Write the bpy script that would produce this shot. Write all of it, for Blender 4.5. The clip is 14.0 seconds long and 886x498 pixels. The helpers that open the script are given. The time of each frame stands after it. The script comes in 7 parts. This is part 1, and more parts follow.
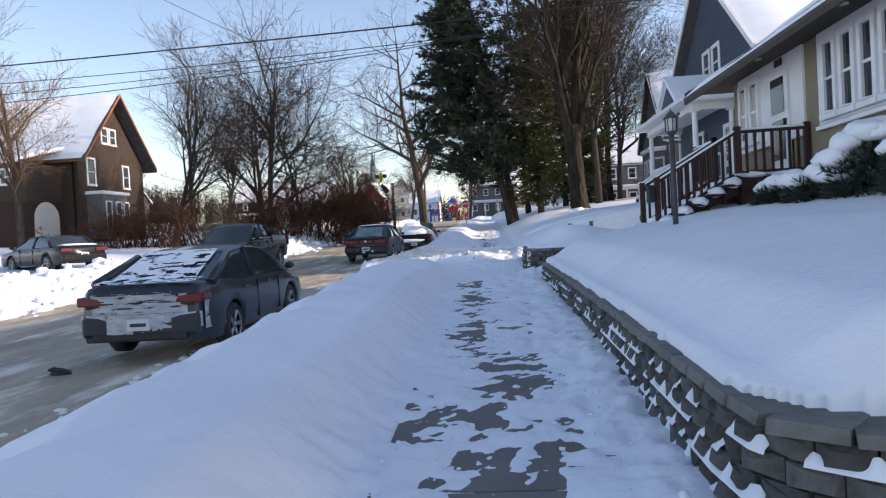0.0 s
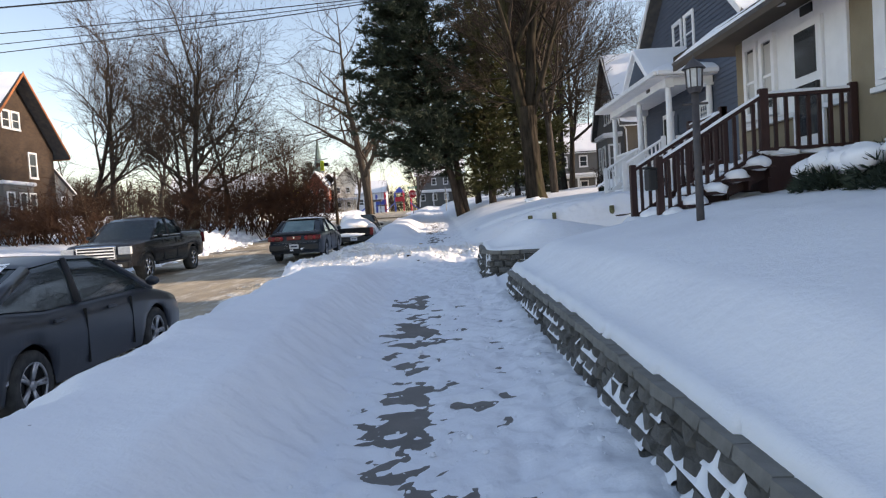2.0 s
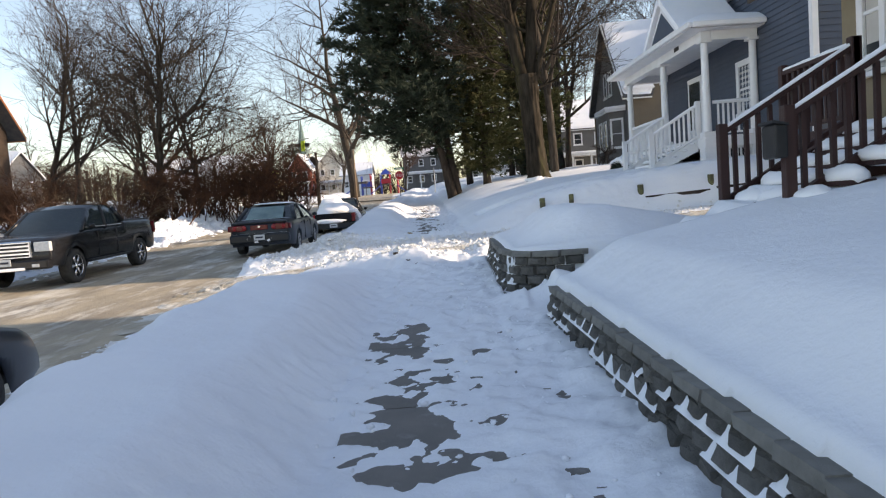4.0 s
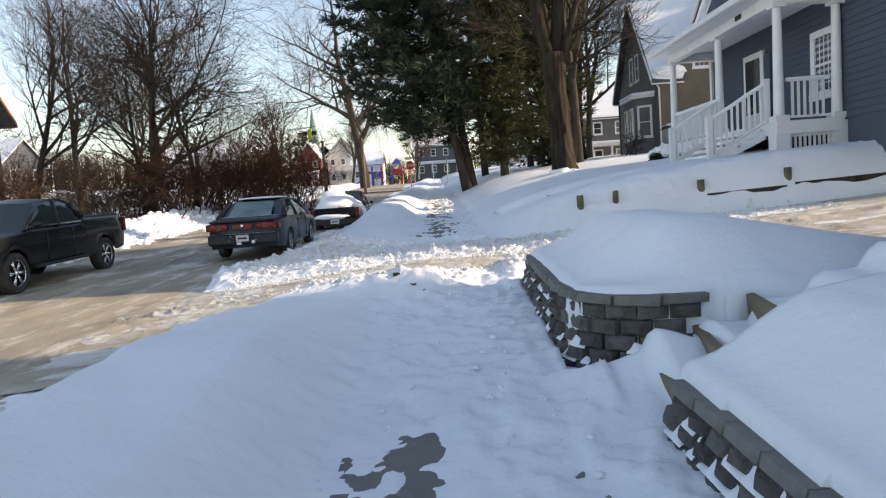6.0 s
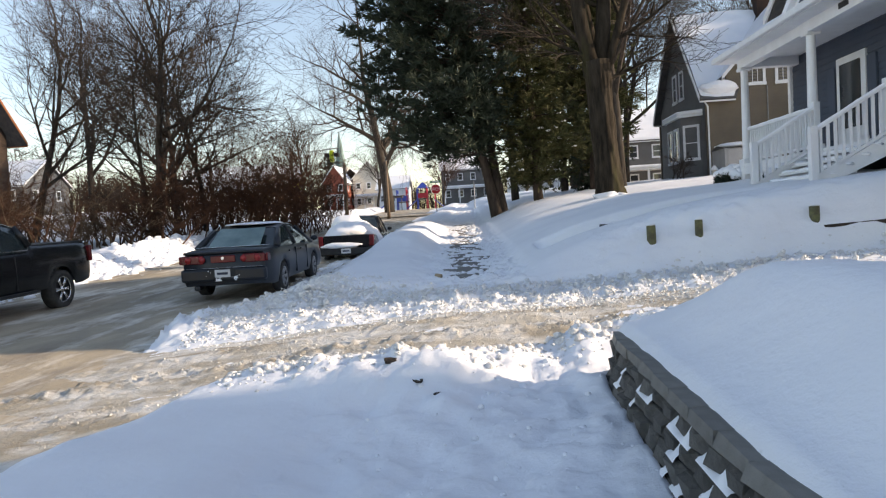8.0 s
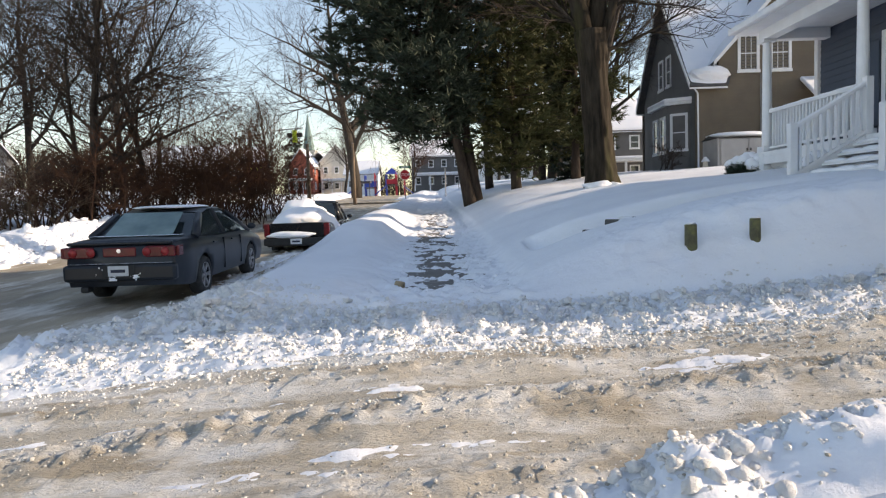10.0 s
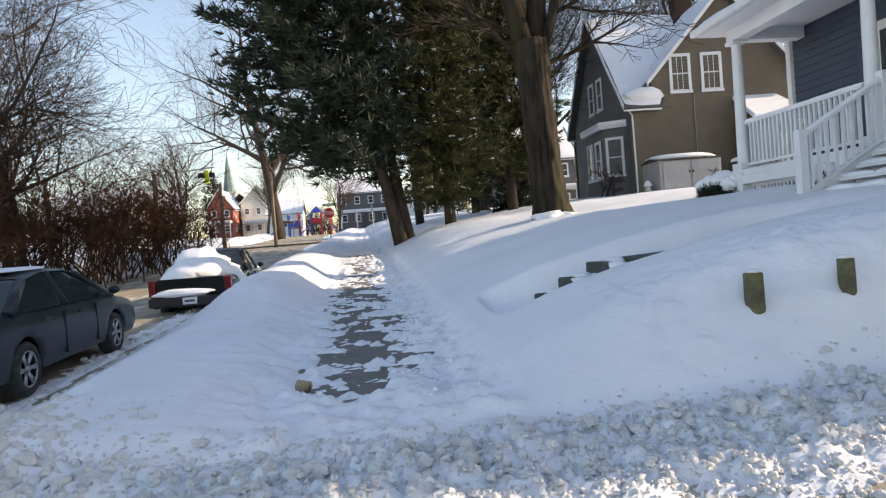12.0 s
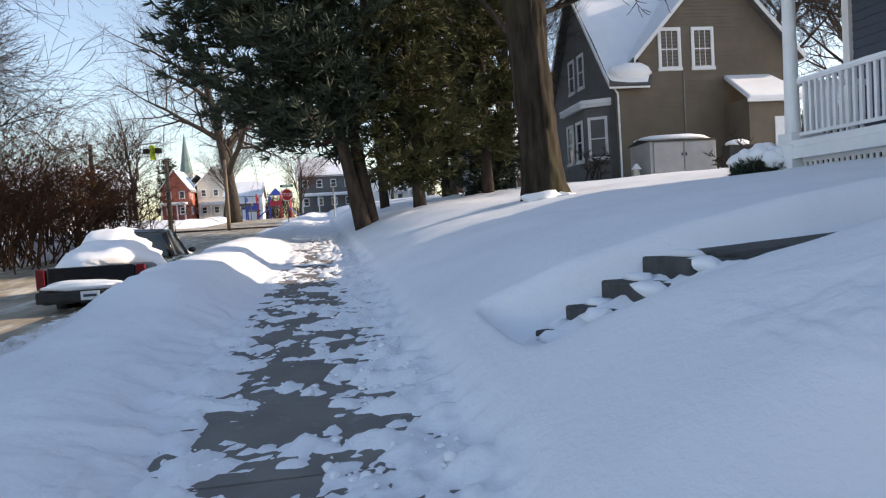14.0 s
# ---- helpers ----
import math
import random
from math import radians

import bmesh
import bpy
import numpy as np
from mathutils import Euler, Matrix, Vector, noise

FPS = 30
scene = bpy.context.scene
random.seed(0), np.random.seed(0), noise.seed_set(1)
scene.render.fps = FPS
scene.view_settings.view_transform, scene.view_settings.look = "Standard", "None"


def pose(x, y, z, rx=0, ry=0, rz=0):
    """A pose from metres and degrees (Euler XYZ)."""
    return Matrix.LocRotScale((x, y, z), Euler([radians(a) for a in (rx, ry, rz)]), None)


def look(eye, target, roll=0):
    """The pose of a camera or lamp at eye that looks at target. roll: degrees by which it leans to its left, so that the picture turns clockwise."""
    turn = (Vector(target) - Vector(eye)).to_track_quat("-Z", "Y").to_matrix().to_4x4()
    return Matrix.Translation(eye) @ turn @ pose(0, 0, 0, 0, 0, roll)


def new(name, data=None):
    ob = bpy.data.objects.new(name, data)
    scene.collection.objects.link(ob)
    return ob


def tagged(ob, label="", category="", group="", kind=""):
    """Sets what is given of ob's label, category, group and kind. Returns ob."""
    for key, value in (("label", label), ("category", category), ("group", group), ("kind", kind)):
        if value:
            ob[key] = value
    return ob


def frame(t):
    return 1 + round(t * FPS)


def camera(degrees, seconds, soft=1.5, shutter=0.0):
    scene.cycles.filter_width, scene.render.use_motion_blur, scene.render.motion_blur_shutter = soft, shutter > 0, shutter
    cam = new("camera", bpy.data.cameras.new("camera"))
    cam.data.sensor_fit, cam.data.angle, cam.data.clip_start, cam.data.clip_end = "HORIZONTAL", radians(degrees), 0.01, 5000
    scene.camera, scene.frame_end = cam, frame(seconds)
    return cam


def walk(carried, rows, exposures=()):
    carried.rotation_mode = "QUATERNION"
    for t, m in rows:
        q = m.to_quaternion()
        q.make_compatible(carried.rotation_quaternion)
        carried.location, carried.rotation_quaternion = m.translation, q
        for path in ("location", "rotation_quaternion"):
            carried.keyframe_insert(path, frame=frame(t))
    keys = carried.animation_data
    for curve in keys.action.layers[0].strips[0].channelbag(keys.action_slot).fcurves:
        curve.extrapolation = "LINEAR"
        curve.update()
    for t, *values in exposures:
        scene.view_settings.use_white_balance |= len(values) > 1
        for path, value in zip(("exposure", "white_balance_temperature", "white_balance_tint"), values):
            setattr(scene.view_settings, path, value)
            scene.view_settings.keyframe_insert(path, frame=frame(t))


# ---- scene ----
cam = camera(67.5, 14.0, soft=1.2)
PATH = [
    (0, (0.011, 0.049, 1.352), (-0.202, 2.037, 1.312), -3.13),
    (0.5, (-0.035, 0.869, 1.383), (-0.202, 2.858, 1.254), -2.64),
    (1, (-0.029, 1.755, 1.440), (-0.129, 3.748, 1.298), -2.48),
    (1.5, (-0.092, 2.514, 1.451), (-0.261, 4.499, 1.276), -2.54),
    (2, (-0.083, 3.438, 1.485), (-0.144, 5.435, 1.406), -3.55),
    (2.5, (-0.183, 4.304, 1.501), (-0.221, 6.301, 1.386), -3.00),
    (3, (-0.204, 5.213, 1.525), (-0.216, 7.212, 1.445), -4.78),
    (3.2, (-0.240, 5.551, 1.515), (-0.277, 7.547, 1.404), -4.36),
    (5.3, (-0.392, 8.773, 1.694), (-0.376, 10.766, 1.531), -4.26),
    (5.5, (-0.401, 9.005, 1.678), (-0.374, 10.997, 1.500), -5.03),
    (6, (-0.437, 9.801, 1.727), (-0.501, 11.793, 1.564), -3.78),
    (6.5, (-0.536, 10.670, 1.727), (-0.589, 12.664, 1.584), -3.72),
    (7, (-0.542, 11.377, 1.761), (-0.639, 13.371, 1.644), -2.62),
    (7.5, (-0.512, 12.258, 1.789), (-0.619, 14.255, 1.750), -3.27),
    (7.7, (-0.517, 12.559, 1.782), (-0.660, 14.553, 1.728), -3.37),
    (9.8, (-0.631, 15.584, 1.796), (-0.674, 17.578, 1.651), -0.76),
    (10, (-0.652, 15.869, 1.806), (-0.698, 17.865, 1.681), -1.73),
    (10.5, (-0.652, 16.592, 1.811), (-0.623, 18.590, 1.735), -3.23),
    (11, (-0.687, 17.400, 1.806), (-0.551, 19.394, 1.744), -4.26),
    (11.5, (-0.694, 18.192, 1.885), (-0.599, 20.189, 1.946), -2.46),
    (12, (-0.654, 18.805, 1.953), (-0.485, 20.797, 1.921), -4.38),
    (12.5, (-0.575, 19.299, 1.917), (-0.286, 21.273, 1.773), -4.49),
    (13, (-0.563, 20.072, 1.859), (-0.262, 22.045, 1.727), -4.75),
    (13.3, (-0.527, 20.660, 1.843), (-0.264, 22.637, 1.694), -4.48),
    (13.5, (-0.549, 21.040, 1.907), (-0.309, 23.021, 1.764), -3.52),
    (14, (-0.537, 21.699, 1.896), (-0.263, 23.678, 1.817), -3.41),
]
walk(cam, [(t, look(eye, target, roll)) for t, eye, target, roll in PATH],
     exposures=[(0.0, 0.80, 7000, 20), (2.5, 0.95, 7900, 18), (5.5, 1.0, 8000, 16), (10.0, 0.88, 7800, 16), (11.0, 0.95, 7950, 16), (12.5, 1.06, 7800, 17), (14.0, 0.90, 7400, 17)])

# ---- world, sun, exposure ----
world = bpy.data.worlds.new("winter_sky")
scene.world = world
world.use_nodes = True
wn = world.node_tree
sky = wn.nodes.new("ShaderNodeTexSky")
sky.sky_type = "NISHITA"
sky.sun_disc = False
SUN_AZ, SUN_EL = 0.8, 20.0          # degrees from +x towards +y, above the horizon
sky.sun_elevation = radians(SUN_EL)
sky.sun_rotation = radians(90.0 - SUN_AZ)
sky.air_density, sky.dust_density, sky.ozone_density = 1.0, 0.4, 1.2
wn.links.new(sky.outputs[0], wn.nodes["Background"].inputs[0])
wn.nodes["Background"].inputs[1].default_value = 0.15
sun_dir = Vector((math.cos(radians(SUN_EL)) * math.cos(radians(SUN_AZ)), math.cos(radians(SUN_EL)) * math.sin(radians(SUN_AZ)), math.sin(radians(SUN_EL))))
sun = new("sun", bpy.data.lights.new("sun", "SUN"))
sun.data.energy, sun.data.angle, sun.data.color = 3.5, radians(0.6), (1.0, 0.91, 0.78)
sun.matrix_world = look(sun_dir * 300, (0, 0, 0))


# ---- materials ----
def mat(name, color, rough=0.8, metal=0.0, color2=None, scale=4.0, detail=6.0, bump=0.0, bump_scale=30.0, spec=0.4, stain=None, stain_at=(0.55, 0.7), stain_scale=0.8, vary=0.0, stretch=(1, 1, 1), transmission=0.0, coat=0.0):
    m = bpy.data.materials.new(name)
    m.use_nodes = True
    nt = m.node_tree
    p = nt.nodes["Principled BSDF"]
    p.inputs["Roughness"].default_value = rough
    p.inputs["Metallic"].default_value = metal
    p.inputs["Specular IOR Level"].default_value = spec
    p.inputs["Transmission Weight"].default_value = transmission
    p.inputs["Coat Weight"].default_value = coat
    tc = nt.nodes.new("ShaderNodeTexCoord")
    mp = nt.nodes.new("ShaderNodeMapping")
    mp.inputs["Scale"].default_value = stretch
    nt.links.new(tc.outputs["Object"], mp.inputs[0])

    def tex(s, d, r=0.55):
        n = nt.nodes.new("ShaderNodeTexNoise")
        n.inputs["Scale"].default_value, n.inputs["Detail"].default_value, n.inputs["Roughness"].default_value = s, d, r
        nt.links.new(mp.outputs[0], n.inputs[0])
        return n

    def mix(fac, a, b):
        n = nt.nodes.new("ShaderNodeMix")
        n.data_type = "RGBA"
        for sock, v in ((n.inputs[0], fac), (n.inputs[6], a), (n.inputs[7], b)):
            if hasattr(v, "links"):
                nt.links.new(v, sock)
            elif isinstance(v, (int, float)):
                sock.default_value = v
            else:
                sock.default_value = (*v, 1)
        return n.outputs[2]

    def ramp(src, a, b):
        n = nt.nodes.new("ShaderNodeMapRange")
        n.inputs[1].default_value, n.inputs[2].default_value = a, b
        nt.links.new(src, n.inputs[0])
        return n.outputs[0]

    out = mix(0.0, color, color)
    if color2 is not None:
        out = mix(ramp(tex(scale, detail).outputs[0], 0.35, 0.65), color, color2)
    if stain is not None:
        out = mix(ramp(tex(stain_scale, 8, 0.65).outputs[0], *stain_at), out, stain)
    if vary:
        oi = nt.nodes.new("ShaderNodeObjectInfo")
        hsv = nt.nodes.new("ShaderNodeHueSaturation")
        mr = nt.nodes.new("ShaderNodeMapRange")
        mr.inputs[3].default_value, mr.inputs[4].default_value = 1 - vary, 1 + vary
        nt.links.new(oi.outputs["Random"], mr.inputs[0])
        nt.links.new(mr.outputs[0], hsv.inputs["Value"])
        nt.links.new(out, hsv.inputs["Color"])
        out = hsv.outputs[0]
    nt.links.new(out, p.inputs["Base Color"])
    if bump:
        b = nt.nodes.new("ShaderNodeBump")
        b.inputs["Strength"].default_value = bump
        b.inputs["Distance"].default_value = 0.02
        nt.links.new(tex(bump_scale, 8, 0.65).outputs[0], b.inputs["Height"])
        nt.links.new(b.outputs[0], p.inputs["Normal"])
    return m


SNOW = mat("snow", (0.86, 0.88, 0.91), 0.65, color2=(0.80, 0.82, 0.86), scale=0.7, bump=0.55, bump_scale=14.0, spec=0.25)
SNOW_SOFT = mat("settled_snow", (0.87, 0.88, 0.91), 0.65, color2=(0.82, 0.84, 0.88), scale=1.5, bump=0.3, bump_scale=10.0, spec=0.25)
RUBBLE = mat("plowed_snow", (0.82, 0.82, 0.82), 0.75, color2=(0.74, 0.735, 0.715), scale=2.2, bump=1.0, bump_scale=45.0, spec=0.2, stain=(0.68, 0.64, 0.56), stain_at=(0.60, 0.85), stain_scale=1.6)
SLUSH = mat("dirty_slush", (0.72, 0.705, 0.67), 0.8, color2=(0.60, 0.57, 0.51), scale=1.8, bump=1.0, bump_scale=45.0, spec=0.25, stain=(0.72, 0.71, 0.69), stain_at=(0.5, 0.7), stain_scale=2.5)
ROAD = mat("sanded_road_ice", (0.44, 0.37, 0.265), 0.6, color2=(0.24, 0.20, 0.15), scale=0.9, detail=10.0, bump=0.9, bump_scale=16.0, stain=(0.70, 0.66, 0.58), stain_at=(0.50, 0.66), stain_scale=1.1, stretch=(1.6, 0.5, 1), spec=0.5)
DRIVE = mat("dirty_drive_snow", (0.52, 0.485, 0.42), 0.75, color2=(0.34, 0.295, 0.225), scale=1.6, detail=12.0, bump=1.0, bump_scale=40.0, stain=(0.66, 0.65, 0.62), stain_at=(0.46, 0.60), stain_scale=1.8, stretch=(0.6, 1.5, 1))
CONCRETE = mat("walk_concrete", (0.20, 0.185, 0.17), 0.75, color2=(0.15, 0.14, 0.13), scale=3.0, bump=0.3, bump_scale=90.0, stain=(0.27, 0.26, 0.25), stain_at=(0.55, 0.75), stain_scale=6.0, vary=0.06)
BLOCK = mat("split_face_block", (0.085, 0.082, 0.075), 0.9, color2=(0.15, 0.142, 0.13), scale=9.0, bump=1.0, bump_scale=35.0, vary=0.3)
CAP = mat("cap_block", (0.20, 0.195, 0.18), 0.9, color2=(0.14, 0.135, 0.122), scale=7.0, bump=0.5, bump_scale=60.0, vary=0.12)
BARK = mat("bark", (0.035, 0.029, 0.024), 0.95, spec=0.1, color2=(0.075, 0.063, 0.053), scale=9.0, bump=1.0, bump_scale=16.0, stretch=(1, 1, 0.22))
BARK_DARK = mat("pine_bark", (0.040, 0.031, 0.026), 0.95, spec=0.1, color2=(0.07, 0.055, 0.045), scale=8.0, bump=1.0, bump_scale=14.0, stretch=(1, 1, 0.3))
OAK_BARK = mat("mossy_bark", (0.020, 0.016, 0.012), 0.95, spec=0.1, color2=(0.052, 0.042, 0.031), scale=7.0, bump=1.0, bump_scale=9.0, stretch=(1, 1, 0.18), stain=(0.055, 0.055, 0.024), stain_at=(0.55, 0.72), stain_scale=1.5)
TWIG = mat("twigs", (0.040, 0.031, 0.026), 0.9, color2=(0.062, 0.047, 0.038), scale=1.0, spec=0.1)
TWIG_RED = mat("red_brown_twigs", (0.060, 0.030, 0.020), 0.9, color2=(0.090, 0.048, 0.030), scale=0.8, spec=0.1)
TWIG_TAN = mat("tan_twigs", (0.15, 0.095, 0.055), 0.85, color2=(0.10, 0.065, 0.04), scale=0.8)
NEEDLE = mat("pine_needles", (0.022, 0.036, 0.027), 0.7, color2=(0.04, 0.055, 0.034), scale=1.2, spec=0.3)
NEEDLE_OLIVE = mat("cedar_foliage", (0.05, 0.06, 0.024), 0.75, color2=(0.08, 0.075, 0.03), scale=1.2, spec=0.2)
WOOD_RAIL = mat("red_brown_stain", (0.030, 0.011, 0.010), 0.55, color2=(0.045, 0.017, 0.015), scale=5.0, bump=0.3, bump_scale=40.0, stretch=(1, 1, 0.3))
TIMBER = mat("old_timber", (0.13, 0.115, 0.075), 0.9, color2=(0.085, 0.085, 0.05), scale=6.0, bump=0.8, bump_scale=25.0, stain=(0.16, 0.17, 0.07), stain_at=(0.5, 0.65), stain_scale=5.0)
STEP_WOOD = mat("weathered_step", (0.24, 0.185, 0.105), 0.85, color2=(0.13, 0.11, 0.075), scale=5.0, bump=0.5, bump_scale=30.0, stretch=(1, 0.3, 1))
STONE_DARK = mat("dark_wet_stone", (0.05, 0.05, 0.048), 0.8, color2=(0.085, 0.083, 0.08), scale=6.0, bump=0.6, bump_scale=25.0)
WHITE = mat("white_paint", (0.78, 0.79, 0.80), 0.55, color2=(0.72, 0.73, 0.74), scale=3.0, bump=0.1, bump_scale=40.0)
STUCCO = mat("tan_stucco", (0.28, 0.235, 0.16), 0.9, color2=(0.24, 0.20, 0.137), scale=2.0, bump=0.5, bump_scale=70.0)
BLUE_SIDING = mat("slate_blue_siding", (0.06, 0.078, 0.108), 0.7, color2=(0.07, 0.088, 0.12), scale=1.5, bump=0.1)
TAN_SIDING = mat("tan_siding", (0.165, 0.135, 0.10), 0.8, color2=(0.135, 0.11, 0.085), scale=1.0, bump=0.2, bump_scale=20)
GREY_SIDING = mat("grey_siding", (0.15, 0.148, 0.147), 0.8, color2=(0.12, 0.118, 0.117), scale=1.0, bump=0.2, bump_scale=20)
BROWN_SHINGLE = mat("brown_shingle_wall", (0.065, 0.043, 0.030), 0.9, color2=(0.045, 0.031, 0.023), scale=3.0, bump=0.8, bump_scale=12.0, stretch=(1, 1, 3))
BROWN_BRICK = mat("brown_brick", (0.05, 0.027, 0.02), 0.9, color2=(0.037, 0.021, 0.016), scale=5.0, bump=0.6, bump_scale=14.0)
RED_BRICK = mat("red_brick", (0.42, 0.13, 0.08), 0.9, color2=(0.34, 0.10, 0.07), scale=2.0, bump=0.3)
ORANGE_TRIM = mat("orange_brown_trim", (0.36, 0.13, 0.045), 0.7, color2=(0.30, 0.10, 0.04), scale=2.0)
SHINGLE = mat("roof_shingle", (0.07, 0.07, 0.075), 0.9, color2=(0.11, 0.105, 0.10), scale=4.0, bump=0.5)
SOFFIT = mat("brown_soffit", (0.070, 0.052, 0.038), 0.8, color2=(0.055, 0.042, 0.031), scale=2.0)
GLASS = mat("window_glass", (0.03, 0.035, 0.04), 0.06, color2=(0.05, 0.055, 0.06), scale=0.6, spec=0.8)
CURTAIN = mat("pale_curtain", (0.50, 0.49, 0.46), 0.8, color2=(0.42, 0.41, 0.39), scale=3.0)
CAR_GLASS = mat("car_glass", (0.02, 0.03, 0.032), 0.05, color2=(0.03, 0.04, 0.045), scale=1.0, spec=0.8)
GREEN_GLASS = mat("frosted_car_glass", (0.16, 0.24, 0.24), 0.2, color2=(0.09, 0.15, 0.155), scale=2.0, spec=0.6)
DART_PAINT = mat("dark_grey_paint", (0.011, 0.014, 0.022), 0.38, metal=0.0, color2=(0.018, 0.022, 0.031), scale=1.0, coat=0.4, spec=0.4, stain=(0.05, 0.053, 0.062), stain_at=(0.6, 0.9), stain_scale=1.5)
IMPALA_PAINT = mat("grey_blue_paint", (0.010, 0.013, 0.020), 0.35, metal=0.0, color2=(0.015, 0.019, 0.026), scale=1.0, coat=0.12, spec=0.35, stain=(0.05, 0.05, 0.05), stain_at=(0.6, 0.9), stain_scale=1.2)
BLACK_PAINT = mat("black_paint", (0.008, 0.009, 0.011), 0.24, color2=(0.012, 0.012, 0.014), scale=1.0, coat=0.2, spec=0.3, stain=(0.028, 0.028, 0.028), stain_at=(0.62, 0.9), stain_scale=1.4)
FROST = mat("frozen_road_film", (0.31, 0.33, 0.375), 0.6, color2=(0.52, 0.54, 0.59), scale=5.0, detail=8.0, bump=0.5, bump_scale=30.0, spec=0.3, stain=(0.16, 0.17, 0.20), stain_at=(0.58, 0.75), stain_scale=4.0, stretch=(1, 1, 3))
BLACK = mat("black_plastic", (0.015, 0.015, 0.016), 0.6, color2=(0.025, 0.025, 0.026), scale=6.0)
RUBBER = mat("tyre_rubber", (0.02, 0.02, 0.02), 0.85, color2=(0.045, 0.044, 0.042), scale=10.0, bump=0.3)
ALLOY = mat("alloy", (0.45, 0.46, 0.48), 0.35, metal=0.8, color2=(0.32, 0.32, 0.33), scale=12.0)
CHROME = mat("chrome", (0.7, 0.71, 0.73), 0.15, metal=1.0, color2=(0.6, 0.61, 0.63), scale=3.0)
RED_LAMP = mat("red_lens", (0.16, 0.008, 0.012), 0.25, color2=(0.09, 0.005, 0.008), scale=8.0, spec=0.5)
RED_BRIGHT = mat("red_reflector", (0.34, 0.02, 0.02), 0.3, color2=(0.24, 0.012, 0.014), scale=10.0, spec=0.5)
LAMP_CLEAR = mat("clear_lens", (0.6, 0.62, 0.64), 0.12, color2=(0.45, 0.47, 0.5), scale=20.0, spec=0.8)
PLATE = mat("plate_white", (0.62, 0.63, 0.64), 0.5, color2=(0.55, 0.56, 0.57), scale=15.0)
INK = mat("dark_bars", (0.03, 0.035, 0.06), 0.6)
IRON = mat("dark_painted_iron", (0.055, 0.05, 0.052), 0.55, color2=(0.085, 0.075, 0.075), scale=10.0, bump=0.2)
STEEL = mat("galvanised_steel", (0.30, 0.30, 0.30), 0.5, metal=0.5, color2=(0.22, 0.22, 0.22), scale=5.0)
POLE_WOOD = mat("pole_wood", (0.22, 0.16, 0.11), 0.9, color2=(0.15, 0.11, 0.08), scale=4.0, bump=0.6, stretch=(1, 1, 0.2))
STOP_RED = mat("sign_red", (0.50, 0.02, 0.025), 0.5, color2=(0.44, 0.02, 0.025), scale=3.0)
SIGN_WHITE = mat("sign_white", (0.8, 0.8, 0.8), 0.5)
SIGN_GREEN = mat("sign_green", (0.02, 0.16, 0.09), 0.5)
SIGN_YELLOW = mat("sign_yellow", (0.65, 0.75, 0.03), 0.5)
PLAY_BLUE = mat("play_blue", (0.03, 0.08, 0.42), 0.5, color2=(0.03, 0.06, 0.33), scale=2.0)
PLAY_RED = mat("play_red", (0.45, 0.03, 0.05), 0.5, color2=(0.38, 0.03, 0.05), scale=2.0)
GREY_BOX = mat("grey_shed_plastic", (0.36, 0.36, 0.36), 0.6, color2=(0.30, 0.30, 0.30), scale=1.5)
WIRE = mat("cable_black", (0.015, 0.015, 0.016), 0.6)
SLATE_GREEN = mat("copper_green_spire", (0.10, 0.16, 0.15), 0.6, color2=(0.13, 0.19, 0.18), scale=1.0)
CREAM = mat("cream_paint", (0.62, 0.58, 0.50), 0.7, color2=(0.55, 0.52, 0.45), scale=1.0)
CLAY = mat("tan_stone", (0.42, 0.31, 0.19), 0.85, color2=(0.33, 0.25, 0.16), scale=6.0, bump=0.4)


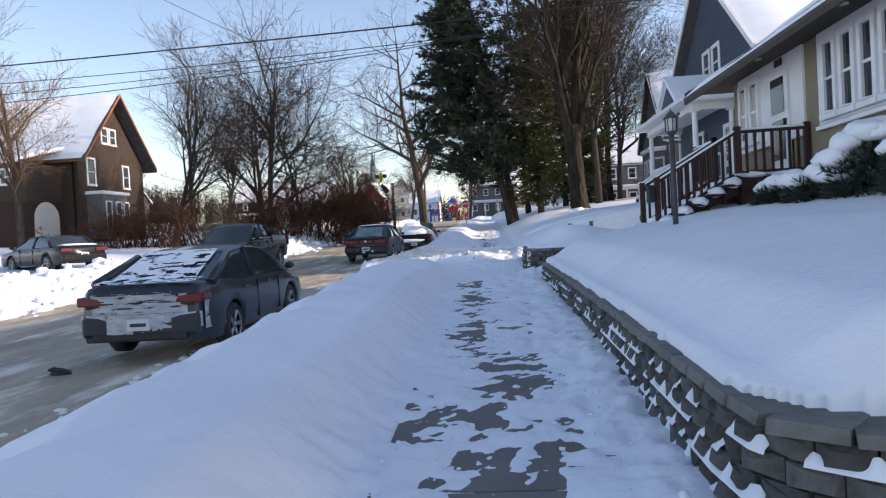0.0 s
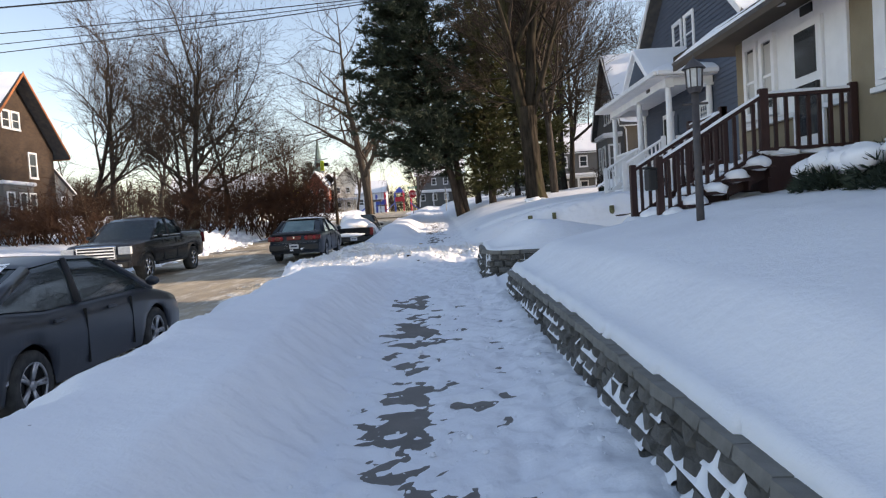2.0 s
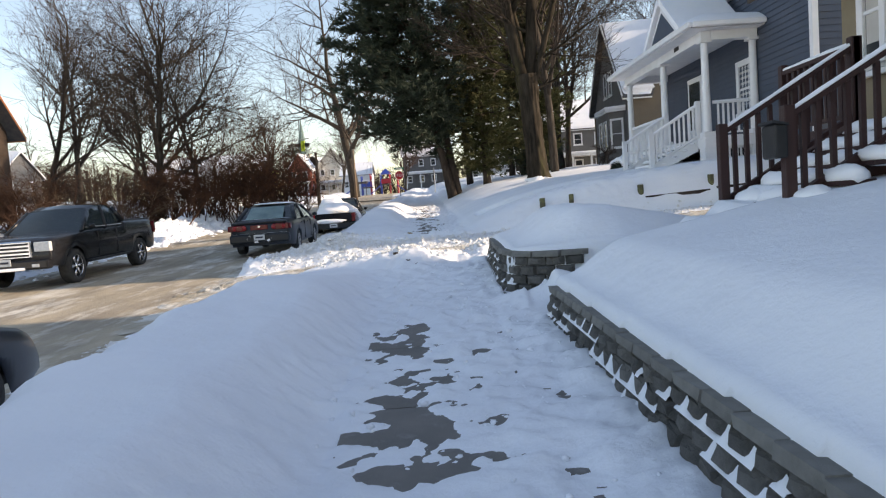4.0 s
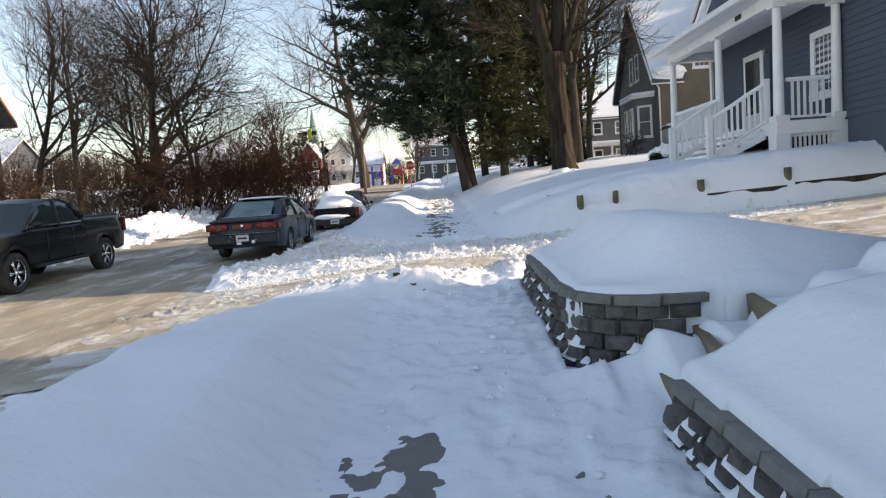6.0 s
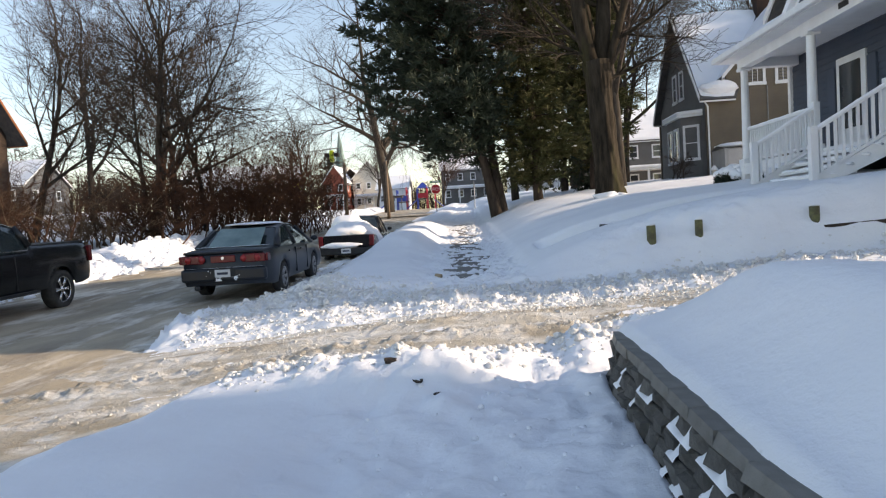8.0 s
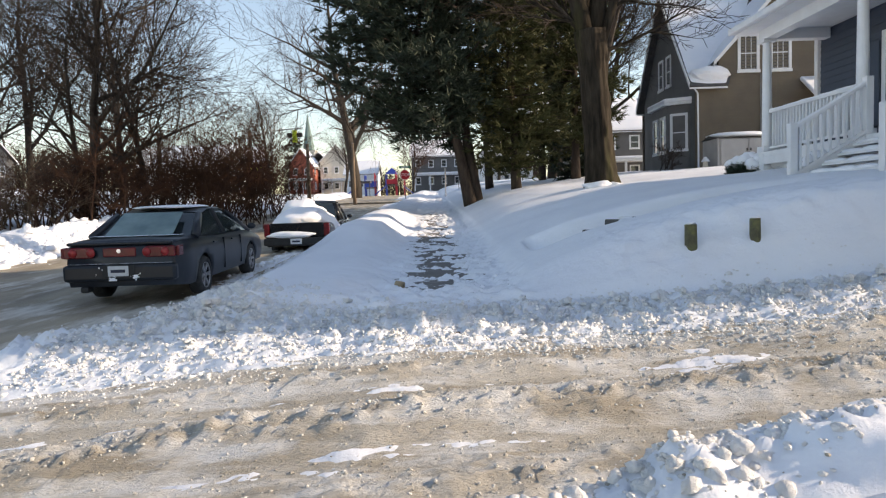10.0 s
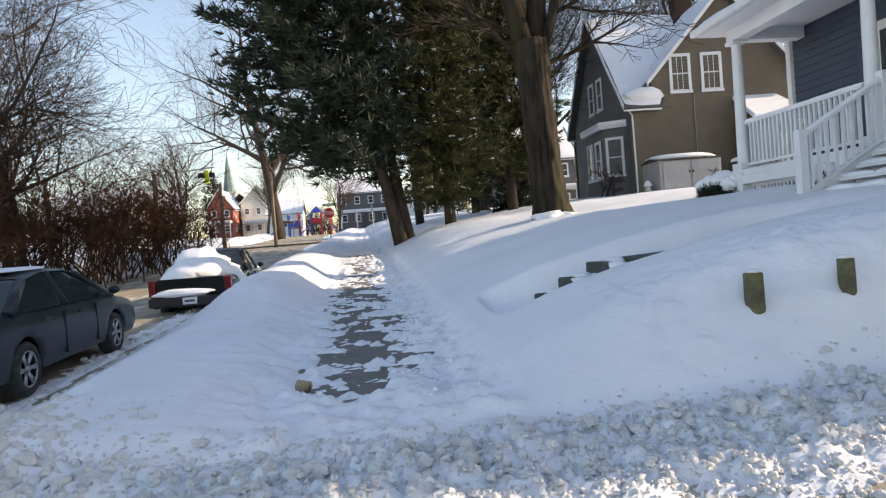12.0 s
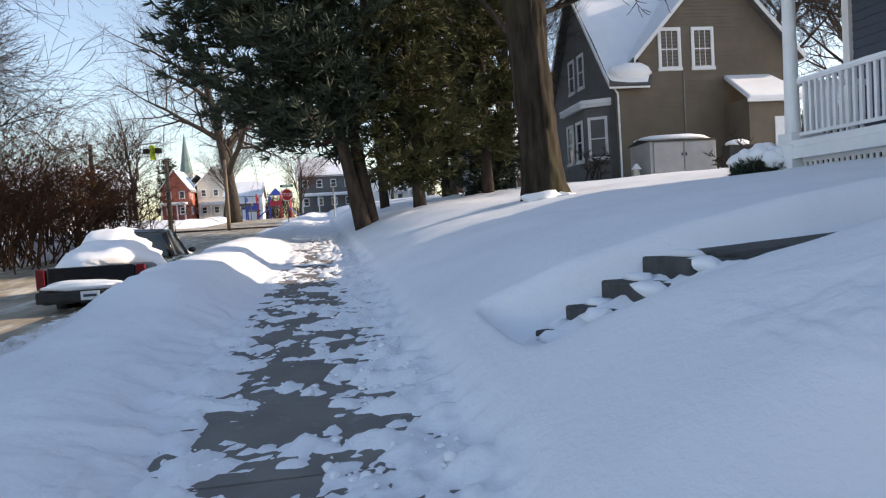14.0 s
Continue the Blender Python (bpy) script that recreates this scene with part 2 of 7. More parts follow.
# ---- mesh helpers ----
class Geo:
    """Vertices and faces gathered for one mesh."""

    def __init__(self):
        self.v, self.f = [], []

    def box(self, c, s, rz=0.0, ry=0.0, rx=0.0, taper=1.0):
        m = Matrix.Translation(c) @ Euler((radians(rx), radians(ry), radians(rz))).to_matrix().to_4x4()
        b = len(self.v)
        for k in (-0.5, 0.5):
            t = taper if k > 0 else 1.0
            for i, j in ((-0.5, -0.5), (0.5, -0.5), (0.5, 0.5), (-0.5, 0.5)):
                self.v.append(tuple(m @ Vector((i * s[0] * t, j * s[1] * t, k * s[2]))))
        for q in ((3, 2, 1, 0), (4, 5, 6, 7), (0, 1, 5, 4), (1, 2, 6, 5), (2, 3, 7, 6), (3, 0, 4, 7)):
            self.f.append(tuple(b + i for i in q))
        return self

    def tube(self, p0, p1, r0, r1=None, n=8, caps=True):
        p0, p1 = Vector(p0), Vector(p1)
        r1 = r0 if r1 is None else r1
        d = (p1 - p0)
        a = d.orthogonal().normalized()
        c = d.normalized().cross(a)
        b = len(self.v)
        for p, r in ((p0, r0), (p1, r1)):
            for i in range(n):
                w = 2 * math.pi * i / n
                self.v.append(tuple(p + a * (math.cos(w) * r) + c * (math.sin(w) * r)))
        for i in range(n):
            j = (i + 1) % n
            self.f.append((b + i, b + j, b + n + j, b + n + i))
        if caps:
            self.f.append(tuple(b + n - 1 - i for i in range(n)))
            self.f.append(tuple(b + n + i for i in range(n)))
        return self

    def path(self, pts, radii, n=6):
        """A tapering tube along several points, rings shared."""
        b = len(self.v)
        pts = [Vector(p) for p in pts]
        ref = (pts[-1] - pts[0]).orthogonal().normalized()
        for k, (p, r) in enumerate(zip(pts, radii)):
            d = (pts[min(k + 1, len(pts) - 1)] - pts[max(k - 1, 0)]).normalized()
            a = (ref - d * ref.dot(d)).normalized()
            c = d.cross(a)
            for i in range(n):
                w = 2 * math.pi * i / n
                self.v.append(tuple(p + a * (math.cos(w) * r) + c * (math.sin(w) * r)))
        for k in range(len(pts) - 1):
            for i in range(n):
                j = (i + 1) % n
                self.f.append((b + k * n + i, b + k * n + j, b + (k + 1) * n + j, b + (k + 1) * n + i))
        self.f.append(tuple(b + n - 1 - i for i in range(n)))
        e = b + (len(pts) - 1) * n
        self.f.append(tuple(e + i for i in range(n)))
        return self

    def prism(self, poly, axis, a, b):
        """A flat polygon (pairs) pushed along an axis from a to b: axis x takes (y, z), y takes (x, z), z takes (x, y)."""
        k, n = len(self.v), len(poly)
        put = {"x": lambda q, h: (h, q[0], q[1]), "y": lambda q, h: (q[0], h, q[1]), "z": lambda q, h: (q[0], q[1], h)}[axis]
        self.v += [put(q, a) for q in poly] + [put(q, b) for q in poly]
        self.f += [tuple(k + i for i in range(n)), tuple(k + n + i for i in reversed(range(n)))]
        for i in range(n):
            j = (i + 1) % n
            self.f.append((k + i, k + n + i, k + n + j, k + j))
        return self

    def slab(self, corners, thick):
        """A sheet with four corners, thickened along its normal."""
        c = [Vector(p) for p in corners]
        nrm = (c[1] - c[0]).cross(c[3] - c[0]).normalized() * thick
        k = len(self.v)
        self.v += [tuple(p) for p in c] + [tuple(p + nrm) for p in c]
        self.f += [(k + 3, k + 2, k + 1, k), (k + 4, k + 5, k + 6, k + 7)]
        for i in range(4):
            j = (i + 1) % 4
            self.f.append((k + i, k + j, k + 4 + j, k + 4 + i))
        return self

    def blob(self, c, s, seed=0, rough=0.25, n=10, m=7):
        """An uneven rounded lump."""
        k = len(self.v)
        off = Vector((seed * 3.1, seed * 1.7, seed * 2.3))
        for i in range(m + 1):
            th = math.pi * i / m
            for j in range(n):
                ph = 2 * math.pi * j / n
                d = Vector((math.sin(th) * math.cos(ph), math.sin(th) * math.sin(ph), math.cos(th)))
                r = 1 + rough * noise.noise(d * 1.7 + off)
                self.v.append((c[0] + d.x * s[0] * r, c[1] + d.y * s[1] * r, c[2] + d.z * s[2] * r))
        for i in range(m):
            for j in range(n):
                q = (j + 1) % n
                self.f.append((k + i * n + j, k + (i + 1) * n + j, k + (i + 1) * n + q, k + i * n + q))
        return self

    def mesh(self, name, material, smooth=False):
        me = bpy.data.meshes.new(name)
        me.from_pydata(self.v, [], self.f)
        me.materials.append(material)
        if smooth:
            me.polygons.foreach_set("use_smooth", [True] * len(me.polygons))
        me.update()
        return me


def part(name, geo, material, parent=None, label="", smooth=False, bevel=0.0, at=None):
    """One mesh object, under a thing or a part where parent is given."""
    ob = new(name, geo if isinstance(geo, bpy.types.Mesh) else geo.mesh(name, material, smooth))
    if parent is not None:
        ob.parent = parent
    if at is not None:
        ob.matrix_basis = at
    if label:
        ob["label"] = label
    if bevel:
        b = ob.modifiers.new("bevel", "BEVEL")
        b.width, b.segments, b.limit_method = bevel, 2, "ANGLE"
    return ob


def thing(name, at, label, category, group="", kind=""):
    """An Empty at the base of a thing that parents its parts."""
    ob = new(name)
    ob.empty_display_size = 0.2
    ob.matrix_basis = at
    return tagged(ob, label, category, group, kind)


# ---- heights of the land ----
def lattice(x, y, seed):
    """Smooth value noise, about 0 to 1, one cell a metre."""
    xi, yi = np.floor(x).astype(np.int64), np.floor(y).astype(np.int64)
    fx, fy = x - xi, y - yi
    fx, fy = fx * fx * (3 - 2 * fx), fy * fy * (3 - 2 * fy)

    def h(a, b):
        q = (a * 374761393 + b * 668265263 + seed * 1442695041) & 0xFFFFFFFF
        q = ((q ^ (q >> 13)) * 1274126177) & 0xFFFFFFFF
        return ((q ^ (q >> 16)) & 0xFFFF) / 65535.0

    return (h(xi, yi) * (1 - fx) + h(xi + 1, yi) * fx) * (1 - fy) + (h(xi, yi + 1) * (1 - fx) + h(xi + 1, yi + 1) * fx) * fy


def fbm(x, y, seed, octaves=4, gain=0.5):
    out, amp, tot, f = 0.0, 1.0, 0.0, 1.0
    for k in range(octaves):
        out = out + amp * lattice(x * f + 17.3 * k, y * f - 9.1 * k, seed + k)
        tot, amp, f = tot + amp, amp * gain, f * 2.03
    return out / tot


def step(a, b, x):
    t = np.clip((x - a) / (b - a), 0, 1)
    return t * t * (3 - 2 * t)


def walk_z(y):
    y = np.asarray(y, float)
    return 0.036 * np.minimum(y, 145) - 0.08


def road_z(y):
    y = np.asarray(y, float)
    near = 0.0325 * y - 0.42
    far = 0.815 + (y - 38) * 0.0407
    return np.where(y < 38, near, np.where(y < 110, far, 0.815 + 72 * 0.0407))


def u_of(x, y):
    return x + 0.035 * (y - 8)


def x_of(u, y):
    return u - 0.035 * (y - 8)
ROAD_L, ROAD_R = -11.6, -4.15       # the road's edges across, in u
PLANT_CAP = 0.97                    # top of the planter's wall
WALL_LINE = [(3.4, 2.05), (2.0, 2.33), (1.3, 2.58), (1.1, 2.74), (1.0, 2.9), (0.965, 3.2), (0.945, 4.1), (0.88, 6.3), (0.775, 9.2), (0.68, 11.05), (0.59, 13.1)]


def wall_cap(y):
    """Top of the garden wall, which climbs a little with the walk."""
    return 0.565 + 0.0172 * (np.clip(y, 2.0, 14.0) - 3.0)


def wall_x(y):
    line = WALL_LINE[4:]
    return np.interp(y, [q for _, q in line], [p for p, _ in line])


DRIVE_S, DRIVE_N = 18.1, 22.9       # the drive's edges along the walk


def drive_z(x, y):
    return walk_z(y) - 0.03 + 0.07 * np.maximum(x - 0.6, 0) - 0.09 * np.clip(-1.2 - x, 0, 5)


def snow_z(x, y):
    """Height of the snow's top everywhere."""
    u = u_of(x, y)
    sw, rz = walk_z(y), road_z(y)
    big = fbm(x * 0.5, y * 0.5, 3, 3)
    mid = fbm(x * 1.7, y * 1.7, 11, 4)
    fine = fbm(x * 6, y * 6, 23, 4, 0.6)
    # the walk, thinly covered, bare in patches
    bare = fbm(x * 1.35 + 5, y * 0.85, 41, 5, 0.6)
    worn = np.exp(-((u + 0.45 + 0.13 * step(8.5, 10.5, y)) / (0.30 + 0.04 * step(9, 10.5, y))) ** 2) * (1 + 0.12 * step(9.3, 10.6, y)) * step(14.0, 13.2, y) * (1 - 0.75 * step(6.8, 5.6, y)) + np.exp(-((u + 0.14) / 0.36) ** 4) * 0.72 * step(6.9, 5.9, y)
    worn = worn + 0.75 * np.exp(-((x - 0.33) / 0.22) ** 2 - ((y - 10.9) / 0.30) ** 2)
    far_worn = np.exp(-((u + 0.36) / 0.48) ** 2) * step(23.3, 24.6, y) * step(62, 40, y)
    streak = fbm(x * 2.0, y * 6.0, 47, 5, 0.65)
    near = 0.030 + 0.095 * (bare - 0.5) - 0.041 * worn + 0.115 * (fine - 0.5)
    far = 0.026 + 0.17 * (streak - 0.5) - 0.041 * far_worn + 0.18 * (fine - 0.5)
    walk = sw + np.where(y < 20, near + 0.05 * step(13.0, 14.2, y), far + 0.06 * step(24.1, 23.2, y)) + 0.05 * step(0.25, 0.65, u)
    # the bank between walk and road
    tall = np.where(y < 20, 0.50 - 0.40 * step(13.6, 17.6, y), 0.21 + 0.30 * step(27, 30.5, y) * step(45, 39, y) * np.exp(-((u + 2.0) / 0.85) ** 2))
    bank = sw + tall * (0.85 + 0.3 * big) + 0.05 * (mid - 0.5) + 0.008 * (fine - 0.5)
    t_in = step(-0.98, -1.70, u + 0.12 * (mid - 0.5)) * (0.86 + 0.14 * step(-1.6, -2.6, u))
    lump = fbm(x * 3.2, y * 3.2, 61, 4, 0.6)
    t_out = np.clip((u + 0.35 * (mid - 0.5) - ROAD_R + 0.05) / 1.75, 0, 1)
    t_out = t_out * (0.55 + 0.45 * t_out * (2 - t_out))
    left = rz - 0.06 + (bank - rz + 0.06) * t_out
    z = np.where(u > -2.4, walk + (bank - walk) * t_in, left)
    # the road, below the road's own surface
    z = np.where(u < ROAD_R, rz - 0.06, z)
    edge = step(ROAD_R - 0.9, ROAD_R + 0.1, u + 0.7 * (lump - 0.5)) * 0.07
    edge = edge * (1 - step(15.8, 16.8, y) * step(23.0, 22.2, y))
    z = np.where(u < ROAD_R, rz - 0.06 + edge + 0.05 * (fine - 0.5) * (u > ROAD_R - 1), z)
    # far side of the road
    yard = rz + 0.25 + 0.05 * np.maximum(-u - 13.5, 0) + 0.2 * (big - 0.5)
    ridge = 0.45 * np.exp(-((u + 13.4) / 1.0) ** 2) * (0.6 + 0.9 * mid)
    z = np.where(u < ROAD_L + 0.6, rz - 0.06 + (yard - rz + 0.06) * step(ROAD_L + 0.5, ROAD_L - 1.2, u + 0.8 * (mid - 0.5)) + ridge * (u < ROAD_L + 0.6), z)
    # the raised lawn behind the wall, and the one beyond the drive
    cap = wall_cap(y)
    d = x - wall_x(y) + 0.012 - 0.03 * fbm(x * 7, y * 7, 131, 3)
    lawn_s = cap + 0.004 + 0.075 * step(0.0, 0.06, d) + 0.24 * step(0.03, 0.7, d) + 0.185 * np.clip(d - 0.2, 0, 2.2) + 0.12 * np.maximum(d - 2.4, 0) + 0.10 * (big - 0.5) * step(0.2, 1.5, d)
    lawn_s = np.minimum(lawn_s, 2.0)
    south = np.interp(x, (0.9, 1.0, 1.1, 1.4, 2.1, 3.4, 8.0, 12.0), (3.4, 3.0, 2.82, 2.60, 2.42, 2.15, 1.6, 1.6))
    keep = step(0.02, 0.55, y - south)
    lawn_s = np.where(keep > 0.12, cap + 0.03 + (lawn_s - cap - 0.03) * keep, sw + 0.08)
    z = np.where((d > 0) & (y < 14.0), np.maximum(lawn_s, sw + 0.08), z)
    dn = u - 0.45
    lawn_n = sw + 0.06 + 1.33 * (1 - np.exp(-np.maximum(dn, 0) / 2.5)) * step(22.70, 23.95, y) + 0.04 * np.maximum(dn - 4.6, 0) + 0.16 * (big - 0.5) * step(0.3, 2, dn) + 0.02 * (mid - 0.5)
    lawn_n = np.where(y > 52, lawn_n, np.minimum(lawn_n, 3.9))
    z = np.where((dn > 0) & (y >= 14), walk + (lawn_n - walk) * step(0.0, 0.35, dn), z)
    # the planter bed between steps and drive
    px = u - 0.62
    bed = PLANT_CAP + 0.04 + 0.42 * step(0.0, 0.9, px) * step(14.1, 15.1, y) * step(18.1, 17.0, y) + 0.06 * (mid - 0.5)
    bed = bed - 0.20 * np.clip(px - 1.2, 0, 2.2)
    rim = np.minimum(x - 0.275, y - 14.195)
    rim = np.where((x < 0.97) & (y < 14.95), np.minimum(rim, 0.775 - np.hypot(x - 0.97, y - 14.95)), rim) + 0.03 * (mid - 0.5)
    bed = bed - 0.085 + 0.085 * step(0.0, 0.11, rim)
    z = np.where((rim > 0) & (y < 17.6), bed, z)
    z = np.where((x > 0.2) & (rim <= 0) & (x <= 0.39) & (y > 14) & (y < 17.6), sw, z)
    # the steps between wall and planter, snow lying on the treads
    run = np.clip((u - 0.60) / 0.36, 0, 8)
    steps = sw + 0.035 + 0.15 * (np.floor(run) + step(0.70, 1.0, run - np.floor(run))) + 0.05 * mid
    on_steps = (u > 0.62) & (y > 13.15) & (y <= 14.15)
    z = np.where(on_steps, np.minimum(steps, lawn_s + 0.05), z)
    # the drive: ruts, rows of crumbs and the broad broken ridge along its far edge
    dz = drive_z(x, y)
    wob = 0.55 * (fbm(x * 0.9, y * 0.9, 71, 3) - 0.5)
    lo = DRIVE_S + 0.42 * np.clip(x + 0.8, 0, 4) - 0.55 * np.clip(-2.4 - x, 0, 3)
    inside = step(-0.30, 0.22, y + wob - lo) * step(DRIVE_N + 0.15, DRIVE_N - 0.40, y + 0.6 * wob - 0.05 * np.clip(x, -4, 6))
    inside = inside * step(9.5, 8.0, x) * (u > ROAD_R - 0.3)
    grains = np.abs(fbm(x * 13, y * 13, 133, 3, 0.6) - 0.5) + 0.7 * np.abs(fbm(x * 5, y * 5, 135, 3, 0.6) - 0.5)
    crumbs = 0.20 * np.abs(fbm(x * 2.8, y * 2.8, 83, 5, 0.62) - 0.5) + 0.16 * np.abs(fbm(x * 6.5, y * 6.5, 85, 4, 0.6) - 0.5)
    v = y - 0.13 * x + 0.5 * wob
    under = dz - 0.075 + 0.16 * (fbm(x * 1.6, y * 5.5, 87, 6, 0.68) - 0.46) + 0.04 * np.exp(-((v - 20.0) / 0.2) ** 2)
    z = z + (under - z) * inside
    across = y - 0.03 * x + 0.6 * wob
    berm = step(20.95, 22.30, across) * step(22.95, 22.50, across)
    ridge_n = berm * (0.055 + 0.24 * grains + 0.17 * step(-1.8, -3.3, x) + 1.0 * crumbs) * step(7, 3, x) * (u > ROAD_R - 0.5)
    ridge_n = ridge_n + 0.22 * np.exp(-((x + 3.9) / 0.8) ** 2 - ((y - 23.1) / 0.7) ** 2) * (0.6 + 5 * crumbs)
    ridge_s = np.exp(-((y - lo + 0.30 + wob) / 0.34) ** 2) * (0.05 + 0.7 * crumbs + 0.12 * grains) * step(2.6, 1.6, x) * step(-2.9, -1.9, x)
    heap = 0.34 * np.exp(-((x - 1.1) / 0.8) ** 2 - ((y - 18.3) / 0.42) ** 2) + 0.14 * np.exp(-((x + 1.3) / 0.7) ** 2 - ((y - 17.6) / 0.35) ** 2)
    z = z + ridge_n + ridge_s + heap * (0.5 + 1.0 * mid)
    # mound by the parked pickup, dug lumps beside the drive
    z = z + 0.95 * (crumbs - 0.03) * step(25.2, 24.0, y) * step(22.8, 23.4, y) * step(1.4, 2.0, u) * (u < 9)
    # snow drifted against the planter's front
    z = z + 0.16 * np.exp(-((x - 0.72) / 0.35) ** 2 - ((y - 13.98) / 0.22) ** 2) * (y < 14.14) * (u > -0.3)
    # trodden snow on the walk before the drive
    z = z + 0.10 * (fbm(x * 2.4, y * 2.0, 91, 4) - 0.4) * step(14.8, 16.2, y) * step(18.2, 17.6, y) * step(-1.2, -0.7, u) * step(0.6, 0.3, u)
    # a trodden channel over the stone steps and the path above them
    trod = step(25.1, 26.05, y) * step(26.85, 26.6, y) * step(0.35, 0.6, x) * step(5.0, 3.8, x)
    tread = 0.93 + 0.385 * np.clip(x - 0.4, 0, 1.6) + 0.06 * np.clip(x - 2.0, 0, 3) - 0.05 + 0.14 * (fbm(x * 4, y * 4, 141, 4, 0.6) - 0.5)
    z = z + np.minimum(tread - z, 0) * trod
    # the crossing
    z = np.where((y > 74) & (y < 84) & (u > -60), np.minimum(z, walk_z(y) - 0.25), z)
    return z


def snow_at(x, y):
    return float(snow_z(np.array([float(x)]), np.array([float(y)]))[0])


def spread(*pieces):
    """Sorted coordinates from (start, end, step) stretches."""
    return np.unique(np.round(np.concatenate([np.arange(a, b, s) for a, b, s in pieces]), 4))


def grid_mesh(name, xs, ys, zf, material):
    X, Y = np.meshgrid(xs, ys)
    Z = zf(X, Y)
    nx, ny = len(xs), len(ys)
    me = bpy.data.meshes.new(name)
    me.vertices.add(nx * ny)
    me.vertices.foreach_set("co", np.stack([X, Y, Z], -1).astype(np.float32).ravel())
    i = (np.arange(ny - 1)[:, None] * nx + np.arange(nx - 1)[None, :]).ravel()
    quads = np.stack([i, i + 1, i + 1 + nx, i + nx], -1).astype(np.int32)
    me.loops.add(quads.size)
    me.polygons.add(len(quads))
    me.loops.foreach_set("vertex_index", quads.ravel())
    me.polygons.foreach_set("loop_start", np.arange(0, quads.size, 4, dtype=np.int32))
    me.polygons.foreach_set("use_smooth", np.ones(len(quads), bool))
    me.materials.append(material)
    me.update(calc_edges=True)
    return me


gx = spread((-900, -120, 60), (-120, -40, 4), (-40, -15, 0.8), (-15, -11, 0.2), (-11, -5.2, 0.5), (-5.2, -1.8, 0.06), (-1.8, 1.3, 0.035), (1.3, 4.0, 0.07), (4, 9, 0.2), (9, 40, 1.0), (40, 140, 5), (140, 901, 60))
gy = spread((-120, -20, 10), (-20, -2, 0.7), (-2, 1, 0.15), (1, 6, 0.05), (6, 26, 0.04), (26, 34, 0.07), (34, 50, 0.14), (50, 90, 0.6), (90, 160, 3), (160, 300, 10), (300, 1300, 90))
tagged(new("ground", grid_mesh("ground", gx, gy, snow_z, SNOW)), "deep white snow over lawns, verge and walk", "snow", kind="structure")

ry = spread((-40, 2, 0.6), (2, 45, 0.15), (45, 130, 0.8))


def road_top(x, y):
    rut = 0.03 * (fbm(x * 2.2, y * 0.35, 101, 4) - 0.5) + 0.02 * (fbm(x * 4, y * 4, 103, 3) - 0.5)
    return road_z(y) - 0.02 * np.abs(u_of(x, y) + 7.8) / 3.5 + rut


def road_mesh():
    us = spread((-12.6, -3.4, 0.12))
    U, Y = np.meshgrid(us, ry)
    me = grid_mesh("road", us, ry, lambda a, b: a * 0, ROAD)
    X = x_of(U, Y)
    me.vertices.foreach_set("co", np.stack([X, Y, road_top(X, Y)], -1).astype(np.float32).ravel())
    me.update()
    return me


tagged(new("road", road_mesh()), "packed sanded ice and brown slush on the road", "road", kind="structure")
dx, dy = spread((-5.6, 4.0, 0.04), (4.0, 8.5, 0.1)), spread((DRIVE_S - 2.2, DRIVE_N + 0.9, 0.04))


def drive_top(x, y):
    """Packed dirty snow: ruts with rows of thrown crumbs between them."""
    v = y - 0.13 * x + 0.25 * (fbm(x * 0.9, y * 0.9, 71, 3) - 0.5)
    lumps = np.abs(fbm(x * 11, y * 11, 137, 3, 0.6) - 0.5) + 0.6 * np.abs(fbm(x * 4, y * 6, 139, 3, 0.6) - 0.5)
    rows = 0.10 * np.exp(-((v - 20.0) / 0.22) ** 2) + 0.06 * np.exp(-((v - 18.9) / 0.25) ** 2) + 0.05 * np.exp(-((v - 20.95) / 0.18) ** 2)
    ruts = 0.035 * np.exp(-((v - 19.4) / 0.2) ** 2) + 0.035 * np.exp(-((v - 20.5) / 0.18) ** 2)
    return drive_z(x, y) - 0.03 + rows * (0.25 + 1.6 * lumps) - ruts + 0.03 * lumps + 0.05 * (fbm(x * 0.8, y * 3.2, 111, 5, 0.6) - 0.5)


tagged(new("driveway", grid_mesh("driveway", dx, dy, drive_top, DRIVE)), "drive of rutted brown dirty packed snow", "driveway", kind="structure")
cx, cy = spread((-62, 60, 1.0)), spread((75, 83.5, 0.5))
tagged(new("cross_street", grid_mesh("cross_street", cx, cy, lambda x, y: walk_z(y) - 0.2 + 0.03 * fbm(x, y, 115, 3), ROAD)), "sanded snowy street crossing ahead", "road", kind="structure")

# the walk: poured slabs with open joints
pavement = thing("pavement", pose(0, 0, 0), "grey concrete walk, half bare under trodden snow", "sidewalk", kind="structure")
SLAB = 1.52
for k in range(-2, 30):
    y0 = 0.35 + k * SLAB
    ym = y0 + SLAB / 2
    if DRIVE_S - 0.6 < ym < DRIVE_N + 0.4:
        continue
    g = Geo()
    w = SLAB - 0.018
    g.box((0, 0, -0.06), (1.52, w, 0.12))
    part("paving_slab", g, CONCRETE, pavement, at=pose(x_of(-0.20, ym), ym, float(walk_z(ym)), math.degrees(math.atan(0.036)), 0, 2.0))

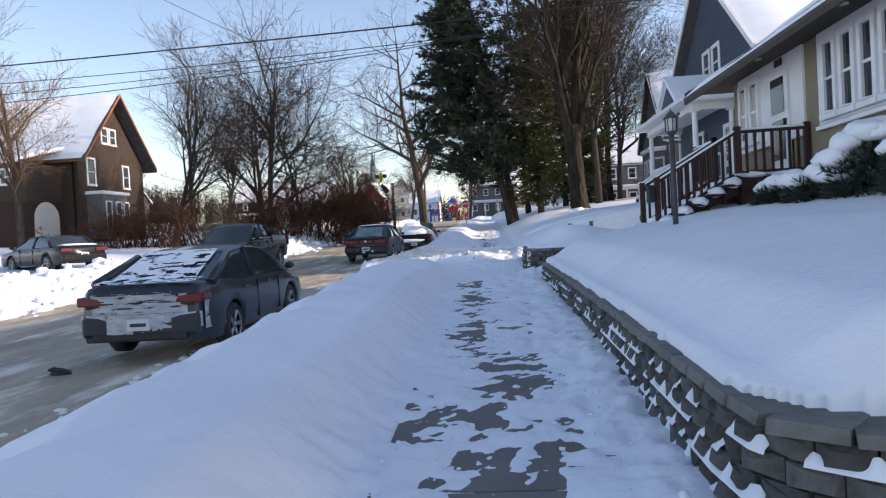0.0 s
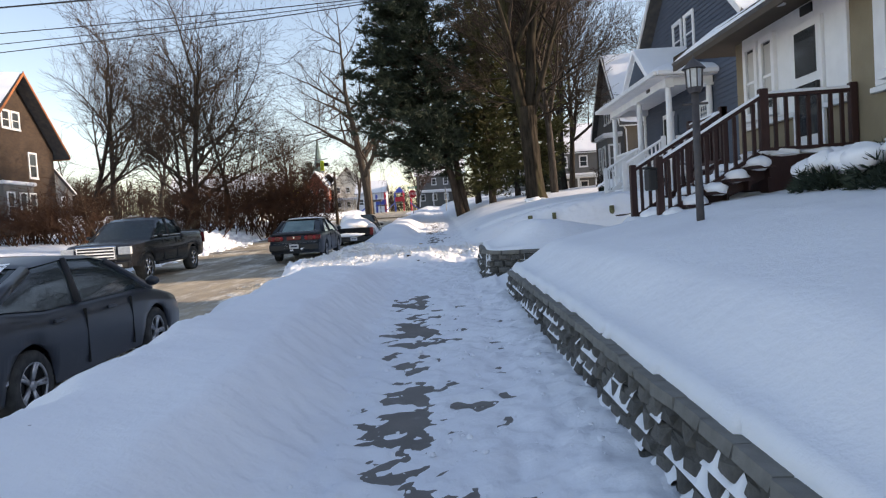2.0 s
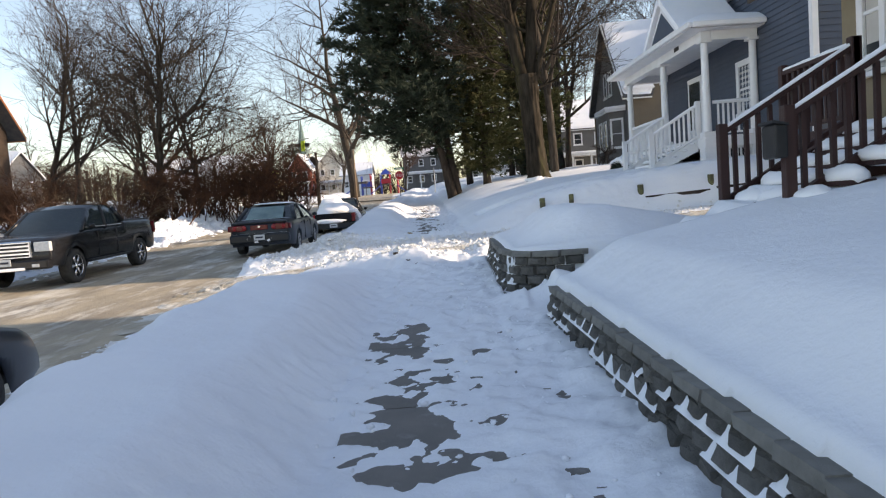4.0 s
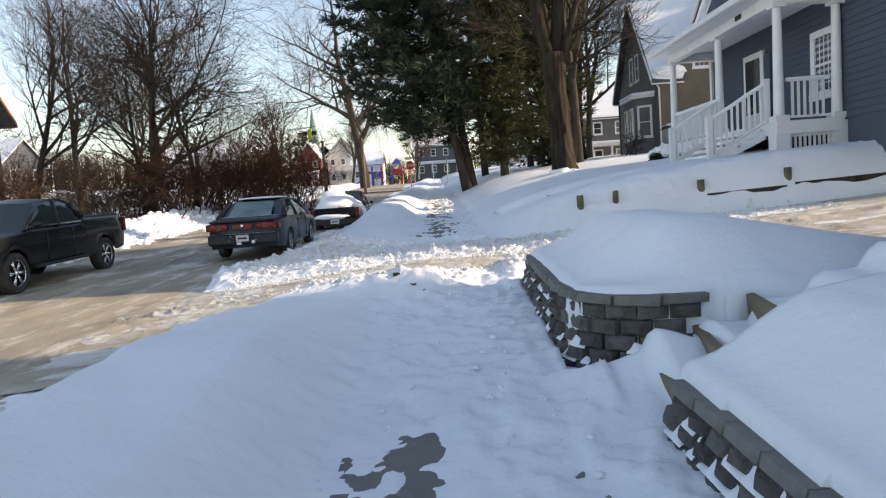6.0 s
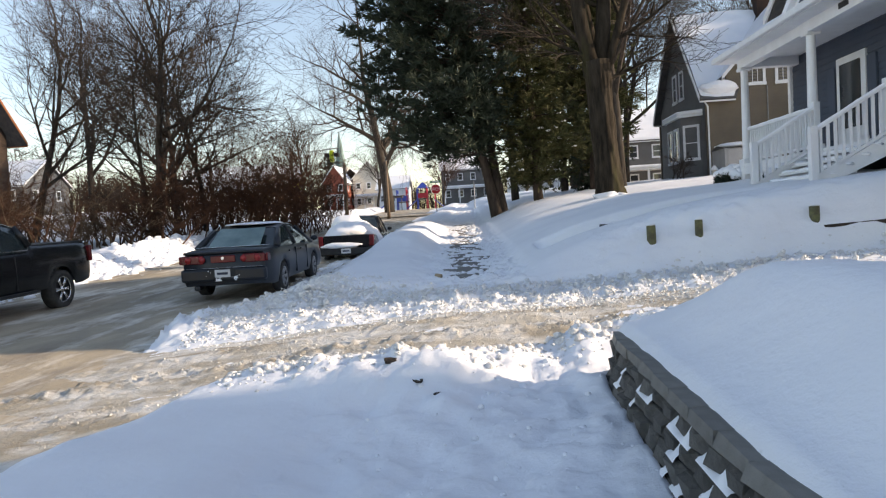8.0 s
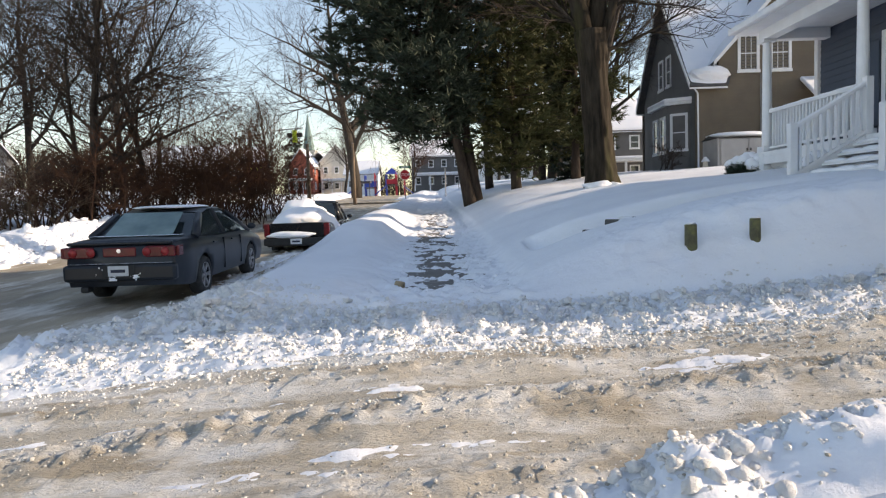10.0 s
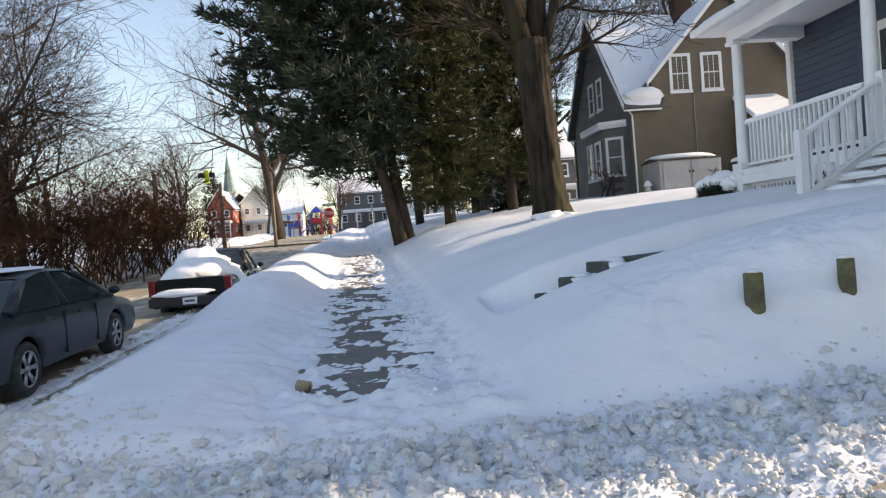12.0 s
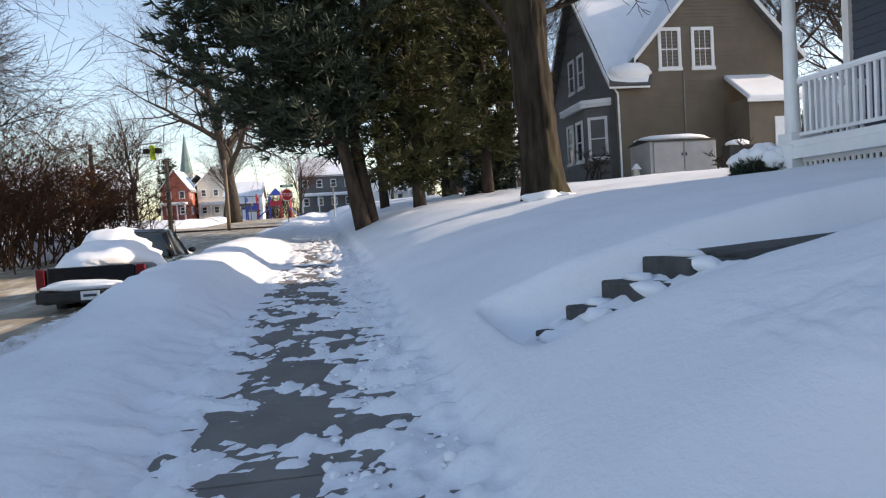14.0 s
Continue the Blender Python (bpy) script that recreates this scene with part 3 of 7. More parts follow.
# ---- block walls ----
def wall_blocks(name, label, line, cap_at, n_courses, base, lean=0.018):
    """A dry-laid wall of split blocks along a line of (x, y), with a cap course; each block is a piece."""
    wall = thing(name, pose(0, 0, 0), label, "retaining wall")
    rnd = random.Random(len(line) * 7 + n_courses)
    pts = [Vector((*p, 0)) for p in line]
    seg = [(b - a).length for a, b in zip(pts, pts[1:])]
    total = sum(seg)

    def along(s):
        for a, b, l in zip(pts, pts[1:], seg):
            if s <= l:
                d = (b - a).normalized()
                return a + d * s, d
            s -= l
        d = (pts[-1] - pts[-2]).normalized()
        return pts[-1] + d * s, d

    kinds = []
    for k in range(6):
        g = Geo()
        w, h, dp = 0.203, 0.099, 0.20
        r = lambda a: rnd.uniform(-a, a)
        # a split face with a proud, uneven middle
        c = [(-w / 2, 0, 0), (w / 2, 0, 0), (w / 2, 0, h), (-w / 2, 0, h)]
        f = [(-w * 0.28 + r(.03), 0.040 + r(.016), 0.020 + r(.010)), (w * 0.28 + r(.03), 0.040 + r(.016), 0.020 + r(.010)), (w * 0.28 + r(.03), 0.034 + r(.016), h - 0.020 + r(.010)), (-w * 0.28 + r(.03), 0.034 + r(.016), h - 0.020 + r(.010))]
        bk = [(x, -dp, z) for x, _, z in c]
        g.v = c + f + bk
        g.f = [(4, 5, 6, 7), (0, 1, 5, 4), (1, 2, 6, 5), (2, 3, 7, 6), (3, 0, 4, 7), (8, 11, 10, 9), (0, 8, 9, 1), (1, 9, 10, 2), (2, 10, 11, 3), (3, 11, 8, 0)]
        kinds.append(g.mesh("block", BLOCK))
    caps = []
    for k in range(3):
        g = Geo()
        w = 0.297
        g.box((0, -0.1, 0.029), (w, 0.30, 0.058))
        g.v = [(x + rnd.uniform(-.006, .006), y + rnd.uniform(-.012, .012) * (y > 0), z + rnd.uniform(-.005, .005)) for x, y, z in g.v]
        caps.append(g.mesh("cap_block", CAP))
    patch = Geo()
    for row in range(n_courses):
        s = 0.105 if row % 2 else 0.0
        while s < total:
            p, d = along(s)
            z = float(cap_at(p.y)) - 0.058 - 0.102 * (row + 1)
            if z + 0.12 > base(p.y) - 0.03:
                a = math.degrees(math.atan2(d.y, d.x))
                nrm = Vector((-d.y, d.x, 0))
                q = p + nrm * (lean * (row + 1))
                part("block", rnd.choice(kinds), None, wall, at=pose(q.x, q.y, z, 0, 0, a + rnd.uniform(-1.5, 1.5)))
            s += 0.208
    # snow caught along each ledge, running up into the joints above
    for row in range(1, n_courses):
        off = lean * row
        joint = 0.104 + (0.105 if (row - 1) % 2 else 0.0)
        prev = None
        s = 0.02
        while s < total:
            p, d = along(s)
            nrm = Vector((-d.y, d.x, 0))
            z = float(cap_at(p.y)) - 0.058 - 0.102 * row
            k = abs(((s - joint) / 0.208 + 0.5) % 1.0 - 0.5) * 0.208
            gate = (-0.03 if lean < 0.02 else -0.22) + 0.7 * noise.noise(Vector((s * 4.3, row * 3.7, 6.1 * len(line)))) + 0.5 * noise.noise(Vector((s * 0.9, row * 5.1, 2.0)))
            h = max(0.0, 0.006 + 0.03 * gate) + max(0.0, (0.052 - k) / 0.052) * max(0.0, 0.055 + 0.07 * gate)
            if (gate < -0.02 and k > 0.05) or gate < -0.16 or z < base(p.y) - 0.02:
                prev = None
            else:
                q = p + nrm * off
                n0 = len(patch.v)
                for o, zz in ((0.034 + lean, -0.004), (0.029 + lean * 0.6, 0.35 * h + 0.006), (0.012, h + 0.004)):
                    w = q + nrm * o
                    patch.v.append((w.x, w.y, z + zz))
                if prev is not None:
                    patch.f += [(prev, n0, n0 + 1, prev + 1), (prev + 1, n0 + 1, n0 + 2, prev + 2)]
                prev = n0
            s += 0.0245
    s = 0.0
    while s < total:
        p, d = along(s)
        a = math.degrees(math.atan2(d.y, d.x))
        part("cap_block", rnd.choice(caps), None, wall, at=pose(p.x, p.y, float(cap_at(p.y)) - 0.058, rnd.uniform(-.8, .8), 0, a + rnd.uniform(-1, 1)))
        s += 0.301
    part("caught_snow", patch, SNOW_SOFT, wall, "snow caught on the block ledges", smooth=True)["kind"] = "stuff"
    return wall


wall_blocks("retaining_wall", "low dark split-block garden wall with pale caps and caught snow", WALL_LINE, wall_cap, 6, lambda y: float(walk_z(y)))
wall_blocks("planter_wall", "curved dark split-block planter wall heaped with snow", [(1.0, 14.21), (0.70, 14.22), (0.53, 14.31), (0.40, 14.48), (0.33, 14.72), (0.30, 15.0), (0.30, 17.2), (0.34, 17.6)], lambda y: PLANT_CAP, 6, lambda y: float(walk_z(y)), 0.022)


# ---- cars ----
def wheel(parent, x, y, r, w, side, rim_mat, spokes):
    g = Geo()
    prof = [(0.66, 0.5), (0.92, 0.5), (1.0, 0.38), (1.0, -0.38), (0.92, -0.5), (0.66, -0.5)]
    n = 28
    for i in range(n):
        a = 2 * math.pi * i / n
        for q, t in prof:
            g.v.append((t * w, math.cos(a) * q * r, math.sin(a) * q * r))
    k = len(prof)
    for i in range(n):
        j = (i + 1) % n
        for q in range(k):
            p = (q + 1) % k
            g.f.append((i * k + q, j * k + q, j * k + p, i * k + p))
    wh = part("wheel", g, RUBBER, parent, smooth=True, at=pose(x, y, r))
    g = Geo()
    s = side * w * 0.34
    g.tube((s - side * 0.05, 0, 0), (s - side * 0.03, 0, 0), r * 0.66, n=24)
    rim = part("brake_disc", g, BLACK, wh)
    g = Geo()
    for i in range(spokes):
        a = 2 * math.pi * i / spokes
        for da in (-0.11, 0.11):
            g.tube((s, math.cos(a) * r * 0.12, math.sin(a) * r * 0.12), (s + side * 0.02, math.cos(a + da) * r * 0.64, math.sin(a + da) * r * 0.64), 0.022, 0.017, 5)
    g.tube((s - side * 0.02, 0, 0), (s + side * 0.03, 0, 0), r * 0.16, r * 0.12, 14)
    n = 28
    for i in range(n):
        a, b = 2 * math.pi * i / n, 2 * math.pi * (i + 1) / n
        g.tube((s + side * 0.02, math.cos(a) * r * 0.65, math.sin(a) * r * 0.65), (s + side * 0.02, math.cos(b) * r * 0.65, math.sin(b) * r * 0.65), 0.016, n=5, caps=False)
    part("rim", g, rim_mat, wh, "silver alloy rim", smooth=True)


def interp(table, s):
    xs, ys = zip(*table)
    return float(np.interp(s, xs, ys))


def car(name, label, category, at, L, W, deck, base, axles, r, paint, glasshouse, rim_mat=ALLOY, spokes=5, tyre=0.21, taper=0.12):
    """A car body lofted along y, nose at +L/2. deck: (y, z) of the line of boot, waist and bonnet; glasshouse: (y, z) of the cabin's profile."""
    c = thing(name, at, label, category)
    hw = W / 2

    def half(y):
        e = max(0.0, (abs(y) - (L / 2 - 0.55)) / 0.55)
        return hw * (1 - taper * e ** 2.2)

    def bottom(y):
        z = base + 0.05 * max(0, (abs(y) - (L / 2 - 0.4)) / 0.4)
        for a in axles:
            d = abs(y - a)
            R = r * 1.17
            if d < R:
                z = max(z, r + math.sqrt(R * R - d * d))
        return z

    ys = np.linspace(-L / 2, L / 2, 90)
    g = Geo()
    rows = []
    for y in ys:
        h, zb, zt = half(y), bottom(y), interp(deck, y)
        e = max(0.0, (abs(y) - (L / 2 - 0.10)) / 0.10)
        zt = zt - 0.05 * e * e
        zb = min(zb, zt - 0.05)
        mid = base + (zt - base) * 0.55
        ring = [(h * 0.955, zb), (h * 0.99, max(zb, base + (zt - base) * 0.25)), (h, max(zb, mid)), (h * 0.985, max(zb, mid + (zt - mid) * 0.45)), (h * 0.955, max(zb, mid + (zt - mid) * 0.8)), (h * 0.90, zt - 0.012), (h * 0.78, zt + 0.004), (h * 0.4, zt + 0.018), (0, zt + 0.022)]
        ring = ring + [(-a, b) for a, b in reversed(ring[:-1])]
        rows.append([(a, y, b) for a, b in ring])
    n = len(rows[0])
    for row in rows:
        g.v += row
    for i in range(len(rows) - 1):
        for j in range(n - 1):
            g.f.append((i * n + j, (i + 1) * n + j, (i + 1) * n + j + 1, i * n + j + 1))
    g.f.append(tuple(range(n)))
    g.f.append(tuple(reversed(range((len(rows) - 1) * n, len(rows) * n))))
    part("body", g, paint, c, smooth=True)
    g = Geo()
    g.box((0, 0, base + 0.17), (W * 0.80, L * 0.93, 0.25))
    part("underbody", g, BLACK, c)
    # cabin: glass shell, roof skin and pillars
    if glasshouse:
        y0, y1 = glasshouse[0][0], glasshouse[-1][0]
        top = max(z for _, z in glasshouse)
        g, roof = Geo(), Geo()
        gy_ = np.linspace(y0, y1, 40)
        ringn = 9
        allr = []
        for y in gy_:
            z = interp(glasshouse, y)
            zb = interp(deck, y) - 0.02
            h = half(y)
            t = max(0.0, (z - zb) / (top - zb + 1e-6))
            wb, wt = h * 0.92, h * (0.92 - 0.20 * t)
            ring = [(wb, zb), (wb + (wt - wb) * 0.5, zb + (z - zb) * 0.5), (wt, z - 0.05 * t), (wt * 0.90, z - 0.012 * t), (0, z + 0.018 * t)]
            ring = ring + [(-a, b) for a, b in reversed(ring[:-1])]
            allr.append([(a, y, b) for a, b in ring])
        for row in allr:
            g.v += row
        for i in range(len(allr) - 1):
            for j in range(ringn - 1):
                g.f.append((i * ringn + j, (i + 1) * ringn + j, (i + 1) * ringn + j + 1, i * ringn + j + 1))
        part("window_glass", g, CAR_GLASS, c, "dark glass", smooth=True)
        keep = [row for row, y in zip(allr, gy_) if interp(glasshouse, y) > top - 0.10]
        g = Geo()
        for row in keep:
            g.v += [(a * 1.012, y, b + 0.008) for a, y, b in row[2:7]]
        for i in range(len(keep) - 1):
            for j in range(4):
                g.f.append((i * 5 + j, (i + 1) * 5 + j, (i + 1) * 5 + j + 1, i * 5 + j + 1))
        part("roof", g, paint, c, smooth=True)
        yr0, yr1 = keep[0][0][1], keep[-1][0][1]
        for sd in (1, -1):
            for (ya, yb, wd) in ((y1, yr1, 0.045), (y0, yr0, 0.075), ((y0 + y1) / 2 - 0.12, (yr0 + yr1) / 2 - 0.05, 0.05)):
                ia = allr[int(np.argmin(abs(gy_ - ya)))][0]
                ib = allr[int(np.argmin(abs(gy_ - yb)))][2]
                g = Geo()
                g.tube((ia[0] * sd * 1.0, ya, ia[2] + 0.01), (ib[0] * sd * 1.0, yb, ib[2] + 0.01), wd, wd * 0.8, 6)
                part("pillar", g, paint if wd != 0.05 else BLACK, c, smooth=True)
        for sd in (1, -1):
            g = Geo()
            ym = yr1 + (y1 - yr1) * 0.72
            g.blob((sd * (hw + 0.07), ym, interp(deck, ym) + 0.07), (0.09, 0.055, 0.065), 3, 0.1)
            part("wing_mirror", g, paint, c, smooth=True)
    for a in axles:
        for sd in (1, -1):
            wheel(c, sd * (hw - tyre / 2 - 0.01), a, r, tyre, sd, rim_mat, spokes)
    for sd in (1, -1):
        for yy in ((axles[0] + axles[1]) / 2 + 0.62, (axles[0] + axles[1]) / 2 - 0.42):
            g = Geo()
            zz = interp(deck, yy) - 0.13
            g.box((sd * (hw + 0.002), yy - 0.45, zz), (0.03, 0.2, 0.035))
            part("door_handle", g, paint, c, bevel=0.008)
            g = Geo()
            g.box((sd * (hw * 0.985), yy + 0.05, (zz + base) / 2 + 0.06), (0.035, 0.012, (zz - base) * 0.95))
            part("door_gap", g, BLACK, c)
    return c


def on_car(name, c, m, boxes, bevel=0.012, label=""):
    g = Geo()
    for b in boxes:
        g.box(*b)
    return part(name, g, m, c, label, bevel=bevel)


def plate(c, y, z, w=0.31, h=0.155):
    p = on_car("number_plate", c, PLATE, [((0, y, z), (w, 0.012, h))], 0.004, "pale plate with dark bars")
    g = Geo()
    g.box((0, y - 0.008 * (1 if y < 0 else -1), z), (w * 0.7, 0.006, h * 0.3))
    part("bar", g, INK, p)


# dark grey saloon beside the bank
z0 = float(road_z(10.7))
dart = car("sedan_car", "dark grey saloon crusted with frozen snow, parked by the bank", "car", pose(-5.05, 10.72, z0, 1.3, 0, 2.0), 4.68, 1.83,
    [(-2.34, 0.86), (-2.25, 1.02), (-1.6, 1.06), (-1.0, 0.99), (0.9, 0.97), (1.3, 0.94), (2.1, 0.76), (2.34, 0.62)], 0.24, (-1.36, 1.34), 0.325, DART_PAINT,
    [(-1.95, 1.05), (-0.95, 1.42), (-0.35, 1.47), (0.25, 1.44), (0.6, 1.36), (1.35, 0.95)], ALLOY, 5)
on_car("bumper", dart, DART_PAINT, [((0, -2.33, 0.50), (1.62, 0.14, 0.28))], 0.05)
on_car("lower_valance", dart, BLACK, [((0, -2.36, 0.36), (1.3, 0.10, 0.10))], 0.02)
on_car("tail_panel", dart, BLACK, [((0, -2.335, 0.82), (1.5, 0.06, 0.15))], 0.02, "black panel between the tail lamps")
for sd in (1, -1):
    on_car("tail_lamp", dart, RED_LAMP, [((sd * 0.68, -2.32, 0.84), (0.36, 0.10, 0.12)), ((sd * 0.855, -2.20, 0.85), (0.06, 0.26, 0.11))], 0.02)
plate(dart, -2.42, 0.52)


def crust(name, c, label, fn, nu, nv, keep, m=None):
    """A thin broken sheet of frozen snow over a surface fn(a, b), kept where keep(a, b) says."""
    g = Geo()
    idx = {}
    for j in range(nv + 1):
        for i in range(nu + 1):
            idx[i, j] = len(g.v)
            g.v.append(tuple(fn(i / nu, j / nv)))
    for j in range(nv):
        for i in range(nu):
            if keep((i + 0.5) / nu, (j + 0.5) / nv):
                g.f.append((idx[i, j], idx[i + 1, j], idx[i + 1, j + 1], idx[i, j + 1]))
    return part(name, g, m or SNOW_SOFT, c, label, smooth=True)


def ragged(a, b, s, f=7.0, g=3.0):
    return noise.noise(Vector((a * f, b * g, s))) + 0.5 * noise.noise(Vector((a * f * 2.7, b * g * 2.7, s + 4))) + 0.3 * noise.noise(Vector((a * f * 7, b * g * 7, s + 8)))


crust("boot_crust", dart, "snow frozen over the boot lid", lambda a, b: (-0.66 + 1.32 * a, -2.375 - 0.012 * b + 0.02 * (2 * a - 1) ** 2, 0.66 + 0.28 * b), 150, 50, lambda a, b: ragged(a, b, 1, 5, 9) > -0.42 + (0.6 if 0.48 < b < 0.56 else 0.0) + (0.5 if b > 0.9 else 0), FROST)
crust("bumper_crust", dart, "snow frozen over the rear bumper", lambda a, b: (-0.84 + 1.68 * a, -2.415 + 0.10 * abs(2 * a - 1) ** 3, 0.40 + 0.26 * b), 150, 46, lambda a, b: ragged(a, b, 2) > -0.55 + (0.9 if b < 0.25 and a > 0.45 else 0) + (0.3 if b < 0.12 else 0), FROST)
crust("quarter_crust", dart, "snow frozen behind the rear wheel", lambda a, b: (0.905 - 0.05 * (1 - a), -2.27 + 0.55 * a, 0.42 + 0.40 * b), 60, 50, lambda a, b: ragged(a, b, 3, 3, 3) > -0.15 + 0.5 * a * b, FROST)
crust("window_crust", dart, "thin streaked snow on the rear window", lambda a, b: ((-0.60 + 1.2 * a) * (1 - 0.10 * b), -1.93 + 0.96 * b, 1.075 + 0.358 * b + 0.012), 130, 100, lambda a, b: ragged(a, b, 4, 4, 9) > -0.10 - 0.25 * b)
crust("lid_crust", dart, "snow left on the boot edge", lambda a, b: (-0.72 + 1.44 * a, -2.27 + 0.32 * b, 1.058 + 0.035 * b), 120, 30, lambda a, b: ragged(a, b, 5, 8, 3) > 0.0)

# grey-blue saloon farther on
imp_y = 28.4
imp = car("sedan_car", "older grey-blue saloon with frosted rear window, parked on the ice", "car", pose(-5.90, imp_y, float(road_z(imp_y)), 1.35, 0, 2.0), 5.08, 1.85,
    [(-2.54, 0.92), (-2.4, 1.0), (-1.7, 1.02), (-1.1, 0.99), (1.0, 0.96), (1.5, 0.93), (2.3, 0.78), (2.54, 0.66)], 0.26, (-1.45, 1.36), 0.325, IMPALA_PAINT,
    [(-1.66, 1.0), (-1.02, 1.38), (-0.45, 1.47), (0.2, 1.45), (0.55, 1.37), (1.45, 0.93)], ALLOY, 6)
on_car("bumper", imp, IMPALA_PAINT, [((0, -2.53, 0.52), (1.72, 0.16, 0.26))], 0.05)
on_car("tail_panel", imp, RED_LAMP, [((0, -2.545, 0.83), (0.5, 0.03, 0.14))], 0.02, "dark red strip between the lamps")
for sd in (1, -1):
    on_car("tail_lamp", imp, RED_LAMP, [((sd * 0.62, -2.54, 0.83), (0.46, 0.06, 0.17)), ((sd * 0.875, -2.44, 0.83), (0.05, 0.2, 0.16))], 0.02)
plate(imp, -2.63, 0.55)
for sd in (1, -1):
    for q in (0.42, 0.70):
        part("round_lamp", Geo().tube((sd * q, -2.572, 0.83), (sd * q, -2.590, 0.83), 0.068, 0.058, 16), RED_BRIGHT, imp, "round red lamp behind the dark lens", smooth=True)
part("badge", Geo().tube((0, -2.56, 0.85), (0, -2.575, 0.85), 0.032, n=14), CHROME, imp, "small chrome badge")
on_car("boot_lip", imp, IMPALA_PAINT, [((0, -2.50, 0.965), (1.60, 0.10, 0.05))], 0.02)
on_car("plate_recess", imp, BLACK, [((0, -2.612, 0.55), (0.50, 0.03, 0.20))], 0.02)
crust("recess_snow", imp, "snow caught round the number plate", lambda a, b: (-0.34 + 0.68 * a, -2.632, 0.40 + 0.27 * b), 60, 30, lambda a, b: ragged(a, b, 9, 4, 4) > 0.38 + (1.2 if 0.26 < a < 0.74 and 0.25 < b < 0.88 else 0) + (0.3 if b > 0.5 else 0))
crust("lid_crust", imp, "thin snow below the rear window", lambda a, b: (-0.74 + 1.48 * a, -2.05 + 0.24 * b, 1.045 + 0.0 * b), 90, 16, lambda a, b: ragged(a, b, 12, 8, 2) > -0.1 - 0.5 * b)
on_car("exhaust", imp, BLACK, [((-0.55, -2.50, 0.27), (0.12, 0.2, 0.10))], 0.03)
g = Geo()
g.slab([(-0.55, -1.86, 1.03), (0.55, -1.86, 1.03), (0.50, -1.2, 1.385), (-0.50, -1.2, 1.385)], 0.012)
part("rear_window", g, GREEN_GLASS, imp, "frosted greenish rear window")
crust("bumper_crust", imp, "snow along the bumper top", lambda a, b: (-0.8 + 1.6 * a, -2.615 + 0.10 * b, 0.655 + 0.006), 50, 4, lambda a, b: ragged(a, b, 6) > -0.25)
part("roof_snow", Geo().blob((0.0, -0.35, 1.475), (0.60, 0.85, 0.035), 3, 0.25, 22, 7), SNOW_SOFT, imp, "thin snow on the roof", smooth=True)

# half-buried pickup
pk_y = 36.9
pick = car("pickup_truck", "dark pickup half buried in snow, its bed heaped full", "pickup truck", pose(-5.22, pk_y, float(road_z(pk_y)) - 0.27, 1.3, 0, 2.0), 5.3, 1.86,
    [(-2.65, 1.02), (-0.2, 1.04), (1.1, 1.02), (1.3, 1.0), (2.4, 0.94), (2.65, 0.80)], 0.36, (-1.55, 1.55), 0.36, BLACK_PAINT,
    [(-0.25, 1.05), (-0.12, 1.55), (0.15, 1.62), (0.75, 1.60), (1.3, 1.03)], ALLOY, 6, taper=0.05)
on_car("bumper", pick, BLACK, [((0, -2.72, 0.54), (1.8, 0.18, 0.2))], 0.03, "black step bumper")
on_car("tailgate", pick, BLACK_PAINT, [((0, -2.66, 0.85), (1.45, 0.07, 0.40))], 0.02)
for sd in (1, -1):
    on_car("tail_lamp", pick, RED_LAMP, [((sd * 0.83, -2.66, 0.86), (0.15, 0.09, 0.36))], 0.015)
plate(pick, -2.82, 0.55)
for nm, lb, c_, s_, sd in (("bed_snow", "deep snow heaped in the bed", (0, -1.40, 0.98), (0.93, 1.22, 0.50), 5), ("cab_snow", "snow heaped over the cab", (-0.25, 0.0, 1.28), (0.66, 0.85, 0.42), 25), ("screen_snow", "snow over the windscreen", (0.0, 1.0, 1.05), (0.7, 0.4, 0.26), 9), ("bumper_snow", "snow on the tail bumper", (-0.15, -2.74, 0.73), (0.66, 0.09, 0.09), 11), ("bonnet_snow", "snow on the bonnet", (0, 2.0, 0.96), (0.8, 0.7, 0.12), 15)):
    part(nm, Geo().blob(c_, s_, sd, 0.35, 26, 13), SNOW_SOFT, pick, lb, smooth=True)

# black crew-cab pickup facing this way
tr_y = 24.55
truck = car("pickup_truck", "black crew cab pickup with chrome grille, standing across the road", "pickup truck", pose(-10.42, tr_y, float(road_z(tr_y)) - 0.02, -1.3, 0, 182.0), 5.75, 2.03,
    [(-2.87, 1.36), (-0.85, 1.38), (-0.8, 1.28), (1.15, 1.26), (1.35, 1.24), (2.6, 1.16), (2.87, 1.05)], 0.48, (-1.75, 1.85), 0.41, BLACK_PAINT,
    [(-0.85, 1.3), (-0.72, 1.78), (-0.4, 1.86), (0.3, 1.87), (0.62, 1.78), (1.35, 1.24)], CHROME, 6, tyre=0.27, taper=0.06)
gr = on_car("grille", truck, CHROME, [((0, 2.88, 0.92), (1.12, 0.06, 0.40))], 0.03, "wide chrome grille")
g = Geo()
for k in range(4):
    g.box((0, 2.915, 0.79 + k * 0.085), (1.0, 0.02, 0.045))
part("grille_slot", g, BLACK, gr)
on_car("bumper", truck, BLACK_PAINT, [((0, 2.90, 0.58), (1.92, 0.22, 0.22))], 0.04)
on_car("tow_bar", truck, CHROME, [((0, 3.01, 0.50), (0.9, 0.03, 0.08))], 0.01)
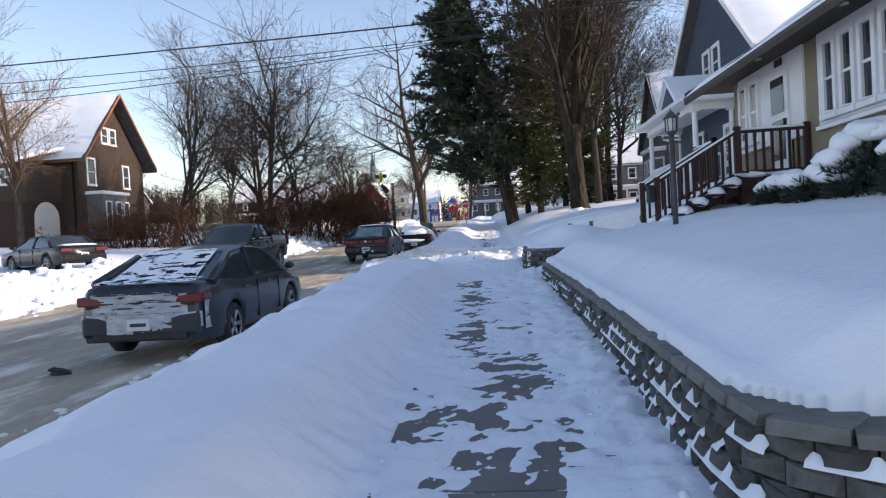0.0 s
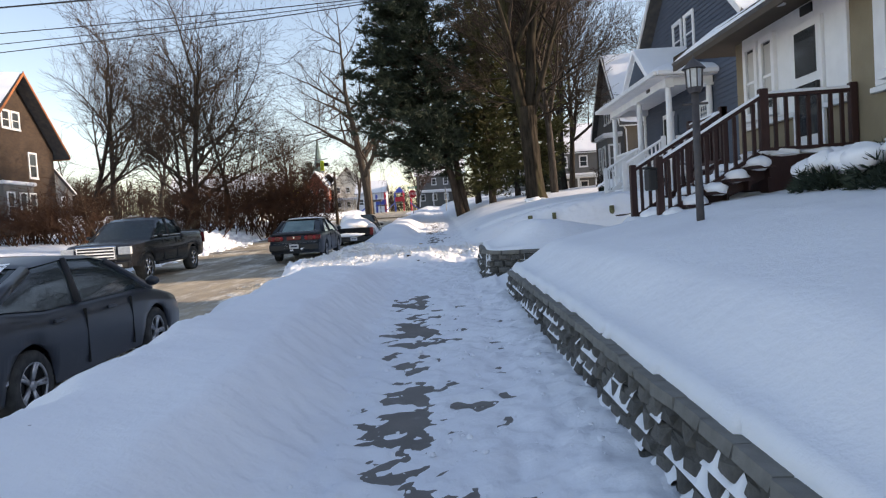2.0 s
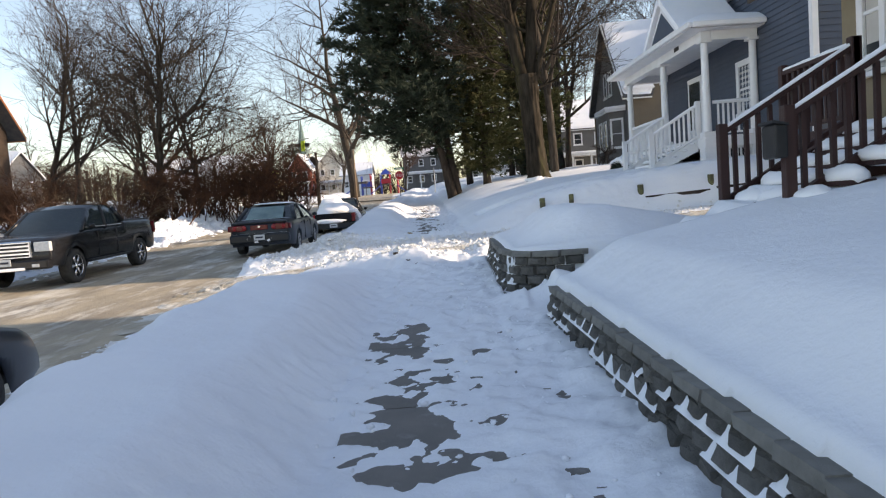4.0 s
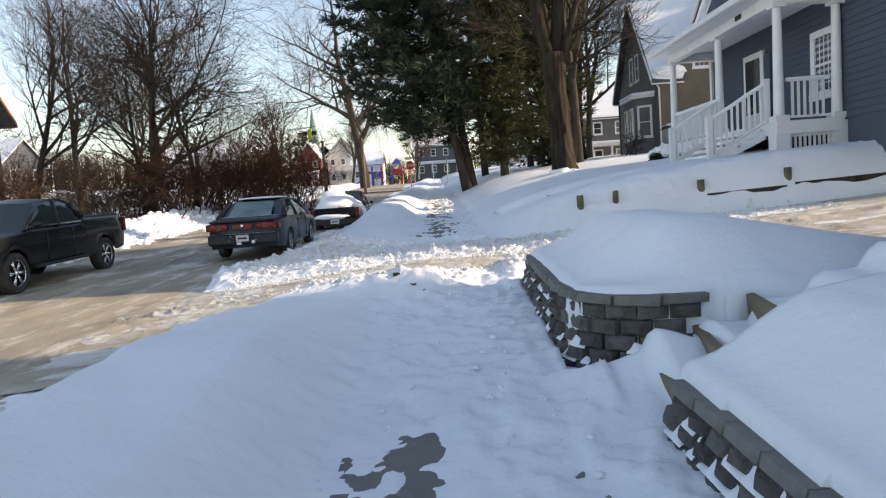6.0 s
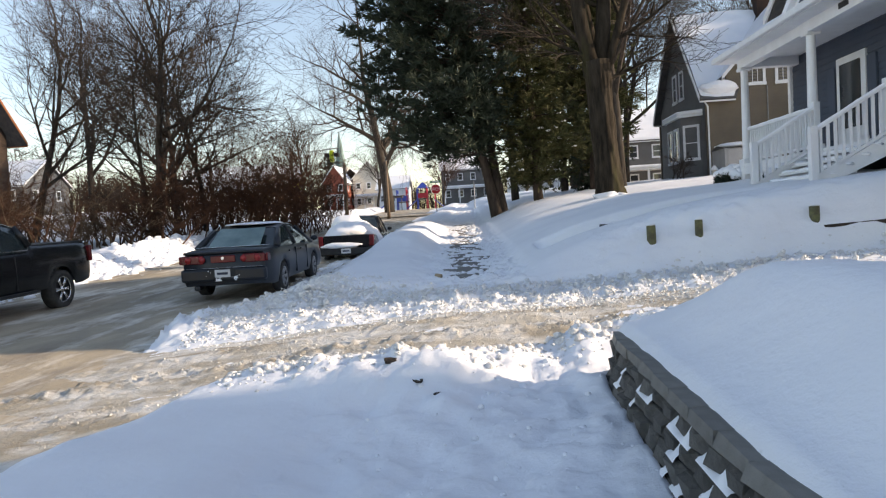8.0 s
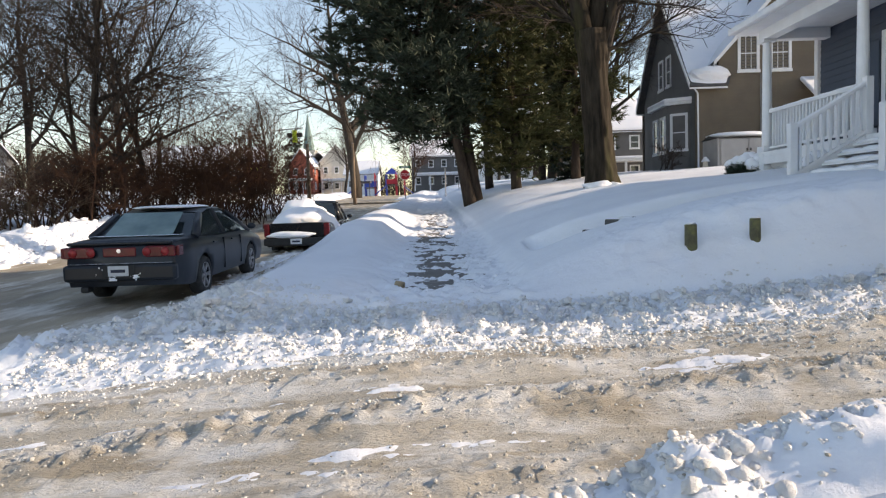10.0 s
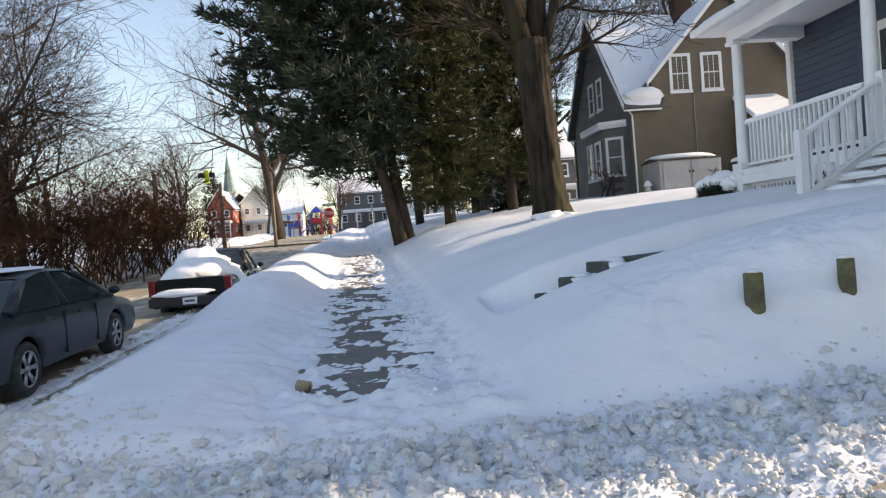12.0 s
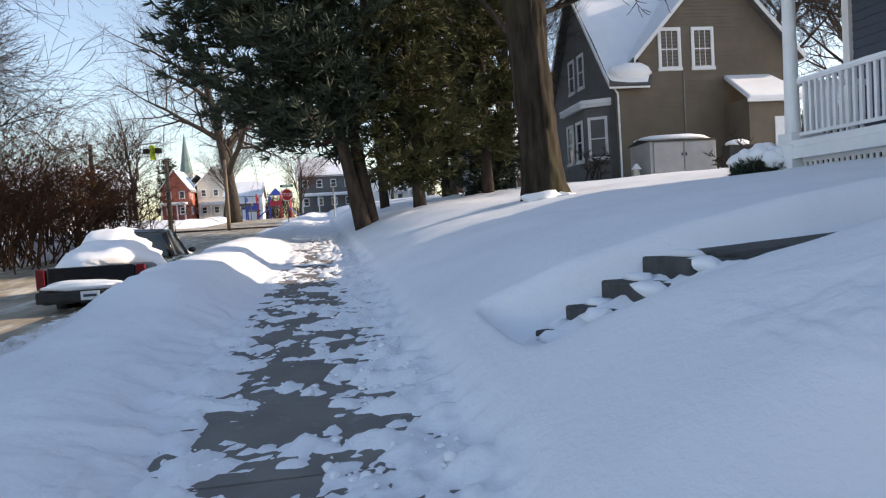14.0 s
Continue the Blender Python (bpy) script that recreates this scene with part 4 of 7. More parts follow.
for sd in (1, -1):
    on_car("headlamp", truck, LAMP_CLEAR, [((sd * 0.80, 2.85, 0.97), (0.36, 0.12, 0.22))], 0.02)
    on_car("fog_lamp", truck, LAMP_CLEAR, [((sd * 0.68, 3.01, 0.56), (0.16, 0.02, 0.07))], 0.01)
    on_car("running_board", truck, BLACK, [((sd * 1.0, 0.2, 0.47), (0.14, 2.2, 0.06))], 0.02)
    on_car("window_trim", truck, CHROME, [((sd * 0.94, 0.25, 1.30), (0.02, 2.1, 0.025))], 0.005)
    on_car("tail_lamp", truck, RED_LAMP, [((sd * 0.97, -2.84, 1.1), (0.1, 0.1, 0.36))], 0.02)
plate(truck, 3.03, 0.66)
g = Geo()
g.box((0, -1.85, 1.375), (1.75, 1.9, 0.03))
part("bed_cover", g, BLACK, truck)

# black saloon in the yard over the road
bx, by = -18.7, 25.2
blk = car("sedan_car", "black older saloon with snow on its boot, parked in a yard", "car", pose(bx, by, snow_at(bx, by) - 0.08, 0, 0, 62.0), 5.1, 1.86,
    [(-2.55, 0.88), (-2.4, 0.96), (-1.7, 0.98), (1.0, 0.94), (2.3, 0.80), (2.55, 0.68)], 0.26, (-1.5, 1.4), 0.33, BLACK_PAINT,
    [(-1.8, 0.97), (-1.15, 1.36), (-0.5, 1.42), (0.2, 1.40), (0.5, 1.33), (1.3, 0.92)], ALLOY, 6)
on_car("bumper", blk, BLACK_PAINT, [((0, -2.54, 0.5), (1.7, 0.16, 0.24))], 0.05)
for sd in (1, -1):
    on_car("tail_lamp", blk, RED_LAMP, [((sd * 0.66, -2.56, 0.80), (0.42, 0.06, 0.14))], 0.02)
plate(blk, -2.60, 0.62)
part("boot_snow", Geo().blob((0, -2.1, 1.0), (0.7, 0.3, 0.05), 4, 0.3, 14, 7), SNOW_SOFT, blk, "thin snow on the boot", smooth=True)


# ---- houses ----
HEAD = 2.0   # the street's heading, degrees


def hpart(house, name, m, boxes=(), bevel=0.0, label="", geo=None, kind=""):
    g = geo or Geo()
    for b in boxes:
        g.box(*b)
    ob = part(name, g, m, house, label, bevel=bevel)
    if kind:
        ob["kind"] = kind
    return ob


def window(house, axis, face, a0, a1, z0, z1, out=-1, sash=True, curtain=False, frame=0.10, muntins=0):
    """A framed window let into a wall: axis is the wall's normal, face its coordinate, out the way it looks."""
    am, zm, w, h = (a0 + a1) / 2, (z0 + z1) / 2, a1 - a0, z1 - z0

    def b(off, c, z, depth, width, height):
        p = face + out * off
        return ((p, c, z), (depth, width, height)) if axis == "x" else ((c, p, z), (width, depth, height))

    win = hpart(house, "window", WHITE, [b(0.02, am, z1 - frame / 2, 0.09, w, frame), b(0.035, am, z0 + frame / 2, 0.13, w + 0.06, frame), b(0.02, a0 + frame / 2, zm, 0.088, frame, h - 2 * frame), b(0.02, a1 - frame / 2, zm, 0.088, frame, h - 2 * frame)], 0.008)
    if sash:
        hpart(win, "sash_rail", WHITE, [b(0.012, am, zm, 0.06, w - 2 * frame, 0.05)])
    for k in range(muntins):
        hpart(win, "muntin", WHITE, [b(0.008, a0 + frame + (w - 2 * frame) * (k + 1) / (muntins + 1), zm, 0.04, 0.025, h - 2 * frame)])
    hpart(win, "pane", GLASS, [b(-0.005, am, zm, 0.03, w - 2 * frame, h - 2 * frame)])
    if curtain:
        hpart(win, "curtain", CURTAIN, [b(0.014, am, zm + h * 0.05, 0.004, (w - 2 * frame) * 0.9, (h - 2 * frame) * 0.8)])
    g = Geo()
    c = b(0.09, am, z0 + frame + 0.015, 0, 0, 0)[0]
    g.blob(c, (0.05, w * 0.42, 0.022) if axis == "x" else (w * 0.42, 0.05, 0.022), a0 * 3, 0.4, 10, 5)
    hpart(win, "sill_snow", SNOW_SOFT, geo=g)
    return win


def siding(house, axis, face, a0, a1, z0, z1, m, out=-1, pitch=0.14, gable=None):
    """Lapped boards on a wall; gable: (apex along, apex z) cuts them to a triangle above z1."""
    g = Geo()
    z = z0
    top = gable[1] if gable else z1
    while z < top - 0.02:
        lo, hi = a0, a1
        if gable and z > z1:
            t = (z - z1) / (gable[1] - z1)
            lo, hi = a0 + (gable[0] - a0) * t, a1 + (gable[0] - a1) * t
        if hi - lo > 0.1:
            h = min(pitch, top - z)
            p = face
            if axis == "x":
                k = len(g.v)
                g.v += [(p + out * 0.028, lo, z), (p + out * 0.028, hi, z), (p + out * 0.006, hi, z + h), (p + out * 0.006, lo, z + h), (p - out * 0.01, lo, z), (p - out * 0.01, hi, z)]
            else:
                k = len(g.v)
                g.v += [(lo, p + out * 0.028, z), (hi, p + out * 0.028, z), (hi, p + out * 0.006, z + h), (lo, p + out * 0.006, z + h), (lo, p - out * 0.01, z), (hi, p - out * 0.01, z)]
            g.f += [(k, k + 1, k + 2, k + 3), (k + 4, k + 5, k + 1, k)]
        z += pitch
    ob = hpart(house, "siding", m, geo=g)
    ob["kind"] = "stuff"
    return ob


def gable_roof(house, axis, a0, a1, b0, b1, eave, apex, over=0.35, snow=0.16, trim=WHITE, name="roof", valley=None):
    """A pitched roof with its ridge along an axis from a0 to a1, spanning b0 to b1 across; deck, snow and fascia."""
    bm_ = (b0 + b1) / 2
    run = bm_ - b0
    sl = (apex - eave) / run
    for sgn, e in ((-1, b0), (1, b1)):
        eb, ez = e + sgn * over, eave - sl * over

        def q(a, b, z):
            return (a, b, z) if axis == "x" else (b, a, z)

        # a valley cuts the near slope short at its eave, where another wing stands
        far_eave = valley if valley is not None and sgn < 0 else a1 + over
        c = [q(a0 - over, eb, ez), q(far_eave, eb, ez), q(a1 + over, bm_, apex), q(a0 - over, bm_, apex)]
        if (axis == "x") != (sgn < 0):
            c = [c[1], c[0], c[3], c[2]]
        g = Geo()
        g.slab(c, 0.12)
        deck_ = hpart(house, name, SHINGLE, geo=g)
        # snow lies in a rounded, uneven sheet
        g = Geo()
        n, m_ = 26, 14
        flip = (axis == "x") == (sgn < 0)
        for j in range(m_ + 1):
            t = j / m_
            for i in range(n + 1):
                s_ = i / n
                edge = min(1.0, 8 * min(s_, 1 - s_) + 0.02, 9 * t + 0.15)
                aa = a0 - over + 0.02 + (far_eave + (a1 + over - far_eave) * t - a0 + over - 0.04) * s_
                bb, zz = eb + (bm_ - eb) * t, ez + (apex - ez) * t
                th = snow * (0.75 + 0.5 * noise.noise(Vector((aa * 0.5, bb * 0.5, a0)))) * math.sqrt(edge) + 0.125
                g.v.append(q(aa, bb, zz + th))
        w = n + 1
        for j in range(m_):
            for i in range(n):
                f = (j * w + i, j * w + i + 1, (j + 1) * w + i + 1, (j + 1) * w + i)
                g.f.append(f if flip else f[::-1])
        # front lip of the snow
        k = len(g.v)
        for i in range(n + 1):
            x, y, z = g.v[i]
            g.v.append(q(a0 - over + 0.02 + (far_eave - a0 + over - 0.04) * i / n, eb, ez + 0.10))
        for i in range(n):
            f = (k + i, k + i + 1, i + 1, i)
            g.f.append(f if flip else f[::-1])
        part("roof_snow", g, SNOW_SOFT, deck_, "thick smooth snow", smooth=True)
        g = Geo()
        g.box(q((a0 - over + far_eave) / 2, eb, ez + 0.03), (far_eave - a0 + over, 0.05, 0.18) if axis == "x" else (0.05, far_eave - a0 + over, 0.18))
        hpart(house, "fascia", trim, geo=g)
        for a in (a0 - over, a1 + over)[:1 if far_eave != a1 + over else 2]:
            g = Geo()
            p0, p1 = Vector(q(a, eb, ez + 0.02)), Vector(q(a, bm_, apex + 0.02))
            out = -0.03 if a < bm_ and a == a0 - over else 0.03
            sh = Vector(q(out, 0, 0))
            g.slab([p0 + sh, p1 + sh, p1 + sh + Vector((0, 0, 0.24)), p0 + sh + Vector((0, 0, 0.24))], 0.05)
            hpart(house, "barge_board", trim, geo=g)


def gable_wall(house, axis, face, a0, a1, z0, eave, apex, m, thick=0.2, inward=1, name="wall"):
    poly = [(a0, z0), (a1, z0), (a1, eave), ((a0 + a1) / 2, apex), (a0, eave)]
    return hpart(house, name, m, geo=Geo().prism(poly, axis, face, face + inward * thick))


def railing(house, p0, p1, height, m, spacing=0.115, post=0.10, baluster=0.035, snow=True, name="railing", posts=(True, True)):
    """A rail with balusters from p0 to p1 (feet of the rail), sloping where they differ in height."""
    p0, p1 = Vector(p0), Vector(p1)
    d = p1 - p0
    flat = Vector((d.x, d.y, 0))
    L = flat.length
    ang = math.degrees(math.atan2(d.y, d.x))
    up = Vector((0, 0, 1))
    r = hpart(house, name, m, geo=Geo().slab([p0 + up * (height - 0.05) + Vector((-flat.y, flat.x, 0)) / L * -0.045, p1 + up * (height - 0.05) + Vector((-flat.y, flat.x, 0)) / L * -0.045, p1 + up * (height - 0.05) + Vector((-flat.y, flat.x, 0)) / L * 0.045, p0 + up * (height - 0.05) + Vector((-flat.y, flat.x, 0)) / L * 0.045], 0.05), bevel=0.006)
    n = max(2, int(L / spacing))
    g = Geo()
    g.box((0, 0, (height - 0.13) / 2), (baluster, baluster, height - 0.13))
    me = g.mesh("baluster", m)
    for i in range(1, n):
        q = p0 + d * (i / n)
        part("baluster", me, None, r, at=pose(q.x, q.y, q.z + 0.08, 0, 0, ang))
    hpart(r, "bottom_rail", m, geo=Geo().tube(p0 + up * 0.09, p1 + up * 0.09, 0.035, n=4))
    for on_, q in zip(posts, (p0, p1)):
        if on_:
            hpart(r, "post", m, [((q.x, q.y, q.z + (height + 0.08) / 2), (post, post, height + 0.08), ang)], 0.008)
    if snow:
        g = Geo()
        k = max(3, int(L / 0.25))
        pts = [p0 + d * (i / k) + up * (height + 0.008) for i in range(k + 1)]
        g.path(pts, [0.038 * (0.8 + 0.4 * ((i * 7) % 5) / 5) for i in range(k + 1)], 6)
        hpart(r, "rail_snow", SNOW_SOFT, geo=g)
    return r


# tan bungalow
B0 = (6.03, 11.9)
bung = thing("house", Matrix.Translation((-0.09, 2.6, 1.45)) @ Matrix.Scale(0.925, 4) @ Matrix.Translation((0.09, -2.6, -1.45)) @ pose(B0[0], B0[1], 0, 0, 0, HEAD), "low tan stucco bungalow with white window band", "house")
# south end S lies out of view, lengthened to shadow the near snow
S, N, TOP = -11.5, 5.75, 4.78
hpart(bung, "wall", STUCCO, [((0.1, (S + N) / 2, 3.3), (0.2, N - S, 3.4))])
hpart(bung, "wall", STUCCO, [((3.7, N - 0.1, 3.3), (7.0, 0.2, 3.4))])
hpart(bung, "wall", STUCCO, [((3.7, S + 0.1, 3.3), (7.0, 0.2, 3.4))])
hpart(bung, "wall", STUCCO, [((7.3, (S + N) / 2, 3.3), (0.2, N - S, 3.4))])
for a0, a1 in ((-5.4, 1.35), (1.95, 5.35)):
    hpart(bung, "window_band", WHITE, [((-0.02, (a0 + a1) / 2, (3.0 + TOP) / 2 + 0.05), (0.06, a1 - a0, TOP - 3.0)), ((-0.06, (a0 + a1) / 2, 2.99), (0.10, a1 - a0 + 0.06, 0.08))], 0.01, "white panelled band")
for a in (-5.0, -4.38, -3.76, -3.14, -2.52, -1.9, -1.28, -0.66, -0.04, 0.58):
    window(bung, "x", -0.06, a, a + 0.52, 3.1, 4.6, frame=0.11)
for a in (4.0, 4.65):
    window(bung, "x", -0.06, a, a + 0.56, 3.1, 4.6, frame=0.11, curtain=True)
door = hpart(bung, "door", WHITE, [((-0.08, 2.98, 3.4), (0.06, 0.92, 2.12))], 0.01, "white storm door with tall glass")
hpart(door, "pane", GLASS, [((-0.115, 2.98, 3.95), (0.02, 0.62, 0.75)), ((-0.115, 2.98, 3.0), (0.02, 0.62, 0.85))])
hpart(door, "door_handle", BLACK, [((-0.14, 2.60, 3.35), (0.06, 0.03, 0.14))])
hpart(bung, "house_sign", BLACK, [((-0.07, 2.98, 4.66), (0.03, 0.34, 0.15))])
gable_roof(bung, "y", S, N, 0, 7.4, 5.1, 7.1, over=0.95, snow=0.22, trim=SOFFIT)
hpart(bung, "soffit", SOFFIT, [((-0.42, (S + N) / 2, 4.80), (0.95, N - S + 1.9, 0.06)), ((3.7, N + 0.45, 4.80), (7.3, 0.92, 0.06))])
for yy in (2.98, -0.5):
    hpart(bung, "soffit_light", LAMP_CLEAR, geo=Geo().tube((-0.5, yy, 4.755), (-0.5, yy, 4.775), 0.09, n=14))

# its stained porch and stair
porch = thing("porch_stair", pose(0, 0, 0), "red-brown stained wooden stair and landing under snow", "stairs")
PX, PZ = 4.25, 2.14
hpart(porch, "deck", WOOD_RAIL, [((PX + 0.66, 14.45, PZ - 0.06), (1.36, 3.1, 0.12))], 0.01)
hpart(porch, "skirt", WOOD_RAIL, [((PX + 0.02, 14.45, PZ - 0.45), (0.05, 3.1, 0.7)), ((PX + 0.66, 12.92, PZ - 0.45), (1.32, 0.05, 0.7))])
STEPS = 5
for k in range(STEPS):
    x = PX - 0.30 * (k + 0.5)
    z = PZ - 0.16 * (k + 1)
    tr_ = hpart(porch, "tread", WOOD_RAIL, [((x, 13.55, z), (0.32, 1.75, 0.045)), ((x + 0.14, 13.60, z - 0.08), (0.03, 1.62, 0.14))], 0.006)
    g = Geo()
    for j in range(3):
        g.blob((x, 12.86 + 0.58 * j, z + 0.06), (0.15, 0.24 + 0.08 * (j > 0), 0.10), k * 3 + j, 0.35, 12, 7)
    part("step_snow", g, SNOW_SOFT, tr_, "rounded snow on the tread", smooth=True)
zf = PZ - 0.16 * STEPS
for yy in (12.95, 14.38):
    hpart(porch, "stringer", WOOD_RAIL, geo=Geo().slab([(PX, yy, PZ - 0.3), (PX - 1.55, yy, zf - 0.2), (PX - 1.55, yy, zf + 0.05), (PX, yy, PZ - 0.02)], 0.05))
    railing(porch, (PX - 0.02, yy, PZ), (PX - 1.5, yy, zf - 0.05), 0.86, WOOD_RAIL, 0.13, 0.10, 0.045)
railing(porch, (PX, 12.95, PZ), (PX + 1.2, 12.90, PZ), 0.86, WOOD_RAIL, 0.14, 0.10, 0.045)
railing(porch, (PX, 14.38, PZ), (PX, 15.95, PZ), 0.86, WOOD_RAIL, 0.14, 0.10, 0.045)
g = Geo()
for j in range(4):
    g.blob((PX + 0.2 + 0.3 * j, 13.2 + 0.4 * (j % 2), PZ + 0.03), (0.42, 0.36, 0.10), j, 0.3, 12, 7)
hpart(porch, "deck_snow", SNOW_SOFT, geo=g)
g = Geo()
mailbox = thing("mailbox", pose(PX - 1.56, 12.95, zf + 0.45), "small black letter box fixed to a newel", "mailbox")
part("box", Geo().box((-0.06, 0, 0.12), (0.12, 0.26, 0.30)), BLACK, mailbox, bevel=0.02)
part("lid", Geo().box((-0.07, 0, 0.28), (0.15, 0.28, 0.025), 0, 12), BLACK, mailbox, bevel=0.005)

# lamp post on the lawn
lz = snow_at(2.59, 10.95)
lamp = thing("lamp_post", pose(2.59, 10.95, lz - 0.25), "dark iron lamp post with a caged lantern", "lamp post")
H0 = 1.27 - lz + 0.25
part("pole", Geo().tube((0, 0, 0), (0, 0, H0 + 1.50), 0.045, 0.04, 14), IRON, lamp, smooth=True)
part("cross_arm", Geo().tube((-0.14, 0, H0 + 1.36), (0.14, 0, H0 + 1.36), 0.014, n=6), IRON, lamp)
part("collar", Geo().tube((0, 0, H0 + 1.48), (0, 0, H0 + 1.54), 0.06, 0.09, 12), IRON, lamp)
part("glass", Geo().tube((0, 0, H0 + 1.54), (0, 0, H0 + 1.74), 0.075, 0.085, 8), LAMP_CLEAR, lamp, "clear lantern glass")
for k in range(8):
    a = 2 * math.pi * k / 8
    part("cage_bar", Geo().tube((0.085 * math.cos(a), 0.085 * math.sin(a), H0 + 1.53), (0.098 * math.cos(a), 0.098 * math.sin(a), H0 + 1.75), 0.008, n=5), IRON, lamp)
part("cap", Geo().tube((0, 0, H0 + 1.745), (0, 0, H0 + 1.85), 0.13, 0.03, 12), IRON, lamp)
part("finial", Geo().tube((0, 0, H0 + 1.85), (0, 0, H0 + 1.91), 0.016, 0.004, 6), IRON, lamp)

# slate-blue house with a white porch
BL = (6.72, 24.95)
blue = thing("house", pose(BL[0], BL[1], 0, 0, 0, HEAD), "slate blue house with white columned porch", "house")
FW, SW_, NW = 1.45, -2.6, 6.8     # front wall, south and north ends
FL = 2.85                          # porch floor
EV, AP = 7.0, 11.2
gable_wall(blue, "x", FW, SW_, NW, 1.8, EV, AP, BLUE_SIDING)
siding(blue, "x", FW, SW_, NW, FL, EV, BLUE_SIDING, -1, 0.15, ((SW_ + NW) / 2, AP))
hpart(blue, "wall", BLUE_SIDING, [((FW + 5, SW_ + 0.1, 4.4), (9.6, 0.2, 5.2))])
siding(blue, "y", SW_, FW, FW + 9.8, 2.0, EV, BLUE_SIDING, -1, 0.15)
hpart(blue, "wall", BLUE_SIDING, [((FW + 5, NW - 0.1, 4.4), (9.6, 0.2, 5.2))])
gable_wall(blue, "x", FW + 9.6, SW_, NW, 1.8, EV, AP, BLUE_SIDING)
hpart(blue, "corner_board", WHITE, [((FW - 0.02, SW_ - 0.02, 4.4), (0.14, 0.14, 5.2))])
hpart(blue, "corner_board", WHITE, [((FW - 0.02, NW + 0.02, 4.4), (0.14, 0.14, 5.2))])
gable_roof(blue, "x", FW, FW + 9.8, SW_, NW, EV, AP, over=0.45, snow=0.2)
window(blue, "x", FW, 2.3, 3.2, 6.75, 8.15, frame=0.14)
window(blue, "x", FW, 1.2, 2.1, 6.75, 8.15, frame=0.14)
window(blue, "x", FW, 0.15, 1.15, 3.35, 4.95, frame=0.16, curtain=True, muntins=3)
bd = hpart(blue, "door", WHITE, [((FW - 0.03, 4.0, 3.95), (0.08, 1.15, 2.25))], 0.01, "dark door in white casing")
hpart(bd, "pane", GLASS, [((FW - 0.08, 4.0, 4.15), (0.03, 0.8, 1.5))])
for a in (3.2, 4.8):
    hpart(blue, "shutter", BLUE_SIDING, [((FW - 0.05, a, 4.05), (0.06, 0.32, 1.7))], 0.01)
hpart(blue, "porch_floor", WHITE, [((0.62, 3.22, FL - 0.06), (1.5, 6.85, 0.12)), ((-0.12, 3.22, FL - 0.20), (0.05, 6.85, 0.18)), ((0.62, -0.18, FL - 0.20), (1.46, 0.05, 0.18))], 0.008)
COLS = (6.45, 3.05, 0.0)
for q, a in [(0.02, a) for a in COLS] + [(1.32, 0.0)]:
    c_ = hpart(blue, "column", WHITE, geo=Geo().tube((q, a, FL + 0.12), (q, a, 5.32), 0.115, 0.092, 18))
    hpart(c_, "capital", WHITE, [((q, a, 5.36), (0.30, 0.30, 0.08))], 0.01)
    hpart(c_, "base", WHITE, [((q, a, FL + 0.06), (0.32, 0.32, 0.14))], 0.01)
    hpart(blue, "pier", WHITE, [((q, a, 2.32), (0.34, 0.34, 0.95))], 0.01)
# the porch roof: beam, ceiling, low-pitched snowy roof with a small pediment
hpart(blue, "beam", WHITE, [((0.02, 3.225, 5.52), (0.26, 6.71, 0.28)), ((0.78, 6.45, 5.52), (1.25, 0.26, 0.28)), ((0.78, 0.0, 5.52), (1.25, 0.26, 0.28))], 0.01)
hpart(blue, "porch_ceiling", WHITE, [((0.45, 3.225, 5.64), (1.95, 7.4, 0.05))])
g = Geo()
g.v = [(-0.55, -0.55, 5.70), (-0.55, 6.95, 5.70), (FW, 6.95, 5.70), (FW, -0.55, 5.70), (FW, 1.0, 6.35), (FW, 6.3, 6.35), (-0.55, -0.55, 5.64), (-0.55, 6.95, 5.64), (FW, 6.95, 5.64), (FW, -0.55, 5.64)]
g.f = [(0, 4, 5, 1), (0, 3, 4), (1, 5, 2), (0, 1, 7, 6), (3, 0, 6, 9), (1, 2, 8, 7), (6, 7, 8, 9)]
hpart(blue, "porch_roof", SHINGLE, geo=g)
hpart(blue, "gutter", WHITE, [((-0.58, 3.2, 5.70), (0.13, 7.6, 0.14)), ((0.45, -0.58, 5.70), (1.93, 0.13, 0.14))], 0.03)
# its snow: a thick hipped pillow, rounded at the edges
g = Geo()
n, m_ = 44, 16
for j in range(m_ + 1):
    x = -0.62 + (FW + 0.62) * j / m_
    for i in range(n + 1):
        y = -0.62 + 7.64 * i / n
        inset = min(x + 0.62, 0.8 * (y + 0.62), 1.6 * (7.02 - y))
        th = 0.26 * math.sqrt(min(1.0, 2.6 * inset + 0.01)) * (0.85 + 0.3 * noise.noise(Vector((x * 0.9, y * 0.6, 3))))
        g.v.append((x, y, 5.70 + 0.32 * max(0.0, inset - 0.05) + th))
for j in range(m_):
    for i in range(n):
        g.f.append((j * (n + 1) + i, (j + 1) * (n + 1) + i, (j + 1) * (n + 1) + i + 1, j * (n + 1) + i + 1))
part("porch_roof_snow", g, SNOW_SOFT, blue, "smooth thick snow", smooth=True)
ped = hpart(blue, "pediment", WHITE, geo=Geo().prism([(0.35, 5.75), (2.75, 5.75), (1.55, 6.75)], "x", -0.50, -0.42))
hpart(ped, "pediment_field", BLUE_SIDING, geo=Geo().prism([(0.65, 5.86), (2.45, 5.86), (1.55, 6.58)], "x", -0.515, -0.505))
for sgn, e in ((-1, 0.2), (1, 2.9)):
    c = [(-0.6, e, 5.72), (1.2, e, 5.72), (1.2, 1.55, 6.85), (-0.6, 1.55, 6.85)]
    hpart(ped, "pediment_roof", SNOW_SOFT, geo=Geo().slab(c if sgn < 0 else c[::-1], 0.14))
